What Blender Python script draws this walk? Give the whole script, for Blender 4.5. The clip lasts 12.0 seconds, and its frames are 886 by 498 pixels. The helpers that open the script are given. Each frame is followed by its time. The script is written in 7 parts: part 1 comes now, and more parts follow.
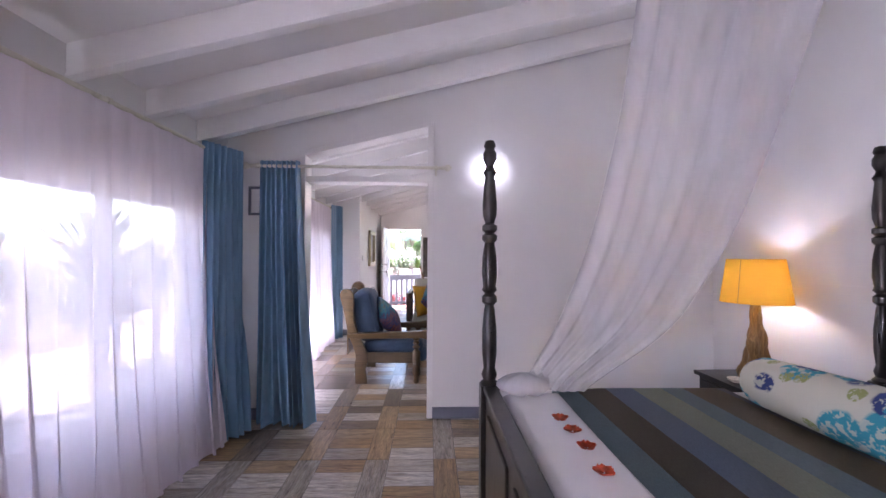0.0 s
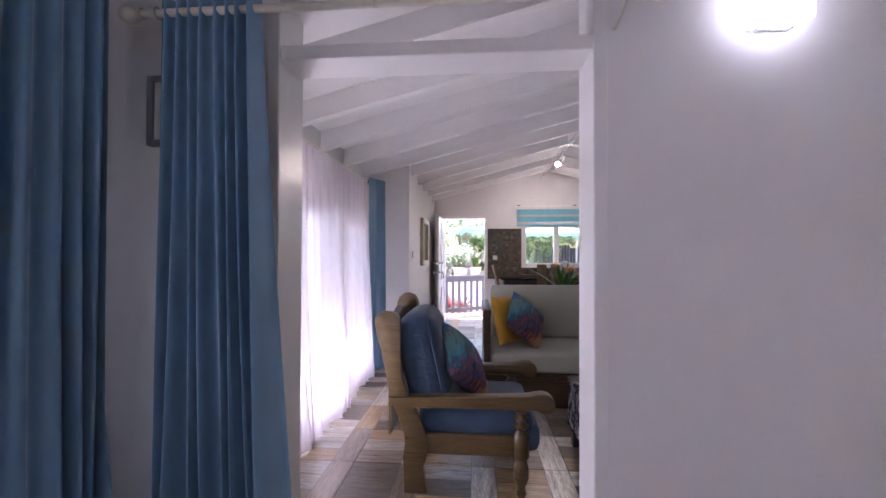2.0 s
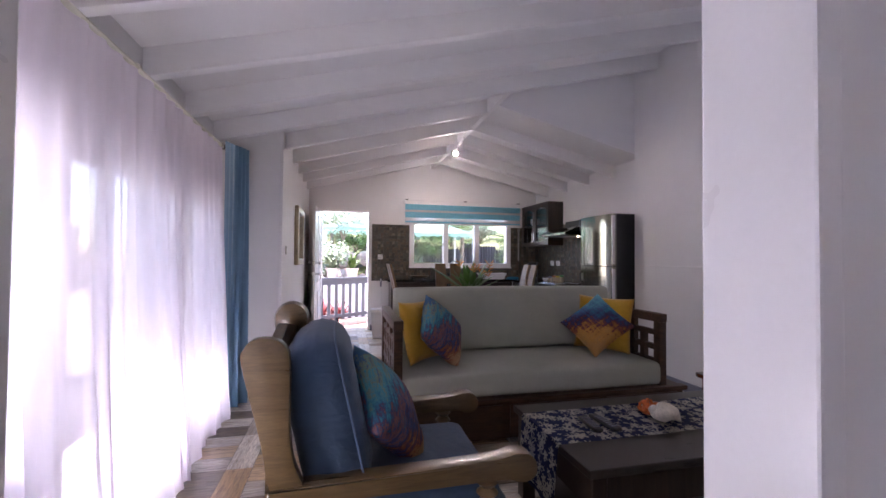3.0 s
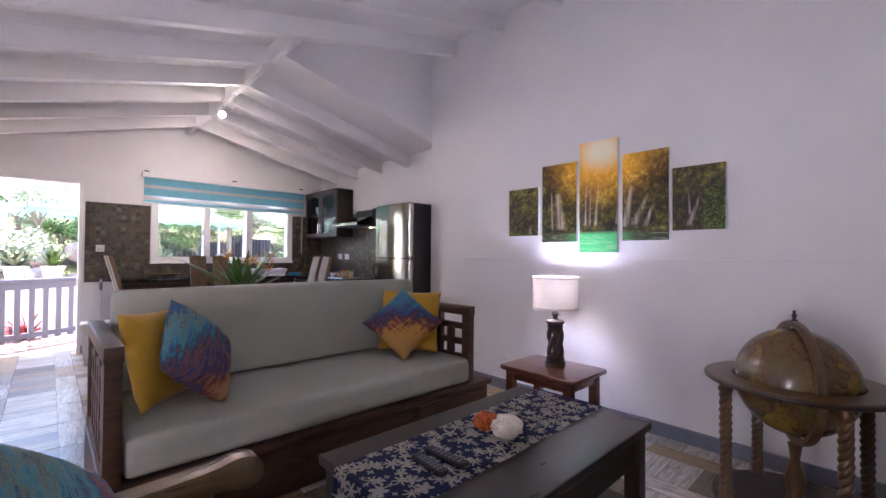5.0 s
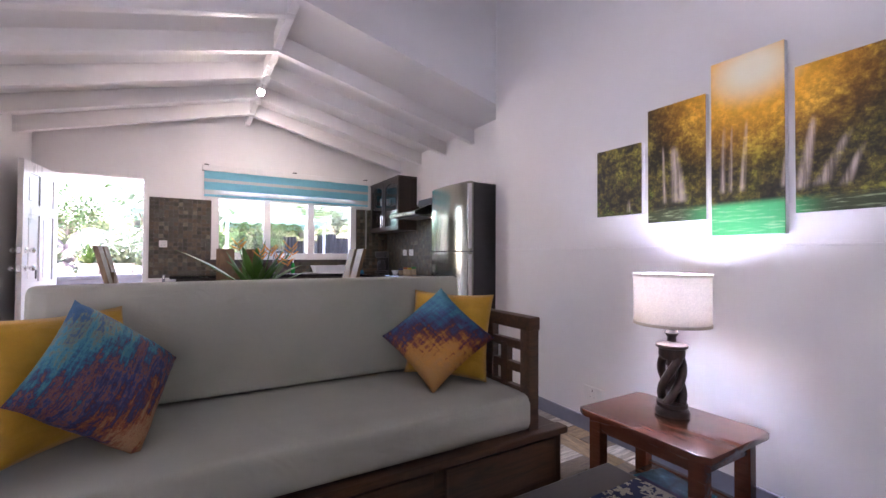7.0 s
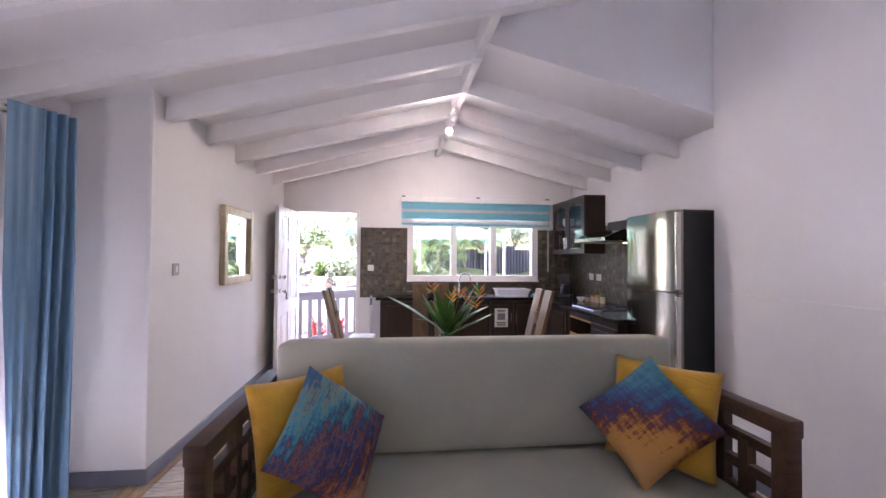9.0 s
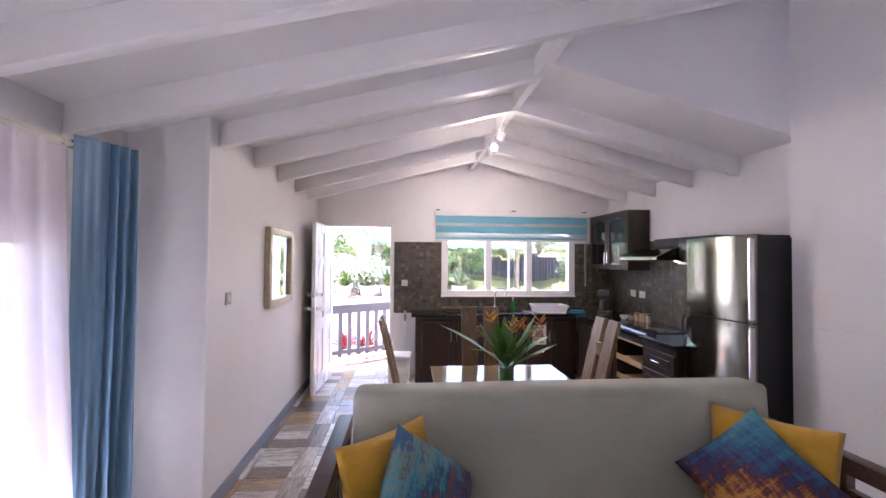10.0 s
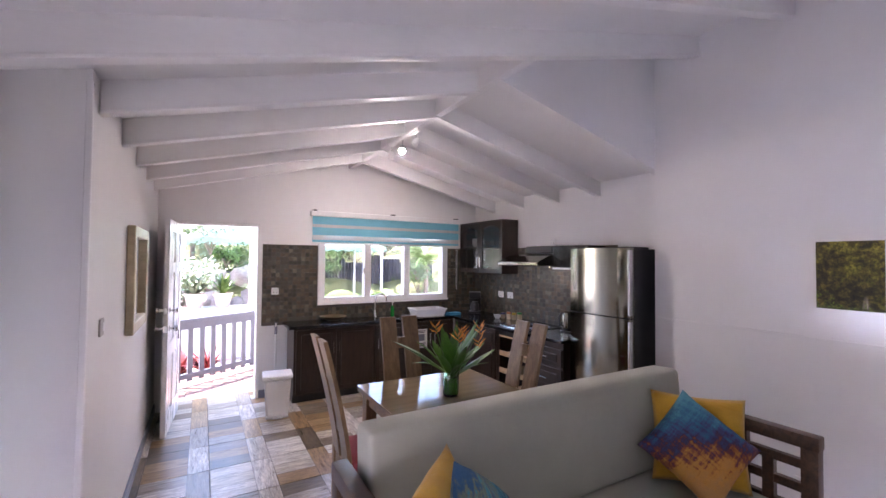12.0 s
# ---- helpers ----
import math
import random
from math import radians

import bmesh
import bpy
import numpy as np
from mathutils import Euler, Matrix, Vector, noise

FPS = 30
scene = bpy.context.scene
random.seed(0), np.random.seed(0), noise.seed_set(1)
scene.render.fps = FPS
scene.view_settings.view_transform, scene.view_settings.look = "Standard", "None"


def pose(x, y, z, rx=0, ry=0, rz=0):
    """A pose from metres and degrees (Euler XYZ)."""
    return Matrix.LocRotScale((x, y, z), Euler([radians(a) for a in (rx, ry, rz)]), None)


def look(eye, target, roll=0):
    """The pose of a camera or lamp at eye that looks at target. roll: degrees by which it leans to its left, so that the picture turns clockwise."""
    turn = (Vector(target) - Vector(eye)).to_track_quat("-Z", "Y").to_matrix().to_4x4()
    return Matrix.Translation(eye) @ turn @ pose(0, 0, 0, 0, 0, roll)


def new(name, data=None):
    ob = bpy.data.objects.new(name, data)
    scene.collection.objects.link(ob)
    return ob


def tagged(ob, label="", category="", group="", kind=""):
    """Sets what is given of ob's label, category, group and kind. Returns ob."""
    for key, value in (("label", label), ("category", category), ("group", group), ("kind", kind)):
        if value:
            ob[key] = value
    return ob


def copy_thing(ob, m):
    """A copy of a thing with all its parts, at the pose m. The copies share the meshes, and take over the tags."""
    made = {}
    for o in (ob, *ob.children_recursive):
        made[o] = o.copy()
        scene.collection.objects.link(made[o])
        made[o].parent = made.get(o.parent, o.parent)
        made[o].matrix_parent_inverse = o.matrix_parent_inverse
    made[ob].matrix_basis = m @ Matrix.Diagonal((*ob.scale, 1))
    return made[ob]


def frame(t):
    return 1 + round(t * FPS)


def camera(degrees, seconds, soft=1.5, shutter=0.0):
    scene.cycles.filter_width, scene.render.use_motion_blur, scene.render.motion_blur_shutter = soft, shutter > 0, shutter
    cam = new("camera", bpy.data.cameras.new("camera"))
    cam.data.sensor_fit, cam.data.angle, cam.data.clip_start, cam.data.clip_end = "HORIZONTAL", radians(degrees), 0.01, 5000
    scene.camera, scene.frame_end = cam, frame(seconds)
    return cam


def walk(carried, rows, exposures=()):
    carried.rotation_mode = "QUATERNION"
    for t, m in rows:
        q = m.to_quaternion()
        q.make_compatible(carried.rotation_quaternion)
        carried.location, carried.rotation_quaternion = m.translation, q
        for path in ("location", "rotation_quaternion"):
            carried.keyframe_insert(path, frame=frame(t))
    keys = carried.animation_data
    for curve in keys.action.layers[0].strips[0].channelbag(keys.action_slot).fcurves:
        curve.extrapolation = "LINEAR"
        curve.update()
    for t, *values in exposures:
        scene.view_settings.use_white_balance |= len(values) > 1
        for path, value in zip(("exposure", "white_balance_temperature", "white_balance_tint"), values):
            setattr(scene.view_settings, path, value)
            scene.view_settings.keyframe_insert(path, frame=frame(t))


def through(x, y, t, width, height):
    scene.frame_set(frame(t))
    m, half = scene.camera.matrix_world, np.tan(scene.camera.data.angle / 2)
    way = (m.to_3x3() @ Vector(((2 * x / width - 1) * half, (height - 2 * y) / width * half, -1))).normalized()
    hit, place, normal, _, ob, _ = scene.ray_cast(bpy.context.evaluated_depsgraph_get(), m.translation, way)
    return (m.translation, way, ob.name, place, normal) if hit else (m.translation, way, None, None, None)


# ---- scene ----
cam = camera(93.4, 12.0)
PATH = [
    (0, (0.167, 1.163, 1.363), (0.23, 3.144, 1.401), 0.3),
    (0.5, (0.107, 1.682, 1.365), (0.039, 3.664, 1.401), 0.4),
    (1, (-0.002, 2.3, 1.372), (-0.165, 4.276, 1.399), 0.4),
    (1.5, (-0.098, 2.812, 1.36), (-0.271, 4.787, 1.385), 0.5),
    (2, (-0.222, 3.355, 1.335), (-0.38, 5.331, 1.362), 0.2),
    (2.5, (-0.374, 3.845, 1.318), (-0.265, 5.825, 1.351), 0.4),
    (3, (-0.487, 4.272, 1.272), (-0.026, 6.201, 1.314), 0.5),
    (3.5, (-0.594, 4.526, 1.246), (0.173, 6.355, 1.291), 0.5),
    (5.5, (-0.117, 5.11, 1.197), (1.294, 6.502, 1.237), 0.5),
    (6, (0.118, 5.289, 1.171), (1.529, 6.681, 1.221), 0.5),
    (6.5, (0.337, 5.42, 1.165), (1.634, 6.92, 1.199), 0.3),
    (7, (0.508, 5.497, 1.149), (1.514, 7.205, 1.182), 0.3),
    (7.5, (0.558, 5.522, 1.182), (1.272, 7.371, 1.215), 0.4),
    (9.5, (0.365, 5.732, 1.536), (0.549, 7.705, 1.578), 0.5),
    (10, (0.159, 5.807, 1.621), (0.335, 7.782, 1.667), 0.5),
    (10.5, (-0.101, 5.865, 1.657), (0.152, 7.831, 1.703), 0.5),
    (11, (-0.287, 5.939, 1.677), (0.206, 7.859, 1.726), 0.6),
    (11.5, (-0.419, 6.044, 1.675), (0.352, 7.87, 1.727), 0.4),
    (12, (-0.632, 6.191, 1.68), (0.357, 7.909, 1.732), 0.5),
]
EXPOSURES = [(0.0, 3.7), (0.8, 3.55), (1.5, 3.35), (2.5, 3.2), (3.5, 3.08), (5.5, 3.69), (9.0, 3.81), (11.0, 3.68), (12.0, 3.6)]
walk(cam, [(t, look(eye, target, roll)) for t, eye, target, roll in PATH], [(t, s, 6280, 26) for t, s in EXPOSURES])

# ---- light ----
world = bpy.data.worlds.new("sky")
scene.world = world
world.use_nodes = True
_n = world.node_tree.nodes
_sky = _n.new("ShaderNodeTexSky")
_sky.sky_type, _sky.sun_disc = "NISHITA", False
_sky.sun_elevation, _sky.sun_rotation = radians(64), radians(-65)
_n["Background"].inputs["Strength"].default_value = 0.15
world.node_tree.links.new(_sky.outputs["Color"], _n["Background"].inputs["Color"])
sun = new("sun", bpy.data.lights.new("sun", "SUN"))
sun.data.energy, sun.data.angle, sun.data.color = 5.0, radians(0.6), (1.0, 0.96, 0.9)
sun.matrix_world = look((-22, 10, 50), (0, 0, 0))

# fill lamps added at the living room's windows and the bedroom's unseen rear one
for y, w, h, z, up, power in ((5.45, 0.36, 1.5, 0.92, 1.1, 4.0), (6.595, 0.66, 0.36, 0.28, 1.4, 2.4), (7.565, 0.66, 0.36, 0.28, 1.4, 1.4), (0.0, 1.4, 1.5, 0.95, 0.5, 16.0)):
    fill_lamp = new("window_daylight", bpy.data.lights.new("window_daylight", "AREA"))
    fill_lamp.data.shape, fill_lamp.data.size, fill_lamp.data.size_y = "RECTANGLE", w, h
    fill_lamp.data.energy, fill_lamp.data.color = power, (0.95, 0.96, 1.0)
    fill_lamp.matrix_world = look((-1.70, y, z), (-0.7, y, z + up))
# ---- materials ----
def nodes_of(name):
    m = bpy.data.materials.new(name)
    m.use_nodes = True
    t = m.node_tree
    return m, t, t.nodes, t.links, t.nodes["Principled BSDF"]


def ramp(n, stops, interp="LINEAR"):
    r = n.new("ShaderNodeValToRGB")
    r.color_ramp.interpolation = interp
    e = r.color_ramp.elements
    while len(e) < len(stops):
        e.new(0.5)
    for k, (p, c) in enumerate(stops):
        e[k].position, e[k].color = p, (*c, 1)
    return r


def mixc(n, l, fac, a, b, mode="MIX"):
    m = n.new("ShaderNodeMix")
    m.data_type, m.blend_type = "RGBA", mode
    for sock, v in ((m.inputs[0], fac), (m.inputs[6], a), (m.inputs[7], b)):
        if isinstance(v, (int, float)):
            sock.default_value = v
        elif isinstance(v, tuple):
            sock.default_value = (*v, 1)
        else:
            l.new(v, sock)
    return m.outputs[2]


def coords(n, l, scale=(1, 1, 1), rot=(0, 0, 0), kind="Object"):
    c, mp = n.new("ShaderNodeTexCoord"), n.new("ShaderNodeMapping")
    mp.inputs["Scale"].default_value, mp.inputs["Rotation"].default_value = scale, rot
    l.new(c.outputs[kind], mp.inputs["Vector"])
    return mp.outputs["Vector"]


def noise_tex(n, l, vec, scale, detail=4, rough=0.6, distort=0.0):
    x = n.new("ShaderNodeTexNoise")
    x.inputs["Scale"].default_value, x.inputs["Detail"].default_value = scale, detail
    x.inputs["Roughness"].default_value, x.inputs["Distortion"].default_value = rough, distort
    l.new(vec, x.inputs["Vector"])
    return x.outputs["Fac"]


def bump(n, l, b, height, strength, dist=0.01):
    x = n.new("ShaderNodeBump")
    x.inputs["Strength"].default_value, x.inputs["Distance"].default_value = strength, dist
    l.new(height, x.inputs["Height"])
    l.new(x.outputs["Normal"], b.inputs["Normal"])


def plain(name, col, rough=0.5, metal=0.0, vary=0.12, scale=6.0, grain=60.0, bumps=0.15, sheen=0.0, vec=(1, 1, 1), coat=0.0, rand=0.0):
    """Paint, cloth, metal or stone: two scales of variation, a fine relief, uneven gloss."""
    m, t, n, l, b = nodes_of(name)
    v = coords(n, l, vec)
    big, fine = noise_tex(n, l, v, scale), noise_tex(n, l, v, grain, 3)
    dark = tuple(c * (1 - vary) for c in col)
    lite = tuple(min(1, c * (1 + vary)) for c in col)
    c1 = ramp(n, [(0.3, dark), (0.7, lite)])
    l.new(big, c1.inputs["Fac"])
    c2 = ramp(n, [(0.3, tuple([1 - vary] * 3)), (0.7, (1, 1, 1))])
    l.new(fine, c2.inputs["Fac"])
    out = mixc(n, l, 0.6, c1.outputs["Color"], c2.outputs["Color"], "MULTIPLY")
    if rand:
        o = n.new("ShaderNodeObjectInfo")
        r = ramp(n, [(0.0, tuple([1 - rand] * 3)), (1.0, (1, 1, 1))])
        l.new(o.outputs["Random"], r.inputs["Fac"])
        out = mixc(n, l, 1.0, out, r.outputs["Color"], "MULTIPLY")
    l.new(out, b.inputs["Base Color"])
    rr = n.new("ShaderNodeMapRange")
    rr.inputs["To Min"].default_value, rr.inputs["To Max"].default_value = max(0.02, rough - 0.08), min(1, rough + 0.08)
    l.new(big, rr.inputs["Value"])
    l.new(rr.outputs["Result"], b.inputs["Roughness"])
    b.inputs["Metallic"].default_value = metal
    b.inputs["Sheen Weight"].default_value = sheen
    b.inputs["Coat Weight"].default_value = coat
    if bumps:
        bump(n, l, b, fine, bumps, 0.004)
    return m


def wood(name, light, dark, rough=0.35, along="x", ring=9.0, coat=0.0):
    m, t, n, l, b = nodes_of(name)
    s = {"x": (0.35, 3, 3), "y": (3, 0.35, 3), "z": (3, 3, 0.35)}[along]
    v = coords(n, l, s)
    g = noise_tex(n, l, v, ring, 6, 0.65, 1.2)
    f = noise_tex(n, l, v, ring * 9, 3)
    c = ramp(n, [(0.32, dark), (0.68, light)])
    l.new(g, c.inputs["Fac"])
    c2 = ramp(n, [(0.3, (0.72, 0.72, 0.72)), (0.65, (1, 1, 1))])
    l.new(f, c2.inputs["Fac"])
    l.new(mixc(n, l, 0.7, c.outputs["Color"], c2.outputs["Color"], "MULTIPLY"), b.inputs["Base Color"])
    r = n.new("ShaderNodeMapRange")
    r.inputs["To Min"].default_value, r.inputs["To Max"].default_value = rough - 0.07, rough + 0.12
    l.new(g, r.inputs["Value"])
    l.new(r.outputs["Result"], b.inputs["Roughness"])
    b.inputs["Coat Weight"].default_value = coat
    bump(n, l, b, f, 0.12, 0.003)
    return m


def glow(name, col, strength):
    m, t, n, l, b = nodes_of(name)
    b.inputs["Base Color"].default_value = (*col, 1)
    b.inputs["Emission Color"].default_value, b.inputs["Emission Strength"].default_value = (*col, 1), strength
    return m


def glass(name, col=(1, 1, 1), rough=0.0, ior=1.45):
    m, t, n, l, b = nodes_of(name)
    b.inputs["Base Color"].default_value = (*col, 1)
    b.inputs["Transmission Weight"].default_value, b.inputs["Roughness"].default_value, b.inputs["IOR"].default_value = 1.0, rough, ior
    return m


def sheer_cloth(name, col, open_share, through=0.55):
    """Thin woven cloth: part open, part scattering through."""
    m, t, n, l, b = nodes_of(name)
    out = n["Material Output"]
    dif, tra, clear = n.new("ShaderNodeBsdfDiffuse"), n.new("ShaderNodeBsdfTranslucent"), n.new("ShaderNodeBsdfTransparent")
    dif.inputs["Color"].default_value = tra.inputs["Color"].default_value = (*col, 1)
    a, c = n.new("ShaderNodeMixShader"), n.new("ShaderNodeMixShader")
    a.inputs["Fac"].default_value = through
    l.new(dif.outputs[0], a.inputs[1]), l.new(tra.outputs[0], a.inputs[2])
    v = coords(n, l, (1, 1, 0.25))
    f = noise_tex(n, l, v, 14, 4)
    r = n.new("ShaderNodeMapRange")
    r.inputs["To Min"].default_value, r.inputs["To Max"].default_value = open_share - 0.08, open_share + 0.08
    l.new(f, r.inputs["Value"])
    l.new(r.outputs["Result"], c.inputs["Fac"])
    l.new(a.outputs[0], c.inputs[1]), l.new(clear.outputs[0], c.inputs[2])
    l.new(c.outputs[0], out.inputs["Surface"])
    return m


def shade_cloth(name, col, through_col, weave=220.0, share=0.5):
    m, t, n, l, b = nodes_of(name)
    out = n["Material Output"]
    dif, tra, a = n.new("ShaderNodeBsdfDiffuse"), n.new("ShaderNodeBsdfTranslucent"), n.new("ShaderNodeMixShader")
    v1, v2 = coords(n, l, (1.5, 1.5, 9)), coords(n, l, (9, 9, 1.5))
    f = n.new("ShaderNodeMath")
    f.operation = "MULTIPLY"
    l.new(noise_tex(n, l, v1, weave * 0.2, 3), f.inputs[0]), l.new(noise_tex(n, l, v2, weave * 0.2, 3), f.inputs[1])
    c = ramp(n, [(0.14, tuple(x * 0.66 for x in col)), (0.36, col)])
    l.new(f.outputs[0], c.inputs["Fac"])
    l.new(c.outputs["Color"], dif.inputs["Color"])
    l.new(mixc(n, l, 1.0, c.outputs["Color"], through_col, "MULTIPLY"), tra.inputs["Color"])
    a.inputs["Fac"].default_value = share
    l.new(dif.outputs[0], a.inputs[1]), l.new(tra.outputs[0], a.inputs[2])
    l.new(a.outputs[0], out.inputs["Surface"])
    return m


# ---- shapes ----
def part(name, bm, material, parent=None, label="", smooth=None, kind=""):
    me = bpy.data.meshes.new(name)
    bmesh.ops.recalc_face_normals(bm, faces=bm.faces)
    bm.to_mesh(me)
    bm.free()
    for m in (material if isinstance(material, (list, tuple)) else [material]):
        me.materials.append(m)
    if smooth is not None:
        for p in me.polygons:
            p.use_smooth = True
        if smooth < 180:
            me.set_sharp_from_angle(angle=radians(smooth))
    ob = new(name, me)
    if parent is not None:
        ob.parent = parent
    if label or kind:
        tagged(ob, label, kind=kind)
    return ob


def thing(name, label, category, group="", at=None, kind=""):
    ob = new(name)
    ob.empty_display_size = 0.1
    if at is not None:
        ob.matrix_world = at
    return tagged(ob, label, category, group, kind)


def boxed(bm, x0, x1, y0, y1, z0, z1, bevel=0.0, seg=1, m=None, mat=0):
    g = bmesh.new()
    bmesh.ops.create_cube(g, size=1)
    bmesh.ops.scale(g, vec=(x1 - x0, y1 - y0, z1 - z0), verts=g.verts)
    bmesh.ops.translate(g, vec=((x0 + x1) / 2, (y0 + y1) / 2, (z0 + z1) / 2), verts=g.verts)
    if bevel:
        bmesh.ops.bevel(g, geom=list(g.edges), offset=bevel, segments=seg, affect="EDGES", profile=0.6)
    return merge(bm, g, m, mat)


def merge(bm, g, m=None, mat=0):
    if m is not None:
        bmesh.ops.transform(g, matrix=m, verts=g.verts)
    vs = [bm.verts.new(v.co) for v in g.verts]
    g.verts.index_update()
    for f in g.faces:
        try:
            nf = bm.faces.new([vs[v.index] for v in f.verts])
            nf.material_index, nf.smooth = mat or f.material_index, f.smooth
        except ValueError:
            pass
    g.free()
    return bm


def box(x0, x1, y0, y1, z0, z1, bevel=0.0, seg=1, m=None):
    return boxed(bmesh.new(), x0, x1, y0, y1, z0, z1, bevel, seg, m)


def lathe(profile, steps=20, m=None, bm=None):
    """Turn (radius, height) rows round z."""
    g = bmesh.new()
    rings = []
    for r, z in profile:
        rings.append([g.verts.new((r * math.cos(a), r * math.sin(a), z)) for a in (2 * math.pi * k / steps for k in range(steps))] if r > 1e-5 else [g.verts.new((0, 0, z))])
    for a, b in zip(rings, rings[1:]):
        for k in range(steps):
            q = [a[k % len(a)], a[(k + 1) % len(a)], b[(k + 1) % len(b)], b[k % len(b)]]
            q = list(dict.fromkeys(q))
            if len(q) > 2:
                g.faces.new(q)
    for ring in (rings[0], rings[-1]):
        if len(ring) > 2:
            g.faces.new(ring)
    return merge(bm if bm is not None else bmesh.new(), g, m)


def tube(points, radius, steps=8, bm=None, closed=False):
    """A round bar along points; radius is one number or one a point."""
    g = bmesh.new()
    pts = [Vector(p) for p in points]
    rad = radius if isinstance(radius, (list, tuple)) else [radius] * len(pts)
    rings, side = [], None
    for k, p in enumerate(pts):
        if closed:
            d = (pts[(k + 1) % len(pts)] - pts[k - 1]).normalized()
        else:
            d = (pts[min(k + 1, len(pts) - 1)] - pts[max(k - 1, 0)]).normalized()
        if side is None:
            side = d.orthogonal().normalized()
        side = (side - d * side.dot(d)).normalized()
        up = d.cross(side)
        rings.append([g.verts.new(p + rad[k] * (side * math.cos(a) + up * math.sin(a))) for a in (2 * math.pi * s / steps for s in range(steps))])
    for a, b in zip(rings, rings[1:] + ([rings[0]] if closed else [])):
        for s in range(steps):
            g.faces.new([a[s], a[(s + 1) % steps], b[(s + 1) % steps], b[s]])
    if not closed:
        g.faces.new(rings[0]), g.faces.new(rings[-1])
    return merge(bm if bm is not None else bmesh.new(), g)


def grid(fn, nu, nv, bm=None, thick=0.0):
    """A sheet from fn(u, v) -> point, u and v from 0 to 1."""
    g = bmesh.new()
    vs = [[g.verts.new(fn(i / nu, j / nv)) for j in range(nv + 1)] for i in range(nu + 1)]
    for i in range(nu):
        for j in range(nv):
            g.faces.new([vs[i][j], vs[i + 1][j], vs[i + 1][j + 1], vs[i][j + 1]])
    if thick:
        bmesh.ops.solidify(g, geom=list(g.faces), thickness=thick)
    return merge(bm if bm is not None else bmesh.new(), g)


def prism(outline, d0, d1, axis="y", bevel=0.0, m=None, bm=None):
    """An outline of (a, b) pulled from d0 to d1: axis y takes (x, z), x takes (y, z), z takes (x, y)."""
    g = bmesh.new()
    put = {"y": lambda a, b, d: (a, d, b), "x": lambda a, b, d: (d, a, b), "z": lambda a, b, d: (a, b, d)}[axis]
    lo, hi = [g.verts.new(put(a, b, d0)) for a, b in outline], [g.verts.new(put(a, b, d1)) for a, b in outline]
    g.faces.new(lo), g.faces.new(hi[::-1])
    for k in range(len(lo)):
        g.faces.new([lo[k], lo[(k + 1) % len(lo)], hi[(k + 1) % len(hi)], hi[k]])
    if bevel:
        bmesh.ops.recalc_face_normals(g, faces=g.faces)
        bmesh.ops.bevel(g, geom=list(g.edges), offset=bevel, segments=2, affect="EDGES", profile=0.6)
    return merge(bm if bm is not None else bmesh.new(), g, m)


def flowing(points, n=4):
    """A closed outline made smooth through its points."""
    out, c = [], len(points)
    for k in range(c):
        p = [Vector((*points[(k + o) % c], 0)) for o in (-1, 0, 1, 2)]
        for i in range(n):
            t = i / n
            q = 0.5 * (2 * p[1] + (p[2] - p[0]) * t + (2 * p[0] - 5 * p[1] + 4 * p[2] - p[3]) * t * t + (3 * p[1] - p[0] - 3 * p[2] + p[3]) * t ** 3)
            out.append((q.x, q.y))
    return out


def pillow(w, h, d, pinch=0.07, n=20, seed=1):
    """A stuffed square cushion, standing in x and z, thick along y."""
    g = bmesh.new()

    def side(s):
        def fn(u, v):
            a, b = 2 * u - 1, 2 * v - 1
            edge = (1 - abs(a) ** 2.6) * (1 - abs(b) ** 2.6)
            px = a * w / 2 * (1 - pinch * (1 - b * b) * a * a)
            pz = b * h / 2 * (1 - pinch * (1 - a * a) * b * b)
            wr = noise.noise(Vector((a * 2.3, b * 2.3, seed + s))) * 0.16 + noise.noise(Vector((a * 5.0, b * 5.0, seed - s))) * 0.06
            return (px, s * d / 2 * max(edge, 0) ** 0.48 * (1 + wr), pz)
        return fn
    grid(side(1), n, n, g), grid(side(-1), n, n, g)
    bmesh.ops.remove_doubles(g, verts=g.verts, dist=0.0008)
    return g


def slab(w, l, h, r=0.05, seg=4, puff=0.0, seed=3):
    """A soft block with rounded edges, centred in x and y, standing on z = 0."""
    g = bmesh.new()
    bmesh.ops.create_cube(g, size=1)
    bmesh.ops.scale(g, vec=(w, l, h), verts=g.verts)
    bmesh.ops.subdivide_edges(g, edges=list(g.edges), cuts=7, use_grid_fill=True)
    for v in g.verts:
        for k, size in enumerate((w, l, h)):
            step = round((v.co[k] / size + 0.5) * 8)
            e = min(step, 8 - step)
            q = (0.0, 0.3 * r, r, r + (size / 2 - r) * 0.5, size / 2)[e] - size / 2
            v.co[k] = q if step <= 4 else -q
        c = v.co.copy()
        lim = Vector((w / 2 - r, l / 2 - r, h / 2 - r))
        core = Vector([max(-lim[k], min(lim[k], c[k])) for k in range(3)])
        d = c - core
        v.co = core + (d.normalized() * r if d.length > 1e-6 else d)
        bulge = (1 - (2 * c.x / w) ** 2) * (1 - (2 * c.y / l) ** 2)
        v.co.z += puff * bulge * (1 if c.z > 0 else 0) + 0.25 * puff * noise.noise(Vector((c.x * 4, c.y * 4, seed)))
        v.co.z += h / 2
    return g
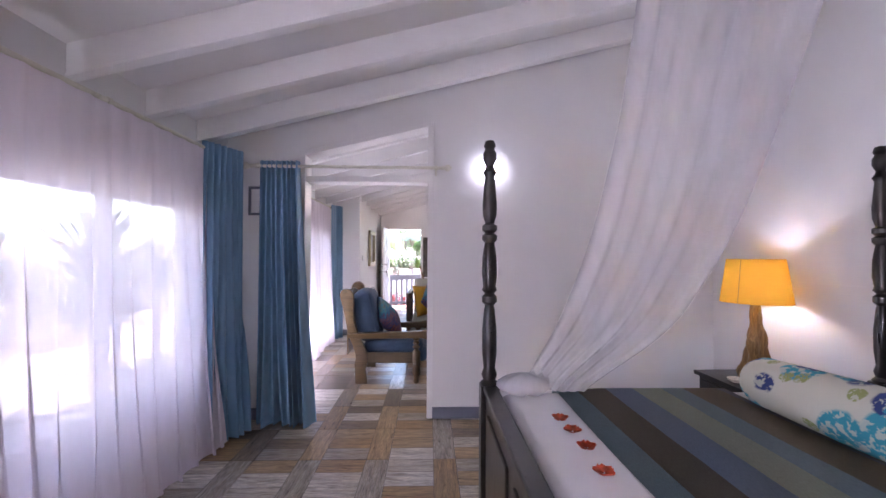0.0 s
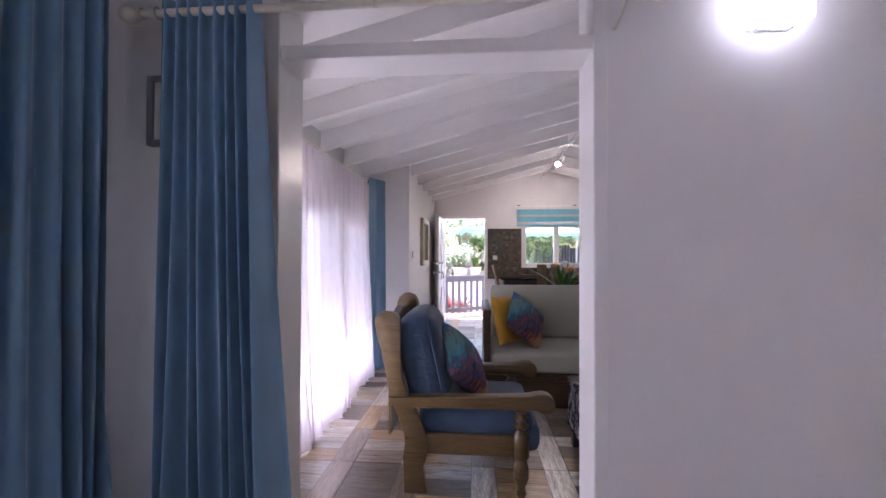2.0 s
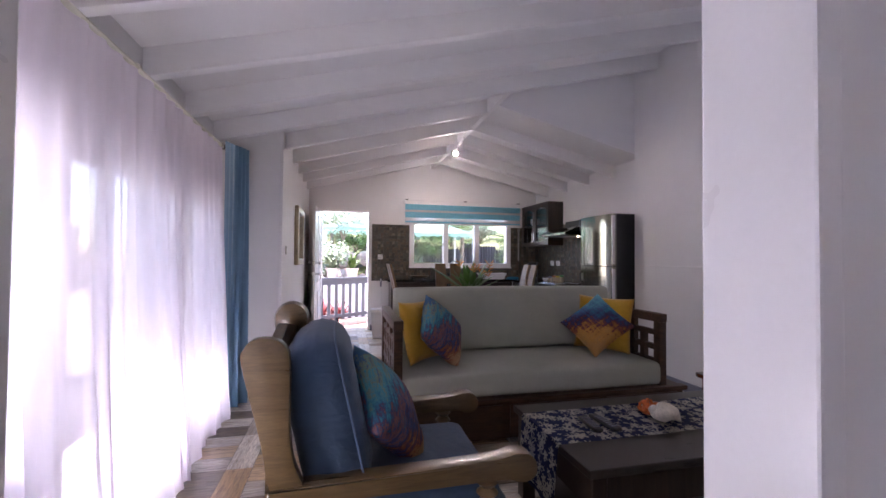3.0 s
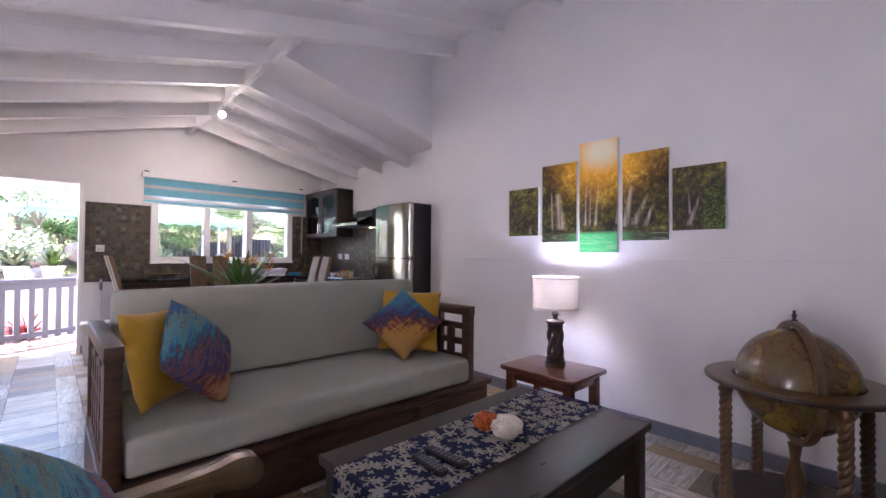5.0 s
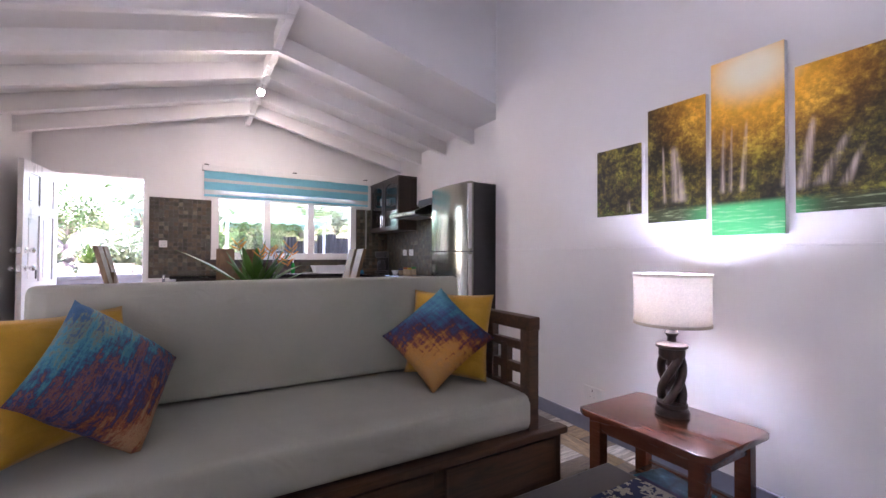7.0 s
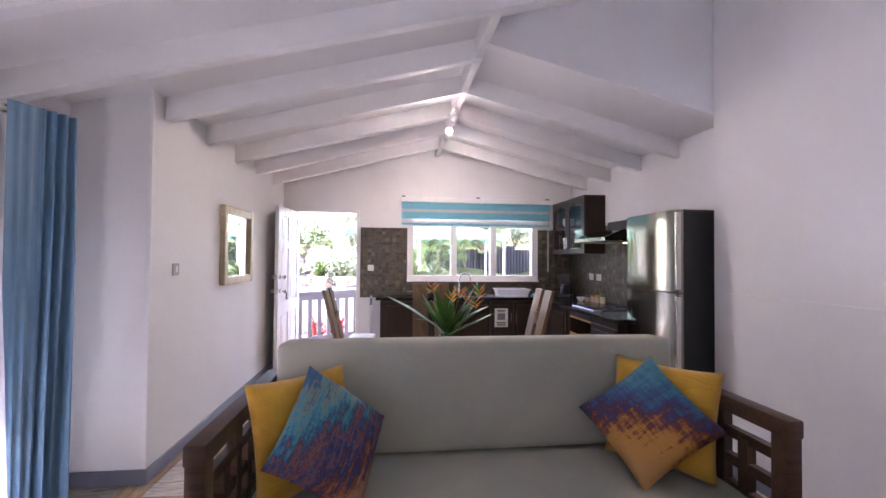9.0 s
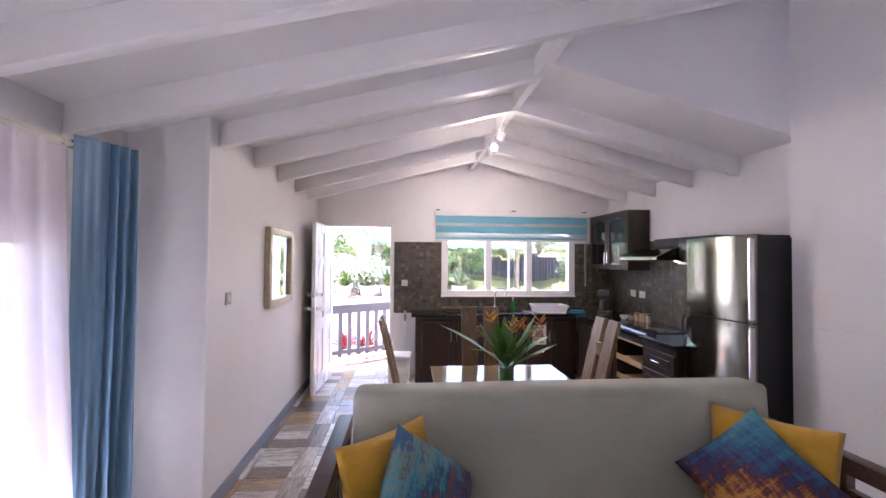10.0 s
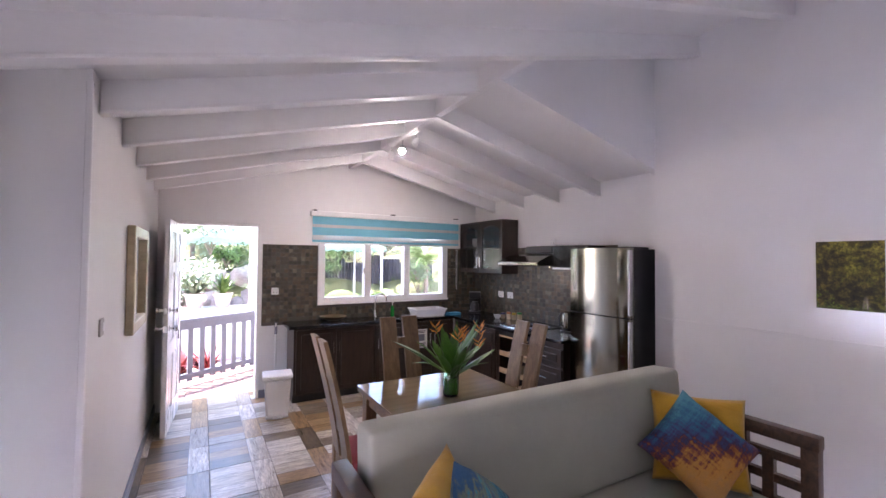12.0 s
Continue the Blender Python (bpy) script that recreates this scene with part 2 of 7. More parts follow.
# ---- the place's surfaces ----
M_WALL = plain("white wall paint", (0.80, 0.79, 0.78), 0.55, vary=0.03, scale=1.5, grain=220, bumps=0.06)
M_CEIL = plain("white ceiling boards", (0.80, 0.79, 0.78), 0.5, vary=0.035, scale=1.2, grain=150, bumps=0.08)
M_BEAM = plain("white beam paint", (0.82, 0.81, 0.80), 0.5, vary=0.04, scale=3, grain=40, bumps=0.1, vec=(0.3, 1, 1))
M_TRIM = plain("white trim paint", (0.82, 0.81, 0.80), 0.3, vary=0.03, scale=3, grain=80, bumps=0.05)
M_SKIRT = plain("grey skirting paint", (0.20, 0.21, 0.26), 0.35, vary=0.08, bumps=0.08)
M_PVC = plain("white window plastic", (0.84, 0.84, 0.84), 0.25, vary=0.02, bumps=0.02)
M_GROUT = plain("dark floor grout", (0.10, 0.09, 0.085), 0.8, vary=0.2)
M_GLASS = glass("window glass")
M_CHROME = plain("brushed chrome", (0.75, 0.75, 0.76), 0.15, 1.0, vary=0.05, bumps=0.02)
M_STEEL = plain("dark brushed steel", (0.31, 0.31, 0.26), 0.10, 1.0, vary=0.06, scale=2, grain=30, bumps=0.03, vec=(1, 14, 0.4))
M_BLACK = plain("black plastic", (0.018, 0.018, 0.02), 0.35, vary=0.2, bumps=0.05)
M_DARKGREY = plain("charcoal enamel", (0.035, 0.035, 0.038), 0.4, vary=0.15, bumps=0.05)
M_WHITEPL = plain("white plastic", (0.78, 0.78, 0.77), 0.35, vary=0.03, bumps=0.03)
M_CURTAIN = plain("blue satin curtain", (0.165, 0.325, 0.49), 0.42, vary=0.10, scale=3, grain=260, bumps=0.12, sheen=0.3, vec=(1, 1, 0.3))
M_SHEER = sheer_cloth("white voile", (0.94, 0.88, 0.95), 0.10, 0.30)
M_NET = sheer_cloth("white mosquito net", (0.88, 0.88, 0.92), 0.48)
M_ROD = plain("cream curtain rod", (0.72, 0.70, 0.60), 0.3, vary=0.05)
M_EBONY = wood("black stained bed wood", (0.022, 0.016, 0.013), (0.008, 0.006, 0.005), 0.28, "z", coat=0.2)
M_ESP = wood("espresso wood", (0.040, 0.022, 0.015), (0.016, 0.009, 0.007), 0.3, "z", coat=0.15)
M_ESPX = wood("espresso tabletop wood", (0.030, 0.020, 0.015), (0.014, 0.010, 0.008), 0.28, "x", coat=0.15)
M_TEAK = wood("varnished golden brown teak", (0.150, 0.094, 0.038), (0.082, 0.050, 0.019), 0.28, "x", coat=0.3)
M_WALNUT = wood("dark walnut sofa frame", (0.10, 0.048, 0.022), (0.034, 0.016, 0.008), 0.38, "x")
M_CHERRY = wood("red brown cherry wood", (0.155, 0.052, 0.025), (0.115, 0.036, 0.017), 0.22, "y", ring=5, coat=0.3)
M_OAK = wood("greyed oak chair wood", (0.28, 0.175, 0.085), (0.14, 0.082, 0.038), 0.38, "z")
M_PINE = wood("pale plywood", (0.55, 0.40, 0.22), (0.42, 0.28, 0.14), 0.5, "x")
M_GRANITE = plain("black granite", (0.016, 0.016, 0.018), 0.12, vary=0.5, scale=60, grain=300, bumps=0.0)


def floor_tile_material():
    """Worn painted planks: three laid across and one along each tile, tones differing plank by plank."""
    m, t, n, l, b = nodes_of("wood look floor tile")
    tc = n.new("ShaderNodeTexCoord")
    sep = n.new("ShaderNodeSeparateXYZ")
    l.new(tc.outputs["Object"], sep.inputs[0])
    oi = n.new("ShaderNodeObjectInfo")

    def calc(op, a, bb=None):
        x = n.new("ShaderNodeMath")
        x.operation = op
        for k, v in enumerate((a, bb)):
            if v is None:
                continue
            if isinstance(v, (int, float)):
                x.inputs[k].default_value = v
            else:
                l.new(v, x.inputs[k])
        return x.outputs[0]
    along = calc("GREATER_THAN", sep.outputs["X"], 0.075)
    row = calc("FLOOR", calc("MULTIPLY", calc("ADD", sep.outputs["Y"], 0.25), 6.0))
    which = calc("ADD", calc("MULTIPLY", row, calc("SUBTRACT", 1.0, along)), calc("MULTIPLY", along, 7.0))
    seed = calc("ADD", calc("MULTIPLY", oi.outputs["Random"], 37.0), calc("MULTIPLY", which, 3.71))
    wn = n.new("ShaderNodeTexWhiteNoise")
    wn.noise_dimensions = "1D"
    l.new(seed, wn.inputs["W"])
    tone = ramp(n, [(0.0, (0.16, 0.125, 0.085)), (0.10, (0.25, 0.20, 0.14)), (0.22, (0.40, 0.26, 0.12)), (0.36, (0.48, 0.34, 0.18)), (0.48, (0.42, 0.38, 0.32)), (0.62, (0.60, 0.56, 0.48)), (0.80, (0.72, 0.69, 0.63))], "CONSTANT")
    l.new(wn.outputs["Value"], tone.inputs["Fac"])
    comb1, comb2, mix = n.new("ShaderNodeCombineXYZ"), n.new("ShaderNodeCombineXYZ"), n.new("ShaderNodeMix")
    l.new(calc("MULTIPLY", sep.outputs["X"], 0.12), comb1.inputs[0]), l.new(sep.outputs["Y"], comb1.inputs[1]), l.new(seed, comb1.inputs[2])
    l.new(sep.outputs["X"], comb2.inputs[0]), l.new(calc("MULTIPLY", sep.outputs["Y"], 0.12), comb2.inputs[1]), l.new(seed, comb2.inputs[2])
    mix.data_type = "VECTOR"
    l.new(along, mix.inputs[0]), l.new(comb1.outputs[0], mix.inputs[4]), l.new(comb2.outputs[0], mix.inputs[5])
    g1 = noise_tex(n, l, mix.outputs[1], 42, 6, 0.7, 0.6)
    g2 = noise_tex(n, l, mix.outputs[1], 150, 4, 0.7)
    grain = ramp(n, [(0.34, (0.45, 0.42, 0.40)), (0.5, (0.9, 0.9, 0.9)), (0.66, (1.25, 1.22, 1.18))])
    l.new(g1, grain.inputs["Fac"])
    fine = ramp(n, [(0.36, (0.6, 0.58, 0.56)), (0.56, (1, 1, 1))])
    l.new(g2, fine.inputs["Fac"])
    c = mixc(n, l, 1.0, tone.outputs["Color"], grain.outputs["Color"], "MULTIPLY")
    c = mixc(n, l, 0.95, c, fine.outputs["Color"], "MULTIPLY")
    # paint rubbed off in patches
    g3 = noise_tex(n, l, mix.outputs[1], 17, 5, 0.75, 1.2)
    worn = ramp(n, [(0.50, (0, 0, 0)), (0.60, (1, 1, 1))])
    l.new(g3, worn.inputs["Fac"])
    c = mixc(n, l, calc("MULTIPLY", worn.outputs["Color"], 0.35), c, (0.22, 0.16, 0.085))
    # thin dark joints between the printed planks
    fr = calc("ABSOLUTE", calc("SUBTRACT", calc("FRACT", calc("MULTIPLY", calc("ADD", sep.outputs["Y"], 0.25), 6.0)), 0.5))
    j1 = calc("MULTIPLY", calc("GREATER_THAN", fr, 0.482), calc("SUBTRACT", 1.0, along))
    j2 = calc("LESS_THAN", calc("ABSOLUTE", calc("SUBTRACT", sep.outputs["X"], 0.075)), 0.0025)
    c = mixc(n, l, calc("MULTIPLY", calc("MAXIMUM", j1, j2), 0.6), c, (0.06, 0.05, 0.04))
    l.new(c, b.inputs["Base Color"])
    r = n.new("ShaderNodeMapRange")
    r.inputs["To Min"].default_value, r.inputs["To Max"].default_value = 0.2, 0.42
    l.new(g1, r.inputs["Value"])
    l.new(r.outputs["Result"], b.inputs["Roughness"])
    bump(n, l, b, g2, 0.1, 0.002)
    return m


def mosaic_material():
    m, t, n, l, b = nodes_of("slate mosaic")
    g = n.new("ShaderNodeNewGeometry")
    c = ramp(n, [(0.0, (0.050, 0.048, 0.036)), (0.2, (0.075, 0.070, 0.050)), (0.42, (0.105, 0.080, 0.050)), (0.6, (0.085, 0.090, 0.070)), (0.78, (0.125, 0.100, 0.066)), (0.92, (0.17, 0.155, 0.115))], "CONSTANT")
    l.new(g.outputs["Random Per Island"], c.inputs["Fac"])
    v = coords(n, l)
    f = noise_tex(n, l, v, 45, 5)
    s = ramp(n, [(0.3, (0.6, 0.6, 0.6)), (0.7, (1.15, 1.12, 1.05))])
    l.new(f, s.inputs["Fac"])
    l.new(mixc(n, l, 1.0, c.outputs["Color"], s.outputs["Color"], "MULTIPLY"), b.inputs["Base Color"])
    b.inputs["Roughness"].default_value = 0.38
    bump(n, l, b, f, 0.35, 0.004)
    return m


M_TILE = floor_tile_material()
M_MOSAIC = mosaic_material()
# ---- structure ----
XL, XR, XK, XH = -1.54, 2.75, 3.12, -1.06      # left wall, living wall, kitchen wall, hall wall
Y0, YP0, YP1, YJ, YS, YE = -0.9, 4.72, 4.89, 8.5, 8.40, 11.68   # back wall, partition, jog, gable step, end wall
RX, RZ, SL, SR = 1.075, 2.89, 0.2573, 0.2445   # ridge and the two slopes
BD, BW = 0.155, 0.055                          # beam depth and width
BED_DROP = 0.02


def under(x, drop=0.0):
    """Height of the underside of the beams on the long slope."""
    return RZ + SL * (x - RX) - drop


def under_right(x):
    return RZ - SR * (x - RX)


def structure(name, bm, material, smooth=None):
    return tagged(part(name, bm, material, smooth=smooth), kind="structure")


TOP = 4.0
# floor bed (grout) and outside ground come as one slab and a sheet
structure("floor", box(XL - 0.1, XK + 0.1, Y0 - 0.1, YE + 0.12, -0.12, -0.006), M_GROUT)

# long left wall with its window openings: (y0, y1, z0, z1)
# the first opening is unseen, added to let more light into the bedroom
LEFT_WINDOWS = [(-0.75, 0.75, 0.2, 1.74), (0.9, 2.55, 0.47, 1.74), (2.72, 4.24, 0.47, 1.74), (5.24, 5.99, 0.06, 1.73), (6.22, 6.97, 0.06, 1.73), (7.2, 7.93, 0.06, 1.73)]


def wall_with_holes(x0, x1, span, zt, holes, axis):
    """One closed mesh: a wall of thickness x0..x1 running over span, with holes (a0, a1, z0, z1) right through."""
    g = bmesh.new()
    cols = sorted({span[0], span[1], *(h[0] for h in holes), *(h[1] for h in holes)})
    rows = sorted({0.0, zt, *(h[2] for h in holes), *(h[3] for h in holes)})
    solid = {(i, j) for i in range(len(cols) - 1) for j in range(len(rows) - 1)
             if not any(h[0] <= cols[i] < h[1] and h[2] <= rows[j] < h[3] for h in holes)}
    made = {}

    def at(i, j, d):
        if (i, j, d) not in made:
            made[i, j, d] = g.verts.new((d, cols[i], rows[j]) if axis == "y" else (cols[i], d, rows[j]))
        return made[i, j, d]
    for i, j in solid:
        for d in (x0, x1):
            g.faces.new([at(i, j, d), at(i + 1, j, d), at(i + 1, j + 1, d), at(i, j + 1, d)])
        for (di, dj), (p, q) in (((-1, 0), ((i, j), (i, j + 1))), ((1, 0), ((i + 1, j), (i + 1, j + 1))), ((0, -1), ((i, j), (i + 1, j))), ((0, 1), ((i, j + 1), (i + 1, j + 1)))):
            if (i + di, j + dj) not in solid:
                g.faces.new([at(*p, x0), at(*q, x0), at(*q, x1), at(*p, x1)])
    return g


structure("wall_left", wall_with_holes(XL - 0.14, XL, (Y0 - 0.12, YJ), 2.42, LEFT_WINDOWS, "y"), M_WALL)
# eave out of view, added to keep direct sun off the sheers
structure("roof_eave", box(XL - 1.15, XL - 0.14, Y0 - 0.12, YJ + 0.12, 2.30, 2.42), M_WALL)
structure("wall_return", box(XL - 0.14, XH, YJ, YJ + 0.12, 0, 2.6), M_WALL)
structure("wall_hall", box(XH - 0.12, XH, YJ + 0.12, YE, 0, 2.62), M_WALL)
structure("wall_end", wall_with_holes(YE, YE + 0.13, (XH - 0.12, XK + 0.12), 3.2, [(-0.87, -0.056, 0.0, 2.06), (0.70, 2.555, 1.13, 2.06)], "x"), M_WALL)
structure("wall_kitchen", box(XK, XK + 0.12, YS, YE, 0, 2.75), M_WALL)
structure("wall_right", box(XR, XR + 0.12, Y0, YS, 0, TOP), M_WALL)
XRB = 2.63                                     # bedroom side wall, furred out
structure("wall_right_bedroom", box(XRB, XR, Y0, YP0, 0, TOP), M_WALL)
structure("wall_back", box(XL - 0.14, XR + 0.12, Y0 - 0.12, Y0, 0, TOP), M_WALL)
structure("wall_step", box(XR + 0.12, XK + 0.12, YS - 0.08, YS, 0, 2.6), M_WALL)

# partition between bedroom and living room, its opening cut along the roof's slope
OPL, OPR = -0.898, 0.160
opl, opr = 2.217, 2.492
pw = bmesh.new()
boxed(pw, XL, OPL, YP0, YP1, 0, 3.0)
boxed(pw, OPR, XR, YP0, YP1, 0, TOP)
prism([(OPL, opl), (OPR, opr), (OPR, TOP), (OPL, 3.0)], YP0, YP1, "y", bm=pw)
structure("wall_partition", pw, M_WALL)
trim = bmesh.new()
for x0, x1, zt in ((OPL - 0.035, OPL + 0.012, opl), (OPR - 0.012, OPR + 0.035, opr)):
    boxed(trim, x0, x1, YP0 - 0.012, YP1 + 0.012, 0, zt + 0.01, 0.006, 2)
prism([(OPL - 0.035, opl - 0.012), (OPR + 0.035, opr - 0.004), (OPR + 0.035, opr + 0.03), (OPL - 0.035, opl + 0.028)], YP0 - 0.014, YP1 + 0.014, "y", 0.004, bm=trim)
boxed(trim, OPL, OPR, YP0 + 0.0, YP1 - 0.01, 1.997, 2.047, 0.006, 2)
structure("trim", trim, M_TRIM)

# gable wall above the kitchen's edge
gw = prism([(RX, RZ), (XK + 0.1, under_right(XK + 0.1)), (XK + 0.1, TOP), (RX, TOP)], YS - 0.0, YS + 0.075, "y")
structure("gable", gw, M_WALL)

# ceilings, run on past the outer walls as unseen overhangs that block sun
cl = BD
structure("ceiling", prism([(XL - 0.95, under(XL - 0.95) + cl), (XR + 0.1, under(XR + 0.1) + cl), (XR + 0.1, under(XR + 0.1) + cl + 0.1), (XL - 0.95, under(XL - 0.95) + cl + 0.1)], YP1 - 0.06, YS + 0.01, "y"), M_CEIL)
structure("ceiling_bedroom", prism([(XL - 0.95, under(XL - 0.95, BED_DROP) + cl), (XR + 0.1, under(XR + 0.1, BED_DROP) + cl), (XR + 0.1, under(XR + 0.1) + cl + 0.1), (XL - 0.95, under(XL - 0.95) + cl + 0.1)], Y0 - 0.1, YP1 - 0.06, "y"), M_CEIL)
structure("ceiling_kitchen", prism([(XL - 0.95, under(XL - 0.95) + cl), (RX, RZ + cl), (XK + 0.5, under_right(XK + 0.5) + cl), (XK + 0.5, under_right(XK + 0.5) + cl + 0.1), (RX, RZ + cl + 0.1), (XL - 0.95, under(XL - 0.95) + cl + 0.1)], YS + 0.01, YE + 0.9, "y"), M_CEIL)


def beam(name, x0, x1, y, f, chamfer=0.006):
    g = prism([(x0, f(x0)), (x1, f(x1)), (x1, f(x1) + BD + 0.004), (x0, f(x0) + BD + 0.004)], y, y + BW, "y", chamfer)
    prism([(x0, f(x0) - 0.004), (x1, f(x1) - 0.004), (x1, f(x1) + 0.012), (x0, f(x0) + 0.012)], y - 0.006, y + BW + 0.006, "y", 0.003, bm=g)
    return structure(name, g, M_BEAM, smooth=40)


for k in range(6):
    beam("ceiling_beam", XL + 0.002, XR - 0.002, 8.015 - 0.62 * k, under)
for k in range(5):
    beam("ceiling_beam", XH + 0.002, RX + 0.03, 8.635 + 0.618 * k, under)
for y in (9.266, 9.874, 10.514, 11.156):
    beam("ceiling_beam", RX - 0.03, XK - 0.002, y, under_right)
for k in range(9):
    beam("ceiling_beam", XL + 0.002, XRB - 0.002, 4.247 - 0.548 * k, lambda x: under(x, BED_DROP))
structure("ridge_beam", box(RX - 0.03, RX + 0.03, 8.05, YE, RZ + 0.004, RZ + BD + 0.02, 0.004), M_BEAM)

# skirting boards
sk = bmesh.new()
for x0, x1, y0, y1 in ((OPR + 0.035, XRB, YP0 - 0.014, YP0), (XL, OPL - 0.036, YP0 - 0.014, YP0), (XR - 0.014, XR, YP1, YS), (XRB - 0.014, XRB, Y0, YP0 - 0.014),
                       (XH, XH + 0.014, YJ, YE), (XL, XH + 0.014, YJ - 0.014, YJ), (OPR + 0.036, XR - 0.014, YP1, YP1 + 0.014), (XL, XL + 0.014, YP1, YJ - 0.014), (XL, XL + 0.014, Y0, YP0 - 0.014), (-0.02, 0.22, YE - 0.014, YE)):
    boxed(sk, x0, x1, y0, y1, 0, 0.095, 0.003)
structure("baseboard", sk, M_SKIRT)
structure("wall_joint", box(XR - 0.005, XR + 0.002, YP1 + 0.02, YS - 0.01, 1.199, 1.210, 0.002), M_TRIM)
structure("wall_joint_bedroom", box(XRB - 0.004, XRB + 0.002, Y0 + 0.02, YP0 - 0.02, 1.203, 1.209), M_TRIM)
structure("corner_bead", box(XH - 0.02, XH + 0.006, YJ - 0.006, YJ + 0.02, 0.1, 2.44, 0.003), M_TRIM)
# ---- outside ----
M_GROUND = plain("sandy garden ground", (0.40, 0.34, 0.29), 0.9, vary=0.25, scale=0.9, grain=18, bumps=0.5)
M_TERRACE = plain("pale terrace concrete", (0.30, 0.29, 0.28), 0.8, vary=0.1, scale=1.2, grain=40, bumps=0.2)
M_DECK = plain("terracotta porch tile", (0.27, 0.16, 0.13), 0.5, vary=0.2, scale=4, grain=50, bumps=0.1, rand=0.3)
M_RAIL = plain("grey painted rail timber", (0.10, 0.10, 0.115), 0.45, vary=0.1, vec=(1, 1, 0.3))
M_BANK = plain("mossy planted bank", (0.15, 0.16, 0.075), 0.9, vary=0.4, scale=2.0, grain=22, bumps=0.6)
M_LEDGE = plain("whitewashed planter wall", (0.55, 0.53, 0.51), 0.8, vary=0.12, scale=2, grain=40, bumps=0.2)
M_REDLEAF = plain("red croton leaf", (0.30, 0.05, 0.05), 0.45, vary=0.4, scale=9, grain=60, bumps=0.15, rand=0.3)
M_ROCK = plain("granite boulder", (0.38, 0.29, 0.27), 0.85, vary=0.35, scale=3, grain=25, bumps=0.6)
M_POT = plain("pale terracotta pot", (0.55, 0.44, 0.38), 0.7, vary=0.15, bumps=0.2)
M_AWNING = shade_cloth("green awning cloth", (0.42, 0.60, 0.52), (1.0, 1.0, 1.0), 120, 0.65)
M_FENCE = plain("grey corrugated fence", (0.14, 0.14, 0.17), 0.5, vary=0.15, vec=(6, 6, 0.4))
M_FROND = plain("garden leaf green", (0.10, 0.17, 0.035), 0.45, vary=0.35, scale=3, grain=60, bumps=0.15, rand=0.35)
M_FROND2 = plain("silvery garden leaf", (0.19, 0.24, 0.14), 0.5, vary=0.3, scale=3, grain=60, bumps=0.15, rand=0.3)
M_BARK = plain("palm bark", (0.24, 0.19, 0.15), 0.9, vary=0.3, scale=8, grain=40, bumps=0.6)
structure("ground", grid(lambda u, v: (-300 + 600 * u, -300 + 600 * v, -0.35), 4, 4), M_GROUND)
structure("terrace", box(-5.2, XL - 0.14, -3.0, 14.5, -0.34, -0.04), M_TERRACE)
structure("porch", box(XL - 0.14, 5.0, YE + 0.13, 13.55, -0.34, -0.062), M_TERRACE)
porch_ob = bpy.data.objects["porch"]
mesh_tile = None
for i in range(12):
    for j in range(6):
        cx, cy = -1.55 + 0.305 * i, YE + 0.285 + 0.305 * j
        if mesh_tile is None:
            o = part("porch_tile", box(-0.15, 0.15, -0.15, 0.15, -0.012, 0.012, 0.003), M_DECK, porch_ob)
            mesh_tile = o.data
        else:
            o = new("porch_tile", mesh_tile)
            o.parent = porch_ob
        o.location = (cx, cy, -0.058)

# porch railing, running askew to the house
rl = thing("porch_railing", "grey painted timber railing with square balusters", "railing")
A, B = Vector((-1.35, 12.42, 0)), Vector((0.60, 13.72, 0))
d = (B - A).normalized()
ang = math.degrees(math.atan2(d.y, d.x))
L = (B - A).length
rm = Matrix.Translation((A.x, A.y, -0.045)) @ pose(0, 0, 0, 0, 0, ang)
part("top_rail", box(0, L, -0.045, 0.045, 0.855, 0.905, 0.006, 1, rm), M_RAIL, rl)
part("upper_rail", box(0, L, -0.02, 0.02, 0.76, 0.855, 0.003, 1, rm), M_RAIL, rl)
part("bottom_rail", box(0, L, -0.02, 0.02, 0.10, 0.17, 0.003, 1, rm), M_RAIL, rl)
k = 0.06
while k < L - 0.04:
    part("baluster", box(k - 0.035, k + 0.035, -0.012, 0.012, 0.06, 0.765, 0.002, 1, rm), M_RAIL, rl)
    k += 0.165
for kk in (0.0, L):
    part("newel", box(kk - 0.05, kk + 0.05, -0.05, 0.05, 0.0, 0.93, 0.004, 1, rm), M_RAIL, rl)
pp = thing("porch_post", "white painted square porch post", "post")
part("shaft", box(0.02, 0.16, 13.42, 13.56, -0.06, 2.75, 0.006), M_TRIM, pp)


def leaf_blade(ln, w, droop, n=5):
    vs = []
    for k in range(n + 1):
        v = k / n
        ww = w * math.sin(math.pi * min(1.0, 0.12 + 0.88 * v)) ** 0.8
        x, z = ln * v, ln * (0.55 * v - droop * v * v)
        vs.append(((x, -ww, z - ww * 0.3), (x, 0, z), (x, ww, z - ww * 0.3)))
    return vs


def strappy_plant(count, ln, w, droop, seed, up=0.5):
    """A rosette of many strap leaves."""
    r = random.Random(seed)
    V, Fc = [], []
    for _ in range(count):
        a, s = r.uniform(0, 6.283), r.uniform(0.6, 1.0)
        tilt = r.uniform(-0.2, up)
        rows = leaf_blade(ln * s, w * r.uniform(0.8, 1.2), droop * r.uniform(0.6, 1.3))
        m = Matrix.Rotation(a, 4, "Z") @ Matrix.Rotation(-tilt - 0.35, 4, "Y")
        b0 = len(V)
        for row in rows:
            V.extend(m @ Vector(p) for p in row)
        for k in range(len(rows) - 1):
            for q in (0, 1):
                i0 = b0 + 3 * k + q
                Fc.append((i0, i0 + 1, i0 + 4, i0 + 3))
    return V, Fc


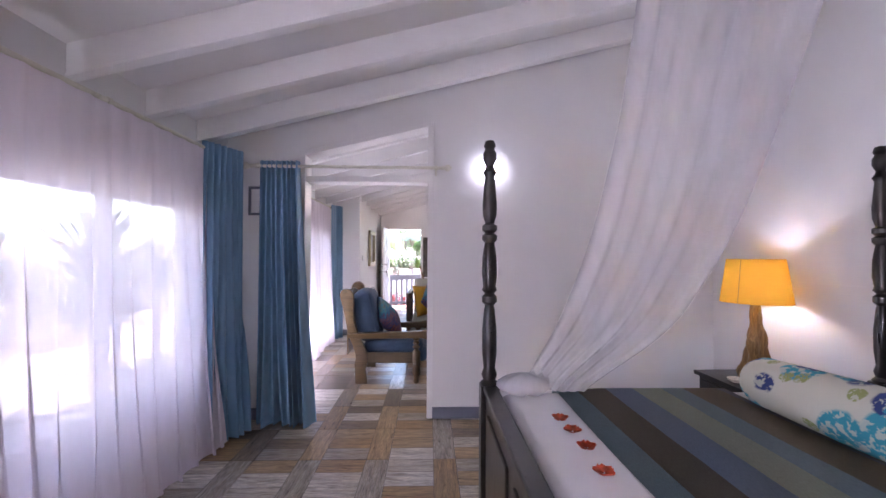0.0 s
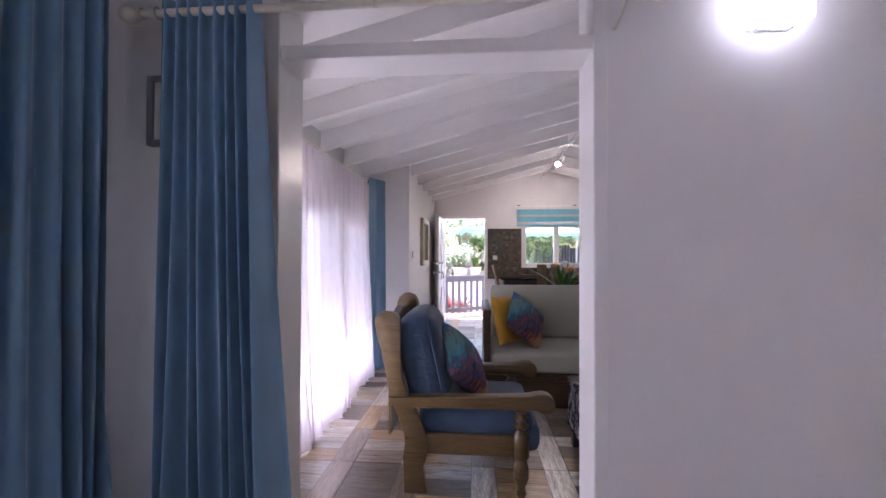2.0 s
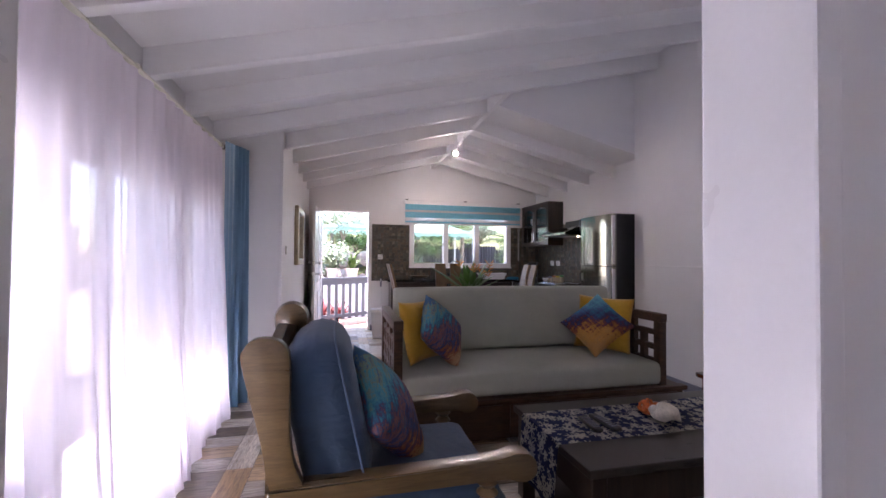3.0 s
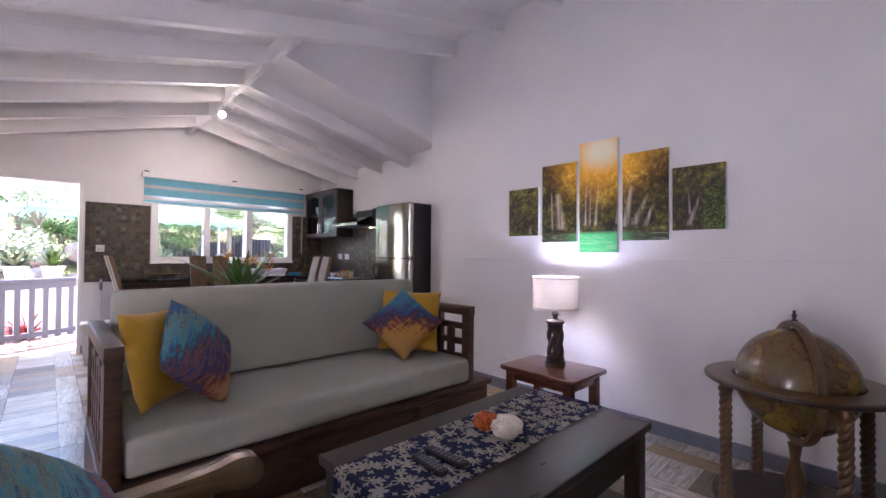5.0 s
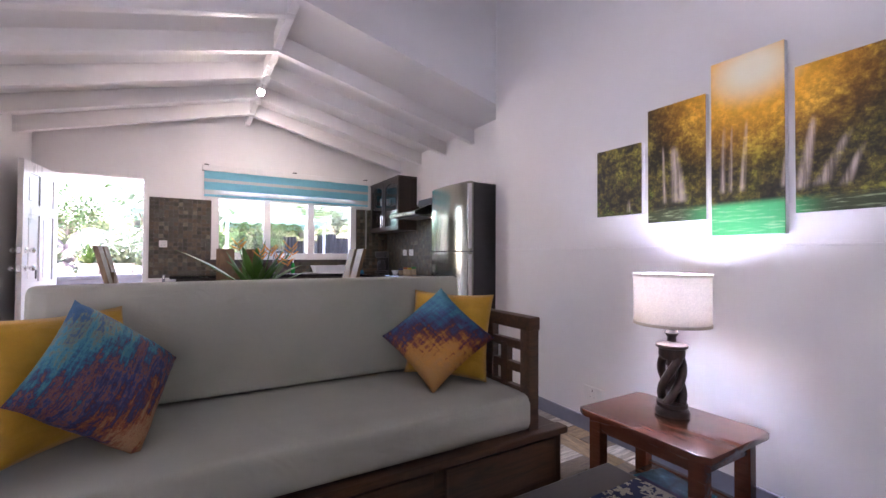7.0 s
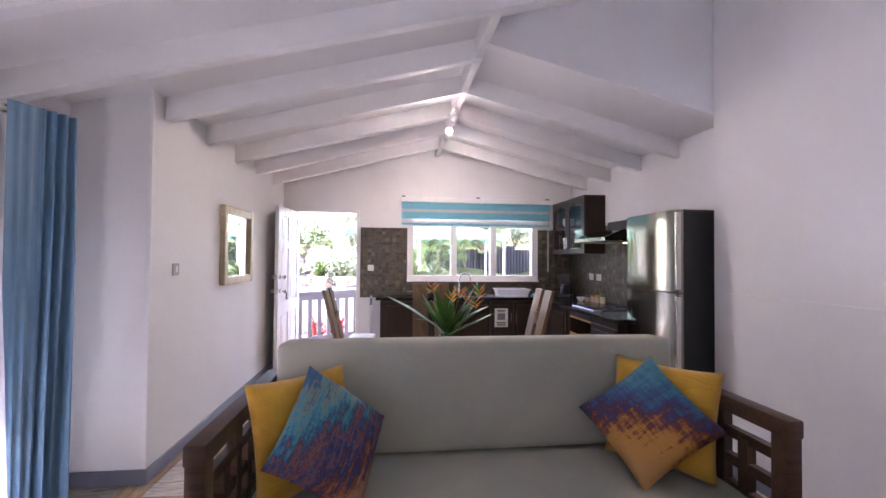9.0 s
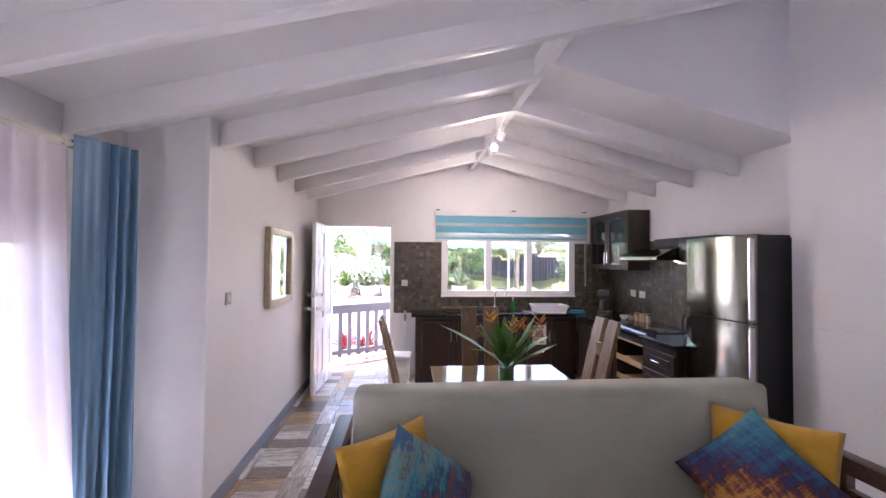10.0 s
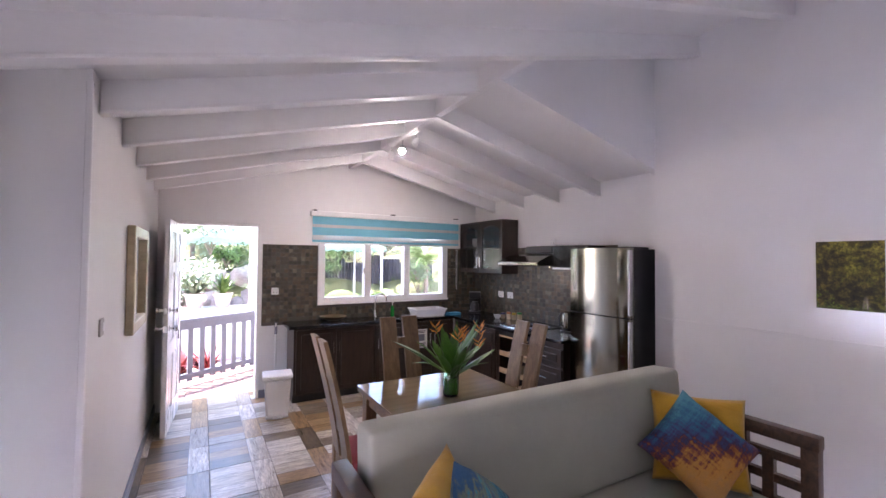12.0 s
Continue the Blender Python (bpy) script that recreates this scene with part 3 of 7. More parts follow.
def mesh_object(name, V, Fc, mat, parent=None):
    me = bpy.data.meshes.new(name)
    me.from_pydata([tuple(v) for v in V], [], Fc)
    me.materials.append(mat)
    for p in me.polygons:
        p.use_smooth = True
    o = new(name, me)
    if parent is not None:
        o.parent = parent
    return o


def potted(m, seed, kind=0, leaf=None, label="pale terracotta pot with a spiky green plant"):
    p = thing("potted_plant", label, "potted plant", "potted plants", at=m)
    part("pot", lathe([(0, 0), (0.12, 0), (0.17, 0.24), (0.19, 0.25), (0.19, 0.29), (0.165, 0.29), (0.15, 0.25), (0, 0.25)], 20), M_POT, p, smooth=40)
    V, Fc = strappy_plant(46, 0.5, 0.028, 0.35, seed, 0.9)
    o = mesh_object("leaves", [Vector(v) + Vector((0, 0, 0.25)) for v in V], Fc, leaf or (M_FROND2 if kind else M_FROND), p)
    return p


def shrub(m, seed, size, mat, label, count=900):
    """A bush of many small leaves on a few stems, with an uneven outline."""
    s = thing("garden_shrub", label, "shrub", "garden shrubs", at=m)
    r = random.Random(seed)
    V, Fc = [], []
    g = bmesh.new()
    lobes = [(Vector((r.uniform(-1, 1) * 0.6, r.uniform(-1, 1) * 0.6, r.uniform(0.25, 1.0))) * size, r.uniform(0.25, 0.45) * size) for _ in range(8)]
    for c, rad in lobes:
        tube([(0, 0, 0), c * 0.5 + Vector((0, 0, 0.05)), c], [0.02 * size, 0.014 * size, 0.006 * size], 5, g)
        for _ in range(count // 8):
            dd = Vector((r.gauss(0, 1), r.gauss(0, 1), r.gauss(0, 1))).normalized() * rad * r.random() ** 0.45
            p = c + dd
            a = Vector((r.gauss(0, 1), r.gauss(0, 1), r.gauss(0, 0.7))).normalized()
            b = a.orthogonal().normalized()
            l_, w_ = r.uniform(0.05, 0.1), r.uniform(0.018, 0.035)
            k = len(V)
            V.extend((p, p + a * l_ * 0.5 + b * w_, p + a * l_, p + a * l_ * 0.5 - b * w_))
            Fc.append((k, k + 1, k + 2, k + 3))
    part("stems", g, M_BARK, s)
    mesh_object("leaves", V, Fc, mat, s)
    return s


def palm(m, seed, trunk_h, fr_len, count=13):
    p = thing("palm_tree", "garden palm with arching feathered fronds", "palm", "garden palms", at=m)
    r = random.Random(seed)
    part("trunk", tube([(0, 0, -0.3), (0.03, 0.02, trunk_h * 0.5), (0.0, 0.05, trunk_h)], [0.09, 0.07, 0.055], 10), M_BARK, p, smooth=60)
    for k in range(count):
        a, e = 2.4 * k + r.uniform(-0.3, 0.3), r.uniform(0.5, 1.25)
        ln = fr_len * r.uniform(0.75, 1.1)
        V, Fc = [], []
        n = 22
        pts = []
        for i in range(n + 1):
            t_ = i / n
            pts.append(Vector((math.cos(a) * math.cos(e) * ln * t_, math.sin(a) * math.cos(e) * ln * t_, trunk_h + math.sin(e) * ln * t_ - 0.62 * ln * t_ * t_)))
        for i in range(2, n):
            t_ = i / n
            dd = (pts[i + 1] - pts[i]).normalized()
            side = dd.cross(Vector((0, 0, 1))).normalized()
            for s in (-1, 1):
                tip = pts[i] + (side * s * 0.9 + dd * 0.5 + Vector((0, 0, -0.35))) * ln * 0.28 * math.sin(math.pi * (0.12 + 0.85 * t_)) ** 0.7
                w = dd * 0.018
                q = len(V)
                V.extend((pts[i] - w, pts[i] + w, tip))
                Fc.append((q, q + 1, q + 2))
        q = len(V)
        for i in range(n + 1):
            V.extend((pts[i] + Vector((0, 0, 0.008)), pts[i] + Vector((0.008, 0.008, -0.008)), pts[i] + Vector((-0.008, -0.008, -0.008))))
        for i in range(n):
            for s in range(3):
                Fc.append((q + 3 * i + s, q + 3 * i + (s + 1) % 3, q + 3 * i + 3 + (s + 1) % 3, q + 3 * i + 3 + s))
        mesh_object("frond", V, Fc, M_FROND, p)
    return p


def boulder(m, r0, seed):
    g = bmesh.new()
    bmesh.ops.create_icosphere(g, subdivisions=3, radius=r0)
    for v in g.verts:
        k = v.co.normalized()
        v.co *= 1 + 0.35 * noise.noise(k * 1.3 + Vector((seed, 0, 0))) + 0.1 * noise.noise(k * 4 + Vector((0, seed, 0)))
        v.co.z *= 0.8
    o = part("boulder", g, M_ROCK, smooth=50)
    o.matrix_world = m
    return tagged(o, "weathered pinkish granite boulder in the garden bank", "boulder", "garden boulders")


# planted bank beyond the porch
structure("planter_ledge", box(-6.0, 3.5, 15.6, 16.2, -0.34, 0.68, 0.02), M_LEDGE)
rr = random.Random(21)
for k in range(8):
    potted(pose(-2.4 + 0.55 * k + rr.uniform(-0.1, 0.1), 15.85, 0.68, 0, 0, 40 * k), 30 + k, k % 2)
for k in range(26):
    x = -4.4 + 0.42 * (k % 13)
    boulder(pose(x + rr.uniform(-0.15, 0.15), 16.9 + rr.uniform(0, 0.4) + 0.3 * (k // 13), 0.55 + 0.62 * (k // 13) + rr.uniform(-0.1, 0.2), rr.uniform(0, 60), 0, rr.uniform(0, 360)), rr.uniform(0.26, 0.46), k + 0.5)
structure("bank", grid(lambda u, v: (-6 + 14 * u, 17.1 + 6 * v, -0.35 + 2.6 * min(1, v * 2.2) + 0.3 * noise.noise(Vector((u * 9, v * 5, 3)))), 40, 20), M_BANK, smooth=180)
for k in range(30):
    x = -4.8 + 0.36 * k
    shrub(pose(x, 16.7 + rr.uniform(0, 2.4), 0.45 + rr.uniform(0, 1.6)), 60 + k, rr.uniform(0.5, 1.0), M_FROND if k % 3 else M_FROND2, "loose leafy green shrub on the garden bank" if k % 3 else "pale-leaved shrub on the garden bank", 700)
for x, y, h, f in ((-2.6, 18.6, 1.9, 2.2), (-0.9, 19.0, 2.3, 2.4), (1.6, 18.2, 2.0, 2.2), (3.2, 17.0, 2.2, 2.2), (5.2, 17.4, 1.6, 2.1), (2.5, 14.9, 0.7, 1.5)):
    palm(pose(x, y, -0.1, 0, 0, x * 50), int(x * 10) + 70, h, f)
for x in (-0.55, -0.9):
    potted(pose(x, 13.55, -0.06 - 0.28, 0, 0, x * 300), int(90 + x * 10), 1, M_REDLEAF, "pale terracotta pot with a red-leaved plant by the porch")
shrub(pose(-0.95, 16.0, 0.72), 57, 0.72, M_FROND2, "pale-leaved shrub behind the planter pots", 1500)


def canopy(cx, cy, half, eave, top):
    """A hipped cloth roof with a short valance on four slim posts."""
    c = thing("garden_canopy", "mint green canvas canopy on slim metal posts", "canopy", "garden canopies", at=pose(cx, cy, 0))

    def cloth(u, v):
        a, b = 2 * u - 1, 2 * v - 1
        r = max(abs(a), abs(b))
        return (a * half, b * half, top - (top - eave) * r - 0.05 * math.sin(math.pi * r))
    part("cloth", grid(cloth, 16, 16), M_AWNING, c, smooth=60)
    for p in ((-1, -1, 1, -1), (1, -1, 1, 1), (1, 1, -1, 1), (-1, 1, -1, -1)):
        part("valance", grid(lambda u, v, p=p: (half * (p[0] + (p[2] - p[0]) * u), half * (p[1] + (p[3] - p[1]) * u), eave - (0.10 + 0.025 * math.sin(u * 56)) * v), 40, 1), M_AWNING, c)
    for x in (-1, 1):
        for y in (-1, 1):
            part("post", tube([(x * (half - 0.08), y * (half - 0.08), -0.35), (x * (half - 0.08), y * (half - 0.08), eave)], 0.03, 8), M_TRIM, c)


canopy(-0.15, 17.3, 0.95, 2.12, 2.55)
canopy(2.15, 17.0, 1.15, 1.98, 2.55)
fn_ = thing("garden_fence", "dark grey corrugated metal garden fence", "fence")
for i in range(7):
    g = grid(lambda u, v, i=i: (1.9 + 0.6 * (i + u), 18.6 + 0.02 * math.sin(u * 6 * 6.2832), 0.2 + (1.62 - 0.12 * (i % 3)) * v), 36, 1, thick=0.004)
    part("sheet", g, M_FENCE, fn_, smooth=60)
sf_ = thing("slat_fence", "grey upright board fence above the planted bank", "fence")
for i in range(12):
    part("board", box(-0.55 + 0.12 * i, -0.45 + 0.12 * i, 18.5, 18.52, 0.3, 1.34 - 0.02 * (i % 2), 0.003), M_RAIL, sf_)
for z in (0.7, 1.2):
    part("rail", box(-0.6, 0.95, 18.52, 18.56, z, z + 0.07, 0.003), M_RAIL, sf_)
# left garden, past the terrace
for k in range(14):
    hgt = 0.55 + 0.28 * (k % 3)
    o = thing("screw_pine", "spiky strap-leaved screw pine on a short trunk", "plant", "screw pines", at=pose(-3.55 + rr.uniform(-0.3, 0.3), -0.8 + 0.8 * k, -0.04, 0, 0, 33 * k))
    part("trunk", tube([(0, 0, 0), (0.02, 0.01, hgt * 0.5), (0, 0, hgt + 0.05)], [0.06, 0.045, 0.05], 9), M_BARK, o, smooth=60)
    V, Fc = strappy_plant(80, 1.0, 0.035, 0.42, 200 + k, 0.9)
    mesh_object("leaves", [Vector(v) + Vector((0, 0, hgt)) for v in V], Fc, M_FROND2 if k % 2 else M_FROND, o)
for k in range(14):
    shrub(pose(-7.4 + rr.uniform(-0.6, 0.6), -2.0 + 1.1 * k, -0.3), 130 + k, rr.uniform(1.2, 1.9), M_FROND if k % 2 else M_FROND2, "tall leafy green shrub along the terrace" if k % 2 else "tall pale-leaved shrub along the terrace", 1300)
# ---- living room ----
M_DENIM = plain("washed blue denim", (0.045, 0.085, 0.155), 0.85, vary=0.22, scale=5, grain=380, bumps=0.3, sheen=0.2)
M_GREY = plain("pale grey cotton cover", (0.405, 0.41, 0.335), 0.85, vary=0.06, scale=4, grain=300, bumps=0.22, sheen=0.1)
M_MUST = plain("mustard cotton", (0.60, 0.33, 0.022), 0.8, vary=0.14, scale=7, grain=320, bumps=0.25, sheen=0.2)


def creased(m, scale, depth):
    """Adds broad, soft creases under a cloth's weave."""
    n, l = m.node_tree.nodes, m.node_tree.links
    weave = next(x for x in n if x.bl_idname == "ShaderNodeBump")
    f = noise_tex(n, l, coords(n, l, (1, 0.6, 1.6)), scale, 3, 0.55, 1.6)
    fold = n.new("ShaderNodeBump")
    fold.inputs["Strength"].default_value, fold.inputs["Distance"].default_value = depth, 0.03
    l.new(f, fold.inputs["Height"])
    l.new(fold.outputs["Normal"], weave.inputs["Normal"])


creased(M_GREY, 4.5, 0.14)
creased(M_DENIM, 6.0, 0.28)
creased(M_MUST, 7.0, 0.40)


def printed_cloth(name, smear, cross, bands):
    """Blurred bands of teal, indigo, rust and amber, drawn out along the weave."""
    m, t, n, l, b = nodes_of(name)
    c = n.new("ShaderNodeTexCoord")
    s = n.new("ShaderNodeSeparateXYZ")
    l.new(c.outputs["Object"], s.inputs[0])
    a = n.new("ShaderNodeMath")
    a.operation = "ADD"
    l.new(s.outputs["X"], a.inputs[0]), l.new(s.outputs["Z"], a.inputs[1])
    v1 = coords(n, l, (0.5, 1, 3.2), (0, 0, 0))
    v2 = coords(n, l, (3.4, 1, 0.6), (0, 0, 0))
    w1, w2 = noise_tex(n, l, v1, 9, 6, 0.75), noise_tex(n, l, v2, 11, 6, 0.75)
    f = n.new("ShaderNodeMapRange")
    f.inputs["From Min"].default_value, f.inputs["From Max"].default_value = -0.36, 0.36
    l.new(a.outputs[0], f.inputs["Value"])
    ad = n.new("ShaderNodeMath")
    ad.operation = "MULTIPLY_ADD"
    l.new(w1, ad.inputs[0])
    ad.inputs[1].default_value = 0.95 * smear
    l.new(f.outputs["Result"], ad.inputs[2])
    ad2 = n.new("ShaderNodeMath")
    ad2.operation = "MULTIPLY_ADD"
    l.new(w2, ad2.inputs[0])
    ad2.inputs[1].default_value = cross * smear
    l.new(ad.outputs[0], ad2.inputs[2])
    sub = n.new("ShaderNodeMath")
    sub.operation = "SUBTRACT"
    l.new(ad2.outputs[0], sub.inputs[0])
    sub.inputs[1].default_value = (0.475 + 0.5 * cross) * smear
    r = ramp(n, bands)
    l.new(sub.outputs[0], r.inputs["Fac"])
    g = noise_tex(n, l, coords(n, l, (1, 1, 1)), 330, 2)
    k = ramp(n, [(0.3, (0.75, 0.75, 0.75)), (0.7, (1.1, 1.1, 1.1))])
    l.new(g, k.inputs["Fac"])
    l.new(mixc(n, l, 1.0, r.outputs["Color"], k.outputs["Color"], "MULTIPLY"), b.inputs["Base Color"])
    b.inputs["Roughness"].default_value = 0.75
    bump(n, l, b, g, 0.25, 0.003)
    return m


def runner_cloth():
    """Navy cotton scattered with off-white flowers, leaves and fans."""
    m, t, n, l, b = nodes_of("navy floral runner")

    def calc(op, a, bb=None, cc=None):
        x = n.new("ShaderNodeMath")
        x.operation = op
        for k, v in enumerate((a, bb, cc)):
            if v is None:
                continue
            if isinstance(v, (int, float)):
                x.inputs[k].default_value = v
            else:
                l.new(v, x.inputs[k])
        return x.outputs[0]

    def motif(scale, seedshift, petals, size, sharp):
        tc, sx, cx = n.new("ShaderNodeTexCoord"), n.new("ShaderNodeSeparateXYZ"), n.new("ShaderNodeCombineXYZ")
        l.new(tc.outputs["Object"], sx.inputs[0])
        l.new(calc("MULTIPLY", calc("ADD", sx.outputs["X"], sx.outputs["Z"]), scale), cx.inputs[0])
        l.new(calc("MULTIPLY", sx.outputs["Y"], scale), cx.inputs[1])
        v = cx.outputs[0]
        mp = n.new("ShaderNodeVectorMath")
        mp.operation = "ADD"
        mp.inputs[1].default_value = (seedshift, seedshift * 1.7, 0)
        l.new(v, mp.inputs[0])
        vo = n.new("ShaderNodeTexVoronoi")
        vo.voronoi_dimensions = "2D"
        vo.inputs["Scale"].default_value, vo.inputs["Randomness"].default_value = 1.0, 0.75
        l.new(mp.outputs[0], vo.inputs["Vector"])
        d = n.new("ShaderNodeVectorMath")
        d.operation = "SUBTRACT"
        l.new(mp.outputs[0], d.inputs[0]), l.new(vo.outputs["Position"], d.inputs[1])
        s = n.new("ShaderNodeSeparateXYZ")
        l.new(d.outputs[0], s.inputs[0])
        col = n.new("ShaderNodeSeparateColor")
        l.new(vo.outputs["Color"], col.inputs[0])
        ang = calc("ADD", calc("ARCTAN2", s.outputs["Y"], s.outputs["X"]), calc("MULTIPLY", col.outputs[0], 6.28))
        rad = calc("MULTIPLY", vo.outputs["Distance"], 1.0)
        pet = calc("MULTIPLY_ADD", calc("POWER", calc("ABSOLUTE", calc("COSINE", calc("MULTIPLY", ang, petals))), sharp), size * 0.75, size * 0.25)
        inside = calc("LESS_THAN", rad, calc("MULTIPLY", pet, calc("MULTIPLY_ADD", col.outputs[1], 0.5, 0.7)))
        vein = calc("GREATER_THAN", calc("ABSOLUTE", calc("SINE", calc("MULTIPLY", rad, 46.0))), 0.35)
        return calc("MULTIPLY", inside, calc("MULTIPLY_ADD", vein, 0.4, 0.6))
    a = calc("MAXIMUM", motif(12.0, 0.0, 2.5, 0.36, 1.1), motif(12.5, 3.3, 3.5, 0.44, 3.0))
    a = calc("MAXIMUM", a, motif(21.0, 7.1, 2.0, 0.28, 2.0))
    v = coords(n, l)
    fine = noise_tex(n, l, v, 300, 2)
    c = mixc(n, l, a, (0.012, 0.024, 0.105), (0.62, 0.60, 0.52))
    k = ramp(n, [(0.3, (0.7, 0.7, 0.7)), (0.7, (1.1, 1.1, 1.1))])
    l.new(fine, k.inputs["Fac"])
    l.new(mixc(n, l, 1.0, c, k.outputs["Color"], "MULTIPLY"), b.inputs["Base Color"])
    b.inputs["Roughness"].default_value = 0.8
    bump(n, l, b, fine, 0.2, 0.002)
    return m


def waterfall_print():
    """The printed landscape that runs over the five canvases: low sun, autumn trees, falls, green pool."""
    m, t, n, l, b = nodes_of("waterfall canvas print")

    def calc(op, a, bb=None, cc=None):
        x = n.new("ShaderNodeMath")
        x.operation = op
        x.use_clamp = False
        for k, v in enumerate((a, bb, cc)):
            if v is None:
                continue
            if isinstance(v, (int, float)):
                x.inputs[k].default_value = v
            else:
                l.new(v, x.inputs[k])
        return x.outputs[0]

    def span(v, a, bb):
        x = n.new("ShaderNodeMapRange")
        x.interpolation_type = "SMOOTHSTEP"
        x.inputs["From Min"].default_value, x.inputs["From Max"].default_value = a, bb
        l.new(v, x.inputs["Value"])
        return x.outputs["Result"]
    c = n.new("ShaderNodeTexCoord")
    s = n.new("ShaderNodeSeparateXYZ")
    l.new(c.outputs["Object"], s.inputs[0])
    y, z = s.outputs["Y"], s.outputs["Z"]
    v = coords(n, l)
    leaf, mass = noise_tex(n, l, v, 34, 8, 0.72), noise_tex(n, l, v, 6, 5, 0.65)
    trees = ramp(n, [(0.40, (0.004, 0.004, 0.002)), (0.50, (0.035, 0.026, 0.008)), (0.57, (0.12, 0.095, 0.015)), (0.66, (0.40, 0.33, 0.05))])
    l.new(calc("MULTIPLY_ADD", mass, 0.5, calc("MULTIPLY", leaf, 0.55)), trees.inputs["Fac"])
    green = mixc(n, l, calc("MULTIPLY", calc("MULTIPLY", span(mass, 0.45, 0.6), 0.45), calc("SUBTRACT", 1.0, span(z, 1.5, 1.85))), trees.outputs["Color"], (0.13, 0.23, 0.02), "OVERLAY")
    vo = n.new("ShaderNodeTexVoronoi")
    vo.inputs["Scale"].default_value = 90
    l.new(v, vo.inputs["Vector"])
    leaves = ramp(n, [(0.15, (0.22, 0.34, 0.02)), (0.45, (0.05, 0.10, 0.008)), (0.8, (0.006, 0.010, 0.002))])
    l.new(vo.outputs["Distance"], leaves.inputs["Fac"])
    bush = calc("MAXIMUM", calc("MULTIPLY", calc("SUBTRACT", 1.0, span(y, 5.70, 5.79)), calc("SUBTRACT", 1.0, span(z, 1.60, 1.76))), calc("MULTIPLY", span(calc("ADD", y, calc("MULTIPLY", z, -0.25)), 6.50, 6.56), calc("MULTIPLY", span(mass, 0.48, 0.58), calc("MULTIPLY_ADD", span(calc("MULTIPLY", z, -1.0), -1.62, -1.45), 0.6, 0.12))))
    green = mixc(n, l, calc("MULTIPLY", bush, span(calc("ADD", leaf, calc("MULTIPLY", mass, 0.6)), 0.68, 0.86)), green, leaves.outputs["Color"])
    sun_d = calc("SQRT", calc("ADD", calc("POWER", calc("SUBTRACT", y, 6.43), 2.0), calc("POWER", calc("MULTIPLY", calc("SUBTRACT", z, 2.03), 1.25), 2.0)))
    warm = calc("SUBTRACT", 1.0, span(sun_d, 0.10, 0.62))
    glowc = mixc(n, l, calc("MULTIPLY", warm, calc("MULTIPLY_ADD", span(calc("ADD", leaf, calc("MULTIPLY", mass, 0.5)), 0.55, 0.95), 0.75, 0.45)), green, (0.95, 0.42, 0.03), "ADD")
    glowc = mixc(n, l, calc("MULTIPLY", calc("SUBTRACT", 1.0, span(sun_d, 0.10, 0.44)), 0.9), glowc, (1.0, 0.52, 0.03))
    glowc = mixc(n, l, calc("MULTIPLY", calc("SUBTRACT", 1.0, span(sun_d, 0.04, 0.25)), 0.98), glowc, (1.0, 0.95, 0.70))
    # falls
    vf = coords(n, l, (1, 1, 0.07))
    streak = noise_tex(n, l, vf, 34, 5, 0.7)
    fall = None
    for cy, wd, zb, zt, lean in ((6.785, 0.038, 1.44, 1.76, 0.10), (6.855, 0.012, 1.44, 1.77, 0.03), (6.554, 0.014, 1.46, 1.80, -0.03), (6.52, 0.010, 1.46, 1.79, -0.03), (6.462, 0.013, 1.46, 1.81, -0.06), (6.225, 0.024, 1.44, 1.76, -0.15), (6.30, 0.014, 1.46, 1.70, -0.1), (6.138, 0.026, 1.45, 1.67, -0.45), (6.08, 0.018, 1.44, 1.61, -0.38), (5.80, 0.017, 1.43, 1.64, -0.34), (5.833, 0.008, 1.50, 1.68, 0.05), (7.07, 0.016, 1.41, 1.50, 0.0)):
        off = calc("ABSOLUTE", calc("SUBTRACT", calc("SUBTRACT", y, cy), calc("MULTIPLY", calc("SUBTRACT", z, (zb + zt) / 2), lean)))
        widen = calc("MULTIPLY_ADD", calc("SUBTRACT", zt, z), 0.7 / (zt - zb), 0.55)
        k = calc("MULTIPLY", calc("SUBTRACT", 1.0, span(calc("DIVIDE", off, widen), wd * 0.05, wd * 1.25)), calc("MULTIPLY", span(z, zb - 0.01, zb + 0.02), calc("SUBTRACT", 1.0, span(z, zt - 0.06, zt))))
        fall = k if fall is None else calc("MAXIMUM", fall, k)
    fall = calc("MULTIPLY", fall, calc("MULTIPLY_ADD", span(streak, 0.36, 0.64), 0.8, 0.2))
    col = mixc(n, l, calc("MULTIPLY", fall, 0.6), glowc, (0.80, 0.64, 0.56))
    # pool
    near = calc("SUBTRACT", 1.0, span(calc("ABSOLUTE", calc("SUBTRACT", y, 6.46)), 0.1, 0.32))
    vw = coords(n, l, (1, 0.3, 3))
    rip = noise_tex(n, l, vw, 40, 4)
    pool = mixc(n, l, near, (0.045, 0.06, 0.025), (0.06, 0.42, 0.14))
    pool = mixc(n, l, calc("MULTIPLY", span(rip, 0.5, 0.7), 0.5), pool, (0.5, 0.62, 0.35))
    col = mixc(n, l, calc("SUBTRACT", 1.0, span(z, 1.385, 1.425)), col, pool)
    l.new(col, b.inputs["Base Color"])
    b.inputs["Roughness"].default_value = 0.42
    weave = noise_tex(n, l, v, 500, 1)
    bump(n, l, b, weave, 0.12, 0.001)
    return m


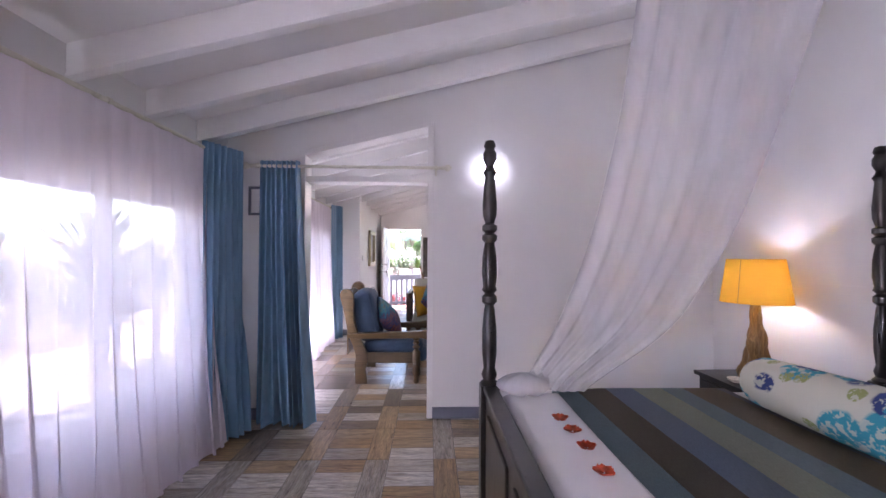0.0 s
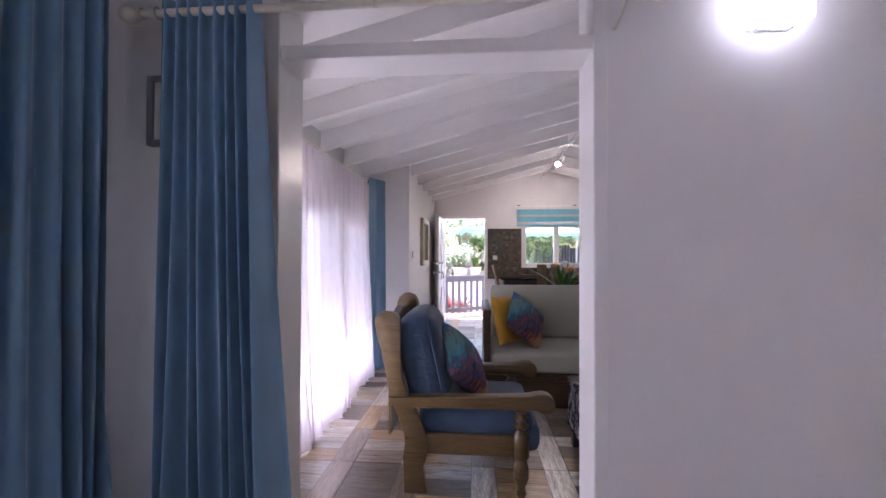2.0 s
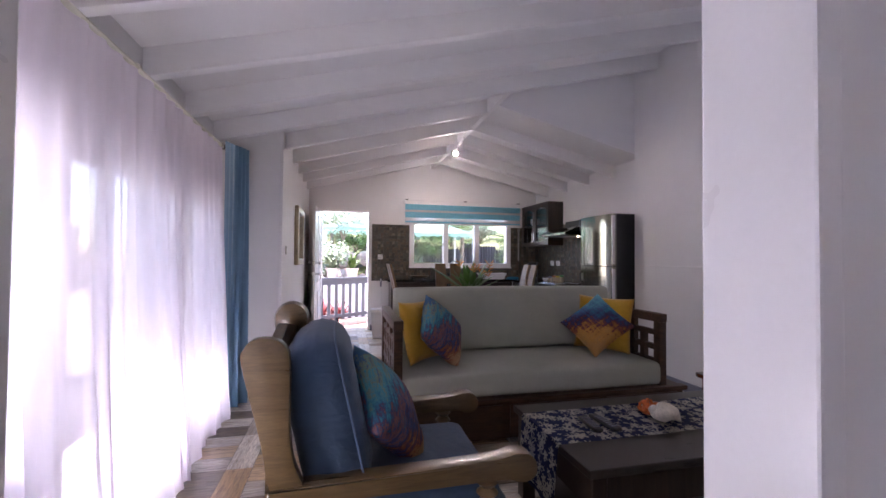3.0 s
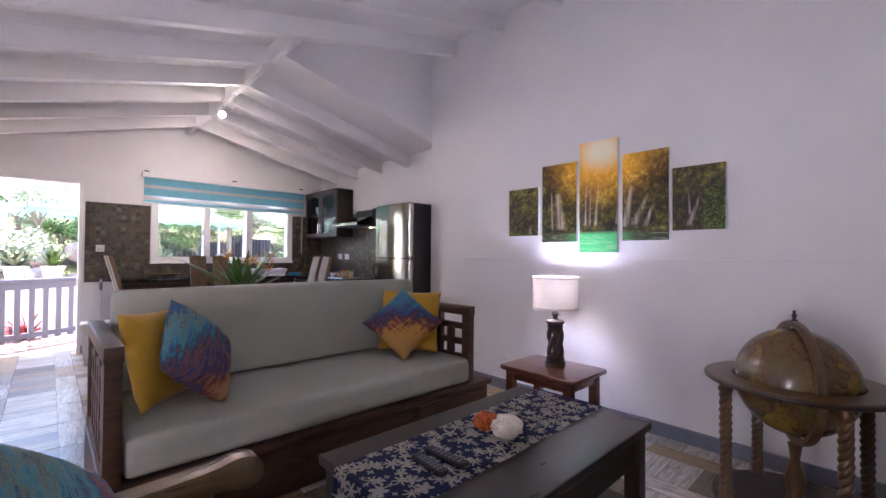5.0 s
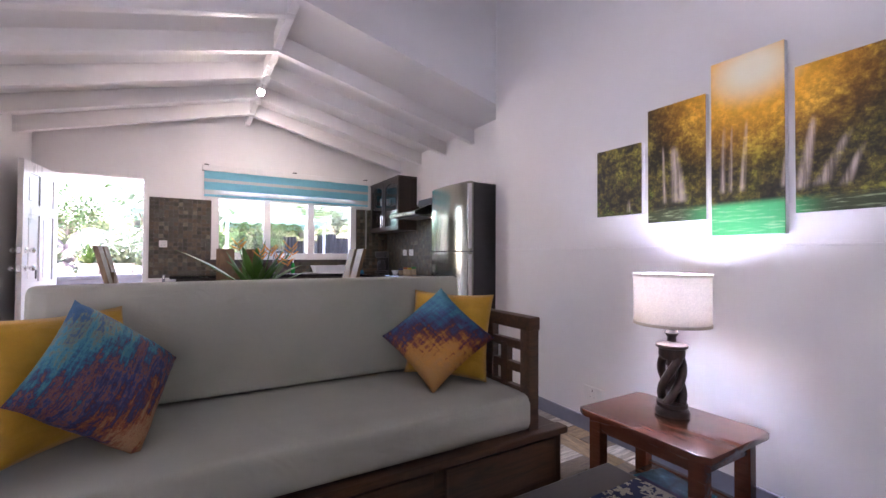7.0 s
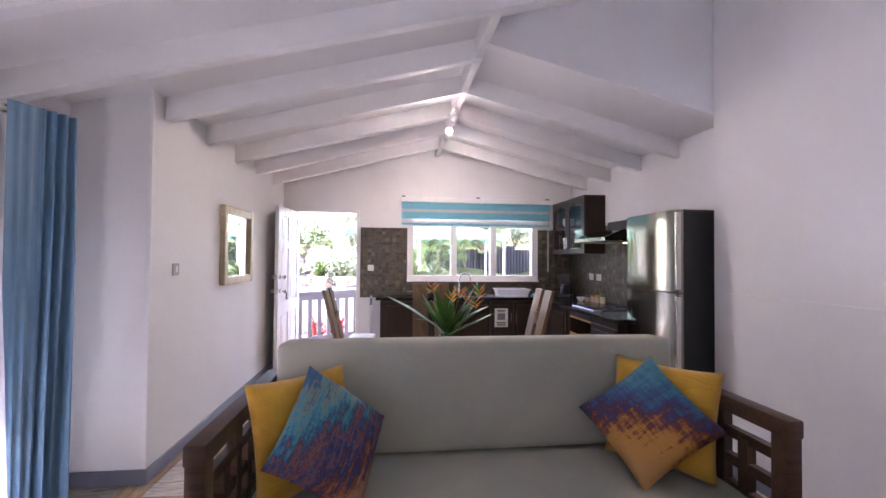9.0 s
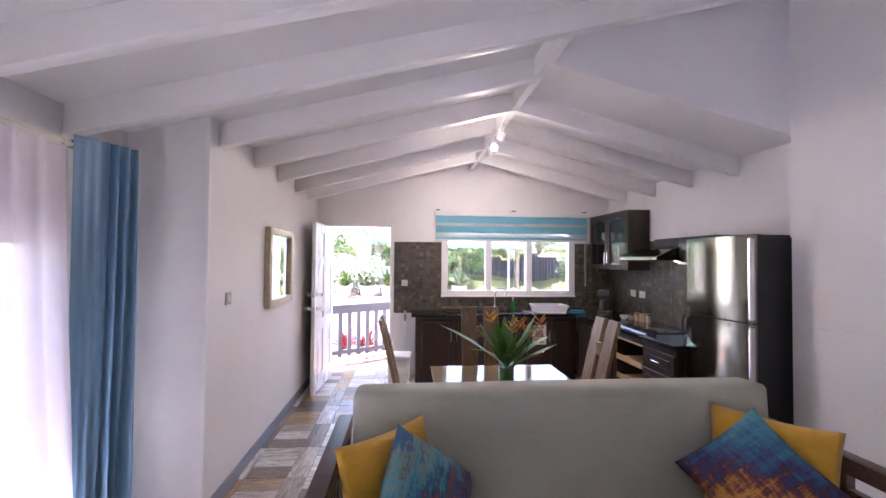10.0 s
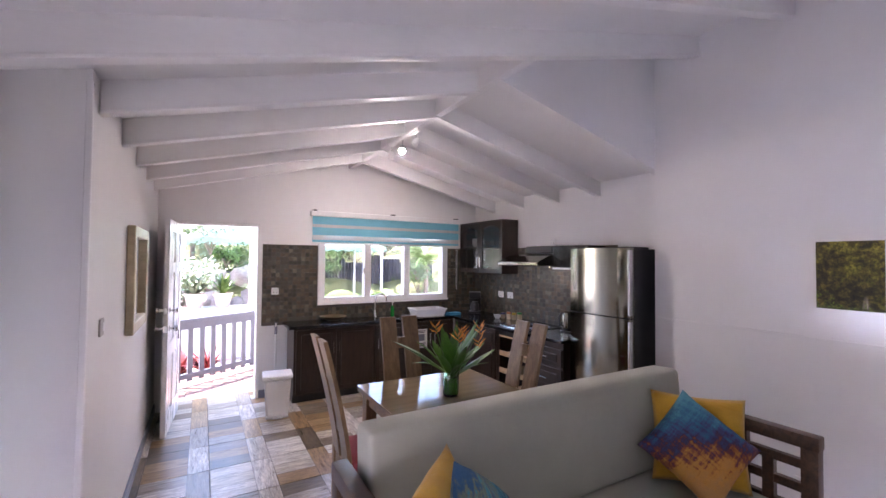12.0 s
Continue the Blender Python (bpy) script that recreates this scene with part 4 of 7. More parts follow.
def map_skin():
    m, t, n, l, b = nodes_of("antique globe map")
    v = coords(n, l, kind="Object")
    land, fine = noise_tex(n, l, v, 5.5, 7, 0.6), noise_tex(n, l, v, 60, 5, 0.7)
    c = ramp(n, [(0.40, (0.26, 0.165, 0.032)), (0.47, (0.20, 0.12, 0.024)), (0.49, (0.055, 0.022, 0.010)), (0.51, (0.15, 0.078, 0.025)), (0.60, (0.14, 0.088, 0.03)), (0.70, (0.18, 0.16, 0.06))])
    l.new(land, c.inputs["Fac"])
    k = ramp(n, [(0.32, (0.45, 0.42, 0.38)), (0.6, (1.05, 1.05, 1.0))])
    l.new(fine, k.inputs["Fac"])
    l.new(mixc(n, l, 0.8, c.outputs["Color"], k.outputs["Color"], "MULTIPLY"), b.inputs["Base Color"])
    b.inputs["Roughness"].default_value, b.inputs["Coat Weight"].default_value = 0.24, 0.25
    return m


AMBER_TO_TEAL = [(0.05, (0.50, 0.26, 0.075)), (0.28, (0.58, 0.27, 0.045)), (0.40, (0.24, 0.062, 0.035)), (0.50, (0.055, 0.03, 0.085)), (0.60, (0.06, 0.075, 0.20)), (0.74, (0.035, 0.16, 0.28)), (0.9, (0.06, 0.26, 0.34))]
MANY_BANDS = [(0.02, (0.42, 0.24, 0.12)), (0.14, (0.30, 0.085, 0.03)), (0.25, (0.05, 0.03, 0.09)), (0.36, (0.05, 0.08, 0.22)), (0.45, (0.30, 0.12, 0.08)), (0.53, (0.07, 0.04, 0.12)), (0.63, (0.03, 0.17, 0.29)), (0.75, (0.07, 0.30, 0.36)), (0.85, (0.20, 0.24, 0.17)), (0.95, (0.04, 0.13, 0.26))]
M_PRINT, M_PRINT_MIXED = printed_cloth("abstract printed cushion cloth", 1.0, 0.8, AMBER_TO_TEAL), printed_cloth("mottled printed cushion cloth", 1.6, 0.3, MANY_BANDS)
M_RUNNER, M_CANVAS, M_MAP = runner_cloth(), waterfall_print(), map_skin()
M_LAMPWOOD = wood("dark carved lamp wood", (0.055, 0.030, 0.020), (0.022, 0.012, 0.009), 0.35, "z")
M_GLOBEWOOD = wood("amber turned wood", (0.17, 0.085, 0.030), (0.07, 0.032, 0.012), 0.3, "z", coat=0.3)
M_SHADE = shade_cloth("cream linen shade", (0.78, 0.70, 0.58), (1.0, 0.94, 0.9), weave=440, share=0.06)
M_BULB = glow("lit lamp bulb", (0.66, 0.74, 1.0), 29)
M_SHELL = plain("chalky white seashell", (0.72, 0.66, 0.56), 0.55, vary=0.2, scale=30, grain=120, bumps=0.5)
M_CORAL = plain("orange coral", (0.75, 0.17, 0.04), 0.6, vary=0.3, scale=30, grain=140, bumps=0.5)

# daybed sofa
sofa = thing("daybed_sofa", "dark walnut daybed sofa with lattice arms and pale grey cushions", "sofa", at=pose(0, 0, 0))
sf = bmesh.new()
boxed(sf, -0.16, 2.10, 7.02, 7.92, 0.02, 0.30, 0.006, 2)
part("base", sf, M_WALNUT, sofa)
for x0, x1 in ((-0.10, 0.60), (0.66, 1.36), (1.42, 2.05)):
    part("drawer_front", box(x0, x1, 7.003, 7.025, 0.06, 0.255, 0.006, 2), M_WALNUT, sofa)
part("plinth_rail", box(-0.18, 2.12, 6.99, 7.06, 0.268, 0.302, 0.008, 2), M_WALNUT, sofa)
for ax in (-0.155, 1.90):
    g = bmesh.new()
    boxed(g, ax, ax + 0.06, 7.03, 7.10, 0.30, 0.85, 0.005, 2)
    boxed(g, ax, ax + 0.06, 7.84, 7.91, 0.30, 0.85, 0.005, 2)
    boxed(g, ax - 0.004, ax + 0.064, 7.025, 7.915, 0.785, 0.852, 0.008, 2)
    boxed(g, ax + 0.004, ax + 0.056, 7.10, 7.84, 0.30, 0.36, 0.004)
    for z in (0.47, 0.585, 0.70):
        boxed(g, ax + 0.012, ax + 0.048, 7.10, 7.84, z - 0.022, z + 0.022, 0.003)
    for y in (7.24, 7.36, 7.48, 7.60, 7.72):
        boxed(g, ax + 0.009, ax + 0.051, y - 0.026, y + 0.026, 0.36, 0.70, 0.003)
    for y in (7.36, 7.60):
        boxed(g, ax + 0.0085, ax + 0.0515, y - 0.026, y + 0.026, 0.70, 0.79, 0.003)
    part("lattice_arm", g, M_WALNUT, sofa, smooth=40)
g = slab(2.03, 0.88, 0.17, 0.035, puff=0.012)
bmesh.ops.transform(g, matrix=pose(0.925, 7.47, 0.305), verts=g.verts)
part("seat_cushion", g, M_GREY, sofa, "pale grey fitted cotton seat mattress", smooth=60)
g = slab(2.0, 0.19, 0.53, 0.035, puff=0.006)
bmesh.ops.transform(g, matrix=pose(0.93, 7.76, 0.49, -4), verts=g.verts)
part("back_cushion", g, M_GREY, sofa, "pale grey cotton back bolster", smooth=60)


def cushion(label, mat, m, w=0.43, d=0.15, seed=1):
    ob = part("throw_pillow", pillow(w, w, d, seed=seed), mat, smooth=180)
    ob.matrix_world = m
    return tagged(ob, label, "cushion", "throw pillows")


def corner_up(top, right, bottom, left):
    """Pose of a square pillow standing on one corner, from its four corners."""
    t, r, b, l = (Vector(p) for p in (top, right, bottom, left))
    w, u = (t - b).normalized(), (r - l).normalized()
    x, z = (u + w).normalized(), (w - u).normalized()
    return framed((t + r + b + l) / 4, x, z)


def framed(mid, x, z):
    y = z.cross(x).normalized()
    z = x.cross(y).normalized()
    return Matrix(((x.x, y.x, z.x, mid.x), (x.y, y.y, z.y, mid.y), (x.z, y.z, z.z, mid.z), (0, 0, 0, 1)))


def edge_up(tl, tr, low):
    """Pose of a square pillow standing on an edge: two upper corners and one below the second."""
    a, b, c = Vector(tl), Vector(tr), Vector(low)
    return framed((a + c) / 2, (b - a).normalized(), (b - c).normalized())


cushion("plain mustard yellow throw pillow on the daybed", M_MUST, edge_up((1.616, 7.676, 0.939), (1.932, 7.327, 0.925), (1.812, 7.277, 0.502)), 0.465, 0.13, 2)
cushion("teal, indigo and amber printed throw pillow standing on its corner", M_PRINT, corner_up((1.703, 7.551, 0.955), (1.843, 7.25, 0.722), (1.511, 7.29, 0.487), (1.386, 7.60, 0.715)), 0.425, 0.17, 3)
cushion("plain mustard yellow throw pillow against the lattice arm", M_MUST, edge_up((-0.085, 7.345, 0.936), (0.236, 7.66, 0.931), (0.32, 7.575, 0.49)), 0.465, 0.15, 4)
cushion("teal, indigo and rust printed throw pillow leaning on a yellow one", M_PRINT_MIXED, corner_up((0.142, 7.423, 0.985), (0.41, 7.53, 0.69), (0.356, 7.272, 0.495), (0.06, 7.15, 0.715)), 0.425, 0.19, 5)
cushion("teal and rust printed throw pillow on the blue armchair", M_PRINT_MIXED, corner_up((-0.425, 6.05, 0.885), (-0.24, 6.29, 0.655), (-0.17, 5.99, 0.43), (-0.355, 5.75, 0.655)), 0.41, 0.17, 6)

# armchair: built facing +x
chair = thing("armchair", "varnished teak armchair with turned posts and blue denim cushions", "armchair")


def side_frame(y):
    g = prism([(-0.47, 0.0), (-0.60, 0.0)] + flowing([(-0.605, 0.16), (-0.60, 0.31), (-0.68, 0.52), (-0.71, 0.67), (-0.77, 0.91), (-0.765, 0.96), (-0.735, 0.99), (-0.68, 0.99), (-0.64, 0.965), (-0.625, 0.90), (-0.62, 0.66), (-0.58, 0.53), (-0.475, 0.31), (-0.495, 0.15)])[:-3], y, y + 0.045, "y", 0.005)
    part("back_leg", g, M_TEAK, chair, smooth=50)
    g = prism(flowing([(-0.68, 0.515), (-0.66, 0.475), (-0.3, 0.474), (0.0, 0.476), (0.12, 0.475), (0.16, 0.462), (0.205, 0.465), (0.228, 0.49), (0.225, 0.53), (0.195, 0.558), (0.14, 0.563), (0.05, 0.548), (-0.3, 0.538), (-0.66, 0.528)], 3), y - 0.012, y + 0.062, "y", 0.006)
    part("arm", g, M_TEAK, chair, smooth=50)
    prof = [(0.0, 0.0), (0.022, 0.0), (0.03, 0.02), (0.022, 0.045), (0.026, 0.06), (0.042, 0.10), (0.040, 0.16), (0.03, 0.2), (0.044, 0.215), (0.044, 0.33), (0.03, 0.345), (0.022, 0.36), (0.044, 0.382), (0.022, 0.405), (0.040, 0.425), (0.022, 0.445), (0.040, 0.462), (0.03, 0.478), (0.0, 0.478)]
    part("front_leg", lathe(prof, 18, pose(0.05, y + 0.025, 0)), M_TEAK, chair, smooth=50)
    part("side_rail", box(-0.49, 0.03, y + 0.008, y + 0.037, 0.215, 0.325, 0.004), M_TEAK, chair)


side_frame(5.70)
side_frame(6.385)
part("front_rail", box(0.03, 0.06, 5.745, 6.385, 0.215, 0.30, 0.004), M_TEAK, chair)
part("back_rail", prism([(5.745, 0.86), (6.385, 0.86), (6.385, 0.93), (6.065, 0.985), (5.745, 0.93)], -0.715, -0.675, "x", 0.006), M_TEAK, chair)
part("back_panel", box(-0.70, -0.685, 5.745, 6.385, 0.30, 0.87), M_TEAK, chair)
part("knob", lathe([(0, -0.075), (0.04, -0.075), (0.072, -0.055), (0.082, 0.0), (0.072, 0.04), (0.03, 0.06), (0, 0.062)], 20, pose(-0.70, 6.43, 0.955, 90, 0, 0)), M_TEAK, chair, "round turned wooden roundel", smooth=50)
g = slab(0.66, 0.62, 0.15, 0.055, puff=0.03, seed=8)
bmesh.ops.transform(g, matrix=pose(-0.20, 6.065, 0.29), verts=g.verts)
part("seat_cushion", g, M_DENIM, chair, smooth=60)
g = slab(0.13, 0.60, 0.16, 0.05)
bmesh.ops.transform(g, matrix=pose(0.10, 6.065, 0.21), verts=g.verts)
part("cushion_front_fold", g, M_DENIM, chair, smooth=60)
g = slab(0.25, 0.63, 0.55, 0.10, puff=0.02, seed=9)
bmesh.ops.transform(g, matrix=pose(-0.45, 6.065, 0.42, 0, -13, 0), verts=g.verts)
back = part("back_cushion", g, M_DENIM, chair, smooth=60)
rim = [(0.085, y, z) for y, z in flowing([(-0.29, 0.06), (-0.315, 0.16), (-0.315, 0.40), (-0.28, 0.51), (-0.18, 0.55), (0.18, 0.55), (0.28, 0.51), (0.315, 0.40), (0.315, 0.16), (0.29, 0.06)], 3)[:-3]]
part("piping", tube([pose(-0.45, 6.065, 0.42, 0, -13, 0) @ Vector(p) for p in rim], 0.004, 6), M_DENIM, back, smooth=60)
chair.location = (-0.022, -0.015, 0)
chair.scale = (1, 1, 1.02)

# coffee table with its runner
ct = thing("coffee_table", "low espresso-stained wooden coffee table with square legs", "coffee table")
part("tabletop", box(0.43, 1.69, 5.69, 6.42, 0.435, 0.47, 0.006, 2), M_ESPX, ct)
for x in (0.45, 1.60):
    for y in (5.71, 6.33):
        part("leg", box(x, x + 0.07, y, y + 0.07, 0.0, 0.436, 0.004), M_ESP, ct)
for a in ((0.50, 1.62, 5.725, 5.75), (0.50, 1.62, 6.36, 6.385)):
    part("apron", box(*a, 0.29, 0.437, 0.003), M_ESP, ct)
for a in ((0.465, 0.49, 5.76, 6.35), (1.63, 1.655, 5.76, 6.35)):
    part("apron", box(*a, 0.29, 0.437, 0.003), M_ESP, ct)
part("lower_shelf", box(0.49, 1.63, 5.75, 6.36, 0.10, 0.125, 0.003), M_ESP, ct)


def runner_at(u, v):
    y0, y1 = 5.905 + 0.02 * u, 6.275 + 0.03 * u
    s = u * 1.56
    fold = 0.006 * math.sin(v * 9 + 2) * max(0, 0.28 - s)
    y = y0 + (y1 - y0) * v
    if s < 0.28:
        return (0.418 - 0.012 * (1 - s / 0.28) - abs(fold) * 6, y + fold * 3, 0.476 - (0.28 - s))
    if s < 0.30:
        return (0.418 + (s - 0.28), y, 0.478)
    return (min(0.438 + (s - 0.30), 1.69), y, 0.4755 + 0.0016 * math.sin(s * 21 + v * 5))


tr_ = thing("table_runner", "navy cotton table runner printed with pale flowers and leaves", "table runner")
part("cloth", grid(runner_at, 60, 16, thick=0.002), M_RUNNER, tr_, smooth=60)
M_HEM = plain("navy hem", (0.010, 0.018, 0.075), 0.85, vary=0.2, grain=300)
for h0, h1 in ((0.0, 0.012), (0.985, 0.997)):
    part("hem", grid(lambda u, v: Vector(runner_at(h0 + (h1 - h0) * u, v)) + Vector((-0.003 if h0 == 0 else 0, 0, 0.003 if h0 else 0)), 2, 16, thick=0.003), M_HEM, tr_)


def remote(m, w, ln):
    r = thing("remote_control", "black plastic remote control lying on the runner", "remote control", "remote controls", at=m)
    part("case", slab(w, ln, 0.018, 0.007), M_BLACK, r, smooth=50)
    for i in range(3):
        for j in range(7):
            part("button", box(-0.012 + 0.012 * i - 0.004, -0.012 + 0.012 * i + 0.004, -ln * 0.38 + j * ln * 0.105, -ln * 0.38 + j * ln * 0.105 + 0.008, 0.016, 0.0205), M_SKIRT, r)
    return r


remote(pose(0.668, 6.06, 0.479, 0, 0, -4), 0.045, 0.17)
remote(pose(0.748, 6.06, 0.479, 0, 0, 4), 0.045, 0.19)


def spiral_shell():
    g = bmesh.new()
    pts, rad = [], []
    for k in range(60):
        a = k * 0.28
        f = math.exp(-a * 0.13)
        pts.append((0.045 * f * math.cos(a), 0.03 * (1 - f) * 2.4 - 0.03, 0.045 * f * math.sin(a)))
        rad.append(0.042 * f)
    tube(pts, rad, 12, g)
    for v in g.verts:
        v.co += v.co.normalized() * 0.006 * noise.noise(v.co * 55)
    return g


sh = part("seashell", spiral_shell(), M_SHELL, smooth=60)
sh.matrix_world = pose(1.02, 6.01, 0.530, 20, 15, 60) @ Matrix.Diagonal((1.35, 1.45, 0.84, 1))
tagged(sh, "chalky white spiral seashell resting on the runner", "seashell")


def coral_fan():
    g = bmesh.new()
    rnd = random.Random(5)
    for k in range(34):
        a, e = rnd.uniform(0, 6.28), rnd.uniform(0.15, 1.3)
        ln = rnd.uniform(0.035, 0.075)
        d = Vector((math.cos(a) * math.cos(e), math.sin(a) * math.cos(e), math.sin(e)))
        w = Vector((rnd.uniform(-1, 1), rnd.uniform(-1, 1), rnd.uniform(-1, 1))) * 0.014
        tube([(0, 0, 0.004), d * ln * 0.5 + w, d * ln], [0.012, 0.012, 0.007], 6, g)
    return g


co = part("coral_piece", coral_fan(), M_CORAL, smooth=60)
co.matrix_world = pose(1.07, 6.15, 0.476)
tagged(co, "knobbly bright orange piece of coral on the runner", "coral")

# side table and lamp
st = thing("side_table", "glossy red-brown cherry wood side table with square legs", "side table")
part("tabletop", prism([(2.08, 6.34), (2.10, 6.30), (2.54, 6.30), (2.56, 6.34), (2.56, 6.86), (2.54, 6.90), (2.10, 6.90), (2.08, 6.86)], 0.402, 0.432, "z", 0.007), M_CHERRY, st, smooth=40)
for x in (2.12, 2.465):
    for y in (6.34, 6.80):
        part("leg", box(x, x + 0.055, y, y + 0.06, 0, 0.403, 0.005, 2), M_CHERRY, st)
for a in ((2.13, 2.15, 6.40, 6.80), (2.49, 2.51, 6.40, 6.80), (2.175, 2.465, 6.35, 6.37), (2.175, 2.465, 6.83, 6.85)):
    part("apron", box(*a, 0.335, 0.404, 0.003), M_CHERRY, st)
for a in ((2.135, 2.16, 6.40, 6.80), (2.48, 2.505, 6.40, 6.80)):
    part("stretcher", box(*a, 0.10, 0.125, 0.003), M_CHERRY, st)
part("lower_shelf", box(2.16, 2.48, 6.42, 6.78, 0.105, 0.12, 0.003), M_CHERRY, st)

M_COVER = plain("glossy blue magazine cover", (0.05, 0.17, 0.26), 0.25, vary=0.6, scale=14, grain=40, bumps=0.0)
for dz, turn in ((0.0, 6), (0.009, -9)):
    mg = thing("magazine", "glossy blue-covered magazine lying on the side table's lower shelf", "magazine", "magazines", at=pose(2.32, 6.58, 0.12 + dz, 0, 0, turn))
    part("pages", box(-0.10, 0.10, -0.14, 0.14, 0.0, 0.007), M_WHITEPL, mg)
    part("cover", box(-0.102, 0.102, -0.142, 0.142, 0.007, 0.009), M_COVER, mg)


def twist_column(z0, z1, r, strands, turns, rad, m=None, lobes=8):
    g = bmesh.new()
    for k in range(strands):
        a0 = 2 * math.pi * k / strands
        pts = [(r * math.cos(a0 + turns * 2 * math.pi * s / 26), r * math.sin(a0 + turns * 2 * math.pi * s / 26), z0 + (z1 - z0) * s / 26) for s in range(27)]
        tube(pts, rad, lobes, g)
    if m is not None:
        bmesh.ops.transform(g, matrix=m, verts=g.verts)
    return g


lamp = thing("table_lamp", "table lamp with carved spiral wood base and lit linen drum shade", "lamp", at=pose(2.39, 6.62, 0.432))
part("foot", lathe([(0, 0), (0.072, 0), (0.074, 0.018), (0.066, 0.03), (0.06, 0.034), (0.066, 0.042), (0.064, 0.055), (0.05, 0.062), (0, 0.062)], 24), M_LAMPWOOD, lamp, smooth=40)
part("column", twist_column(0.055, 0.262, 0.043, 4, 0.45, 0.019), M_LAMPWOOD, lamp, "open spiral of four carved strands", smooth=60)
part("core", lathe([(0, 0.06), (0.022, 0.06), (0.016, 0.16), (0.022, 0.26), (0, 0.26)], 14), M_LAMPWOOD, lamp, smooth=60)
part("capital", lathe([(0, 0.255), (0.05, 0.255), (0.055, 0.27), (0.055, 0.30), (0.066, 0.306), (0.068, 0.318), (0.05, 0.326), (0.02, 0.332), (0.018, 0.35), (0.03, 0.37), (0.018, 0.395), (0.012, 0.40), (0.012, 0.52), (0, 0.52)], 24), M_LAMPWOOD, lamp, smooth=40)
part("bulb", lathe([(0, 0.51), (0.014, 0.515), (0.018, 0.535), (0.034, 0.565), (0.034, 0.585), (0.02, 0.605), (0, 0.61)], 16), M_BULB, lamp, smooth=60)
part("shade", lathe([(0.158, 0.41), (0.160, 0.64)], 40), M_SHADE, lamp, "cream linen drum shade", smooth=60)
M_SHADETRIM = plain("beige shade binding", (0.42, 0.37, 0.29), 0.8, vary=0.1, grain=300)
for z, r in ((0.408, 0.1585), (0.628, 0.1602)):
    part("shade_rim", lathe([(r, z), (r + 0.003, z), (r + 0.003, z + 0.013), (r, z + 0.013), (r, z)], 40), M_SHADETRIM, lamp, "beige fabric binding", smooth=40)
part("cable", tube([(0.06, 0.0, 0.01), (0.11, 0.05, 0.006), (0.15, 0.09, 0.004), (0.19, 0.13, -0.02), (0.21, 0.16, -0.22)], 0.003, 6), M_BLACK, lamp)
# a drum shade is open at both ends: drop the caps that turning added
for o in lamp.children:
    if o.name.startswith("shade"):
        bb = bmesh.new()
        bb.from_mesh(o.data)
        bmesh.ops.delete(bb, geom=[f for f in bb.faces if len(f.verts) > 6], context="FACES")
        bb.to_mesh(o.data)
        bb.free()

# globe cabinet
GX, GY, GZ = 2.22, 5.25, 0.665
gl = thing("globe_cabinet", "antique map globe drinks cabinet on twisted wooden legs", "globe", at=pose(GX, GY, 0))
g = bmesh.new()
bmesh.ops.create_uvsphere(g, u_segments=48, v_segments=28, radius=0.25)
bmesh.ops.translate(g, vec=(0, 0, GZ), verts=g.verts)
part("globe_ball", g, M_MAP, gl, "globe covered with a sepia old-world map", smooth=180)
part("horizon_ring", lathe([(0.258, GZ - 0.014), (0.365, GZ - 0.014), (0.372, GZ - 0.004), (0.368, GZ + 0.010), (0.30, GZ + 0.012), (0.258, GZ + 0.012), (0.258, GZ - 0.014)], 56), M_GLOBEWOOD, gl, smooth=40)
part("ring_edge", tube([(0.37 * math.cos(a), 0.37 * math.sin(a), GZ - 0.004) for a in (k * math.pi / 32 for k in range(64))], 0.012, 8, closed=True), M_LAMPWOOD, gl, smooth=60)


def meridian():
    g = bmesh.new()
    prof = [(0.262, -0.018), (0.285, -0.018), (0.29, 0.0), (0.285, 0.018), (0.262, 0.018)]
    rings = []
    for k in range(64):
        a = 2 * math.pi * k / 64
        rings.append([g.verts.new((r * math.cos(a), w, GZ + r * math.sin(a))) for r, w in prof])
    for k in range(64):
        p, q = rings[k], rings[(k + 1) % 64]
        for s in range(5):
            g.faces.new([p[s], p[(s + 1) % 5], q[(s + 1) % 5], q[s]])
    bmesh.ops.rotate(g, verts=g.verts, cent=(0, 0, 0), matrix=Matrix.Rotation(radians(26), 3, "Z"))
    return g


part("meridian_arc", meridian(), M_GLOBEWOOD, gl, smooth=40)
part("finial", lathe([(0, 0.945), (0.014, 0.945), (0.016, 0.955), (0.006, 0.965), (0.012, 0.978), (0.005, 0.99), (0.009, 0.998), (0, 1.005)], 14), M_BLACK, gl, smooth=50)
for k in range(4):
    a = radians(38 + 90 * k)
    mm = pose(0.315 * math.cos(a), 0.315 * math.sin(a), 0)
    g = twist_column(0.12, 0.60, 0.014, 3, 4.5, 0.016, mm)
    lathe([(0, 0.06), (0.03, 0.06), (0.034, 0.08), (0.026, 0.10), (0.034, 0.12), (0.02, 0.14), (0, 0.14)], 14, mm, g)
    lathe([(0, 0.59), (0.022, 0.59), (0.034, 0.61), (0.026, 0.63), (0.03, 0.652), (0, 0.652)], 14, mm, g)
    part("twisted_leg", g, M_GLOBEWOOD, gl, smooth=60)
    part("caster", lathe([(0, -0.02), (0.022, -0.02), (0.028, -0.008), (0.028, 0.008), (0.022, 0.02), (0, 0.02)], 14, pose(0.315 * math.cos(a), 0.315 * math.sin(a), 0.028, 90, 0, 40)), M_BLACK, gl, smooth=50)
g = lathe([(0, 0.05), (0.20, 0.05), (0.345, 0.052), (0.35, 0.065), (0.345, 0.078), (0.20, 0.082), (0, 0.082)], 44)
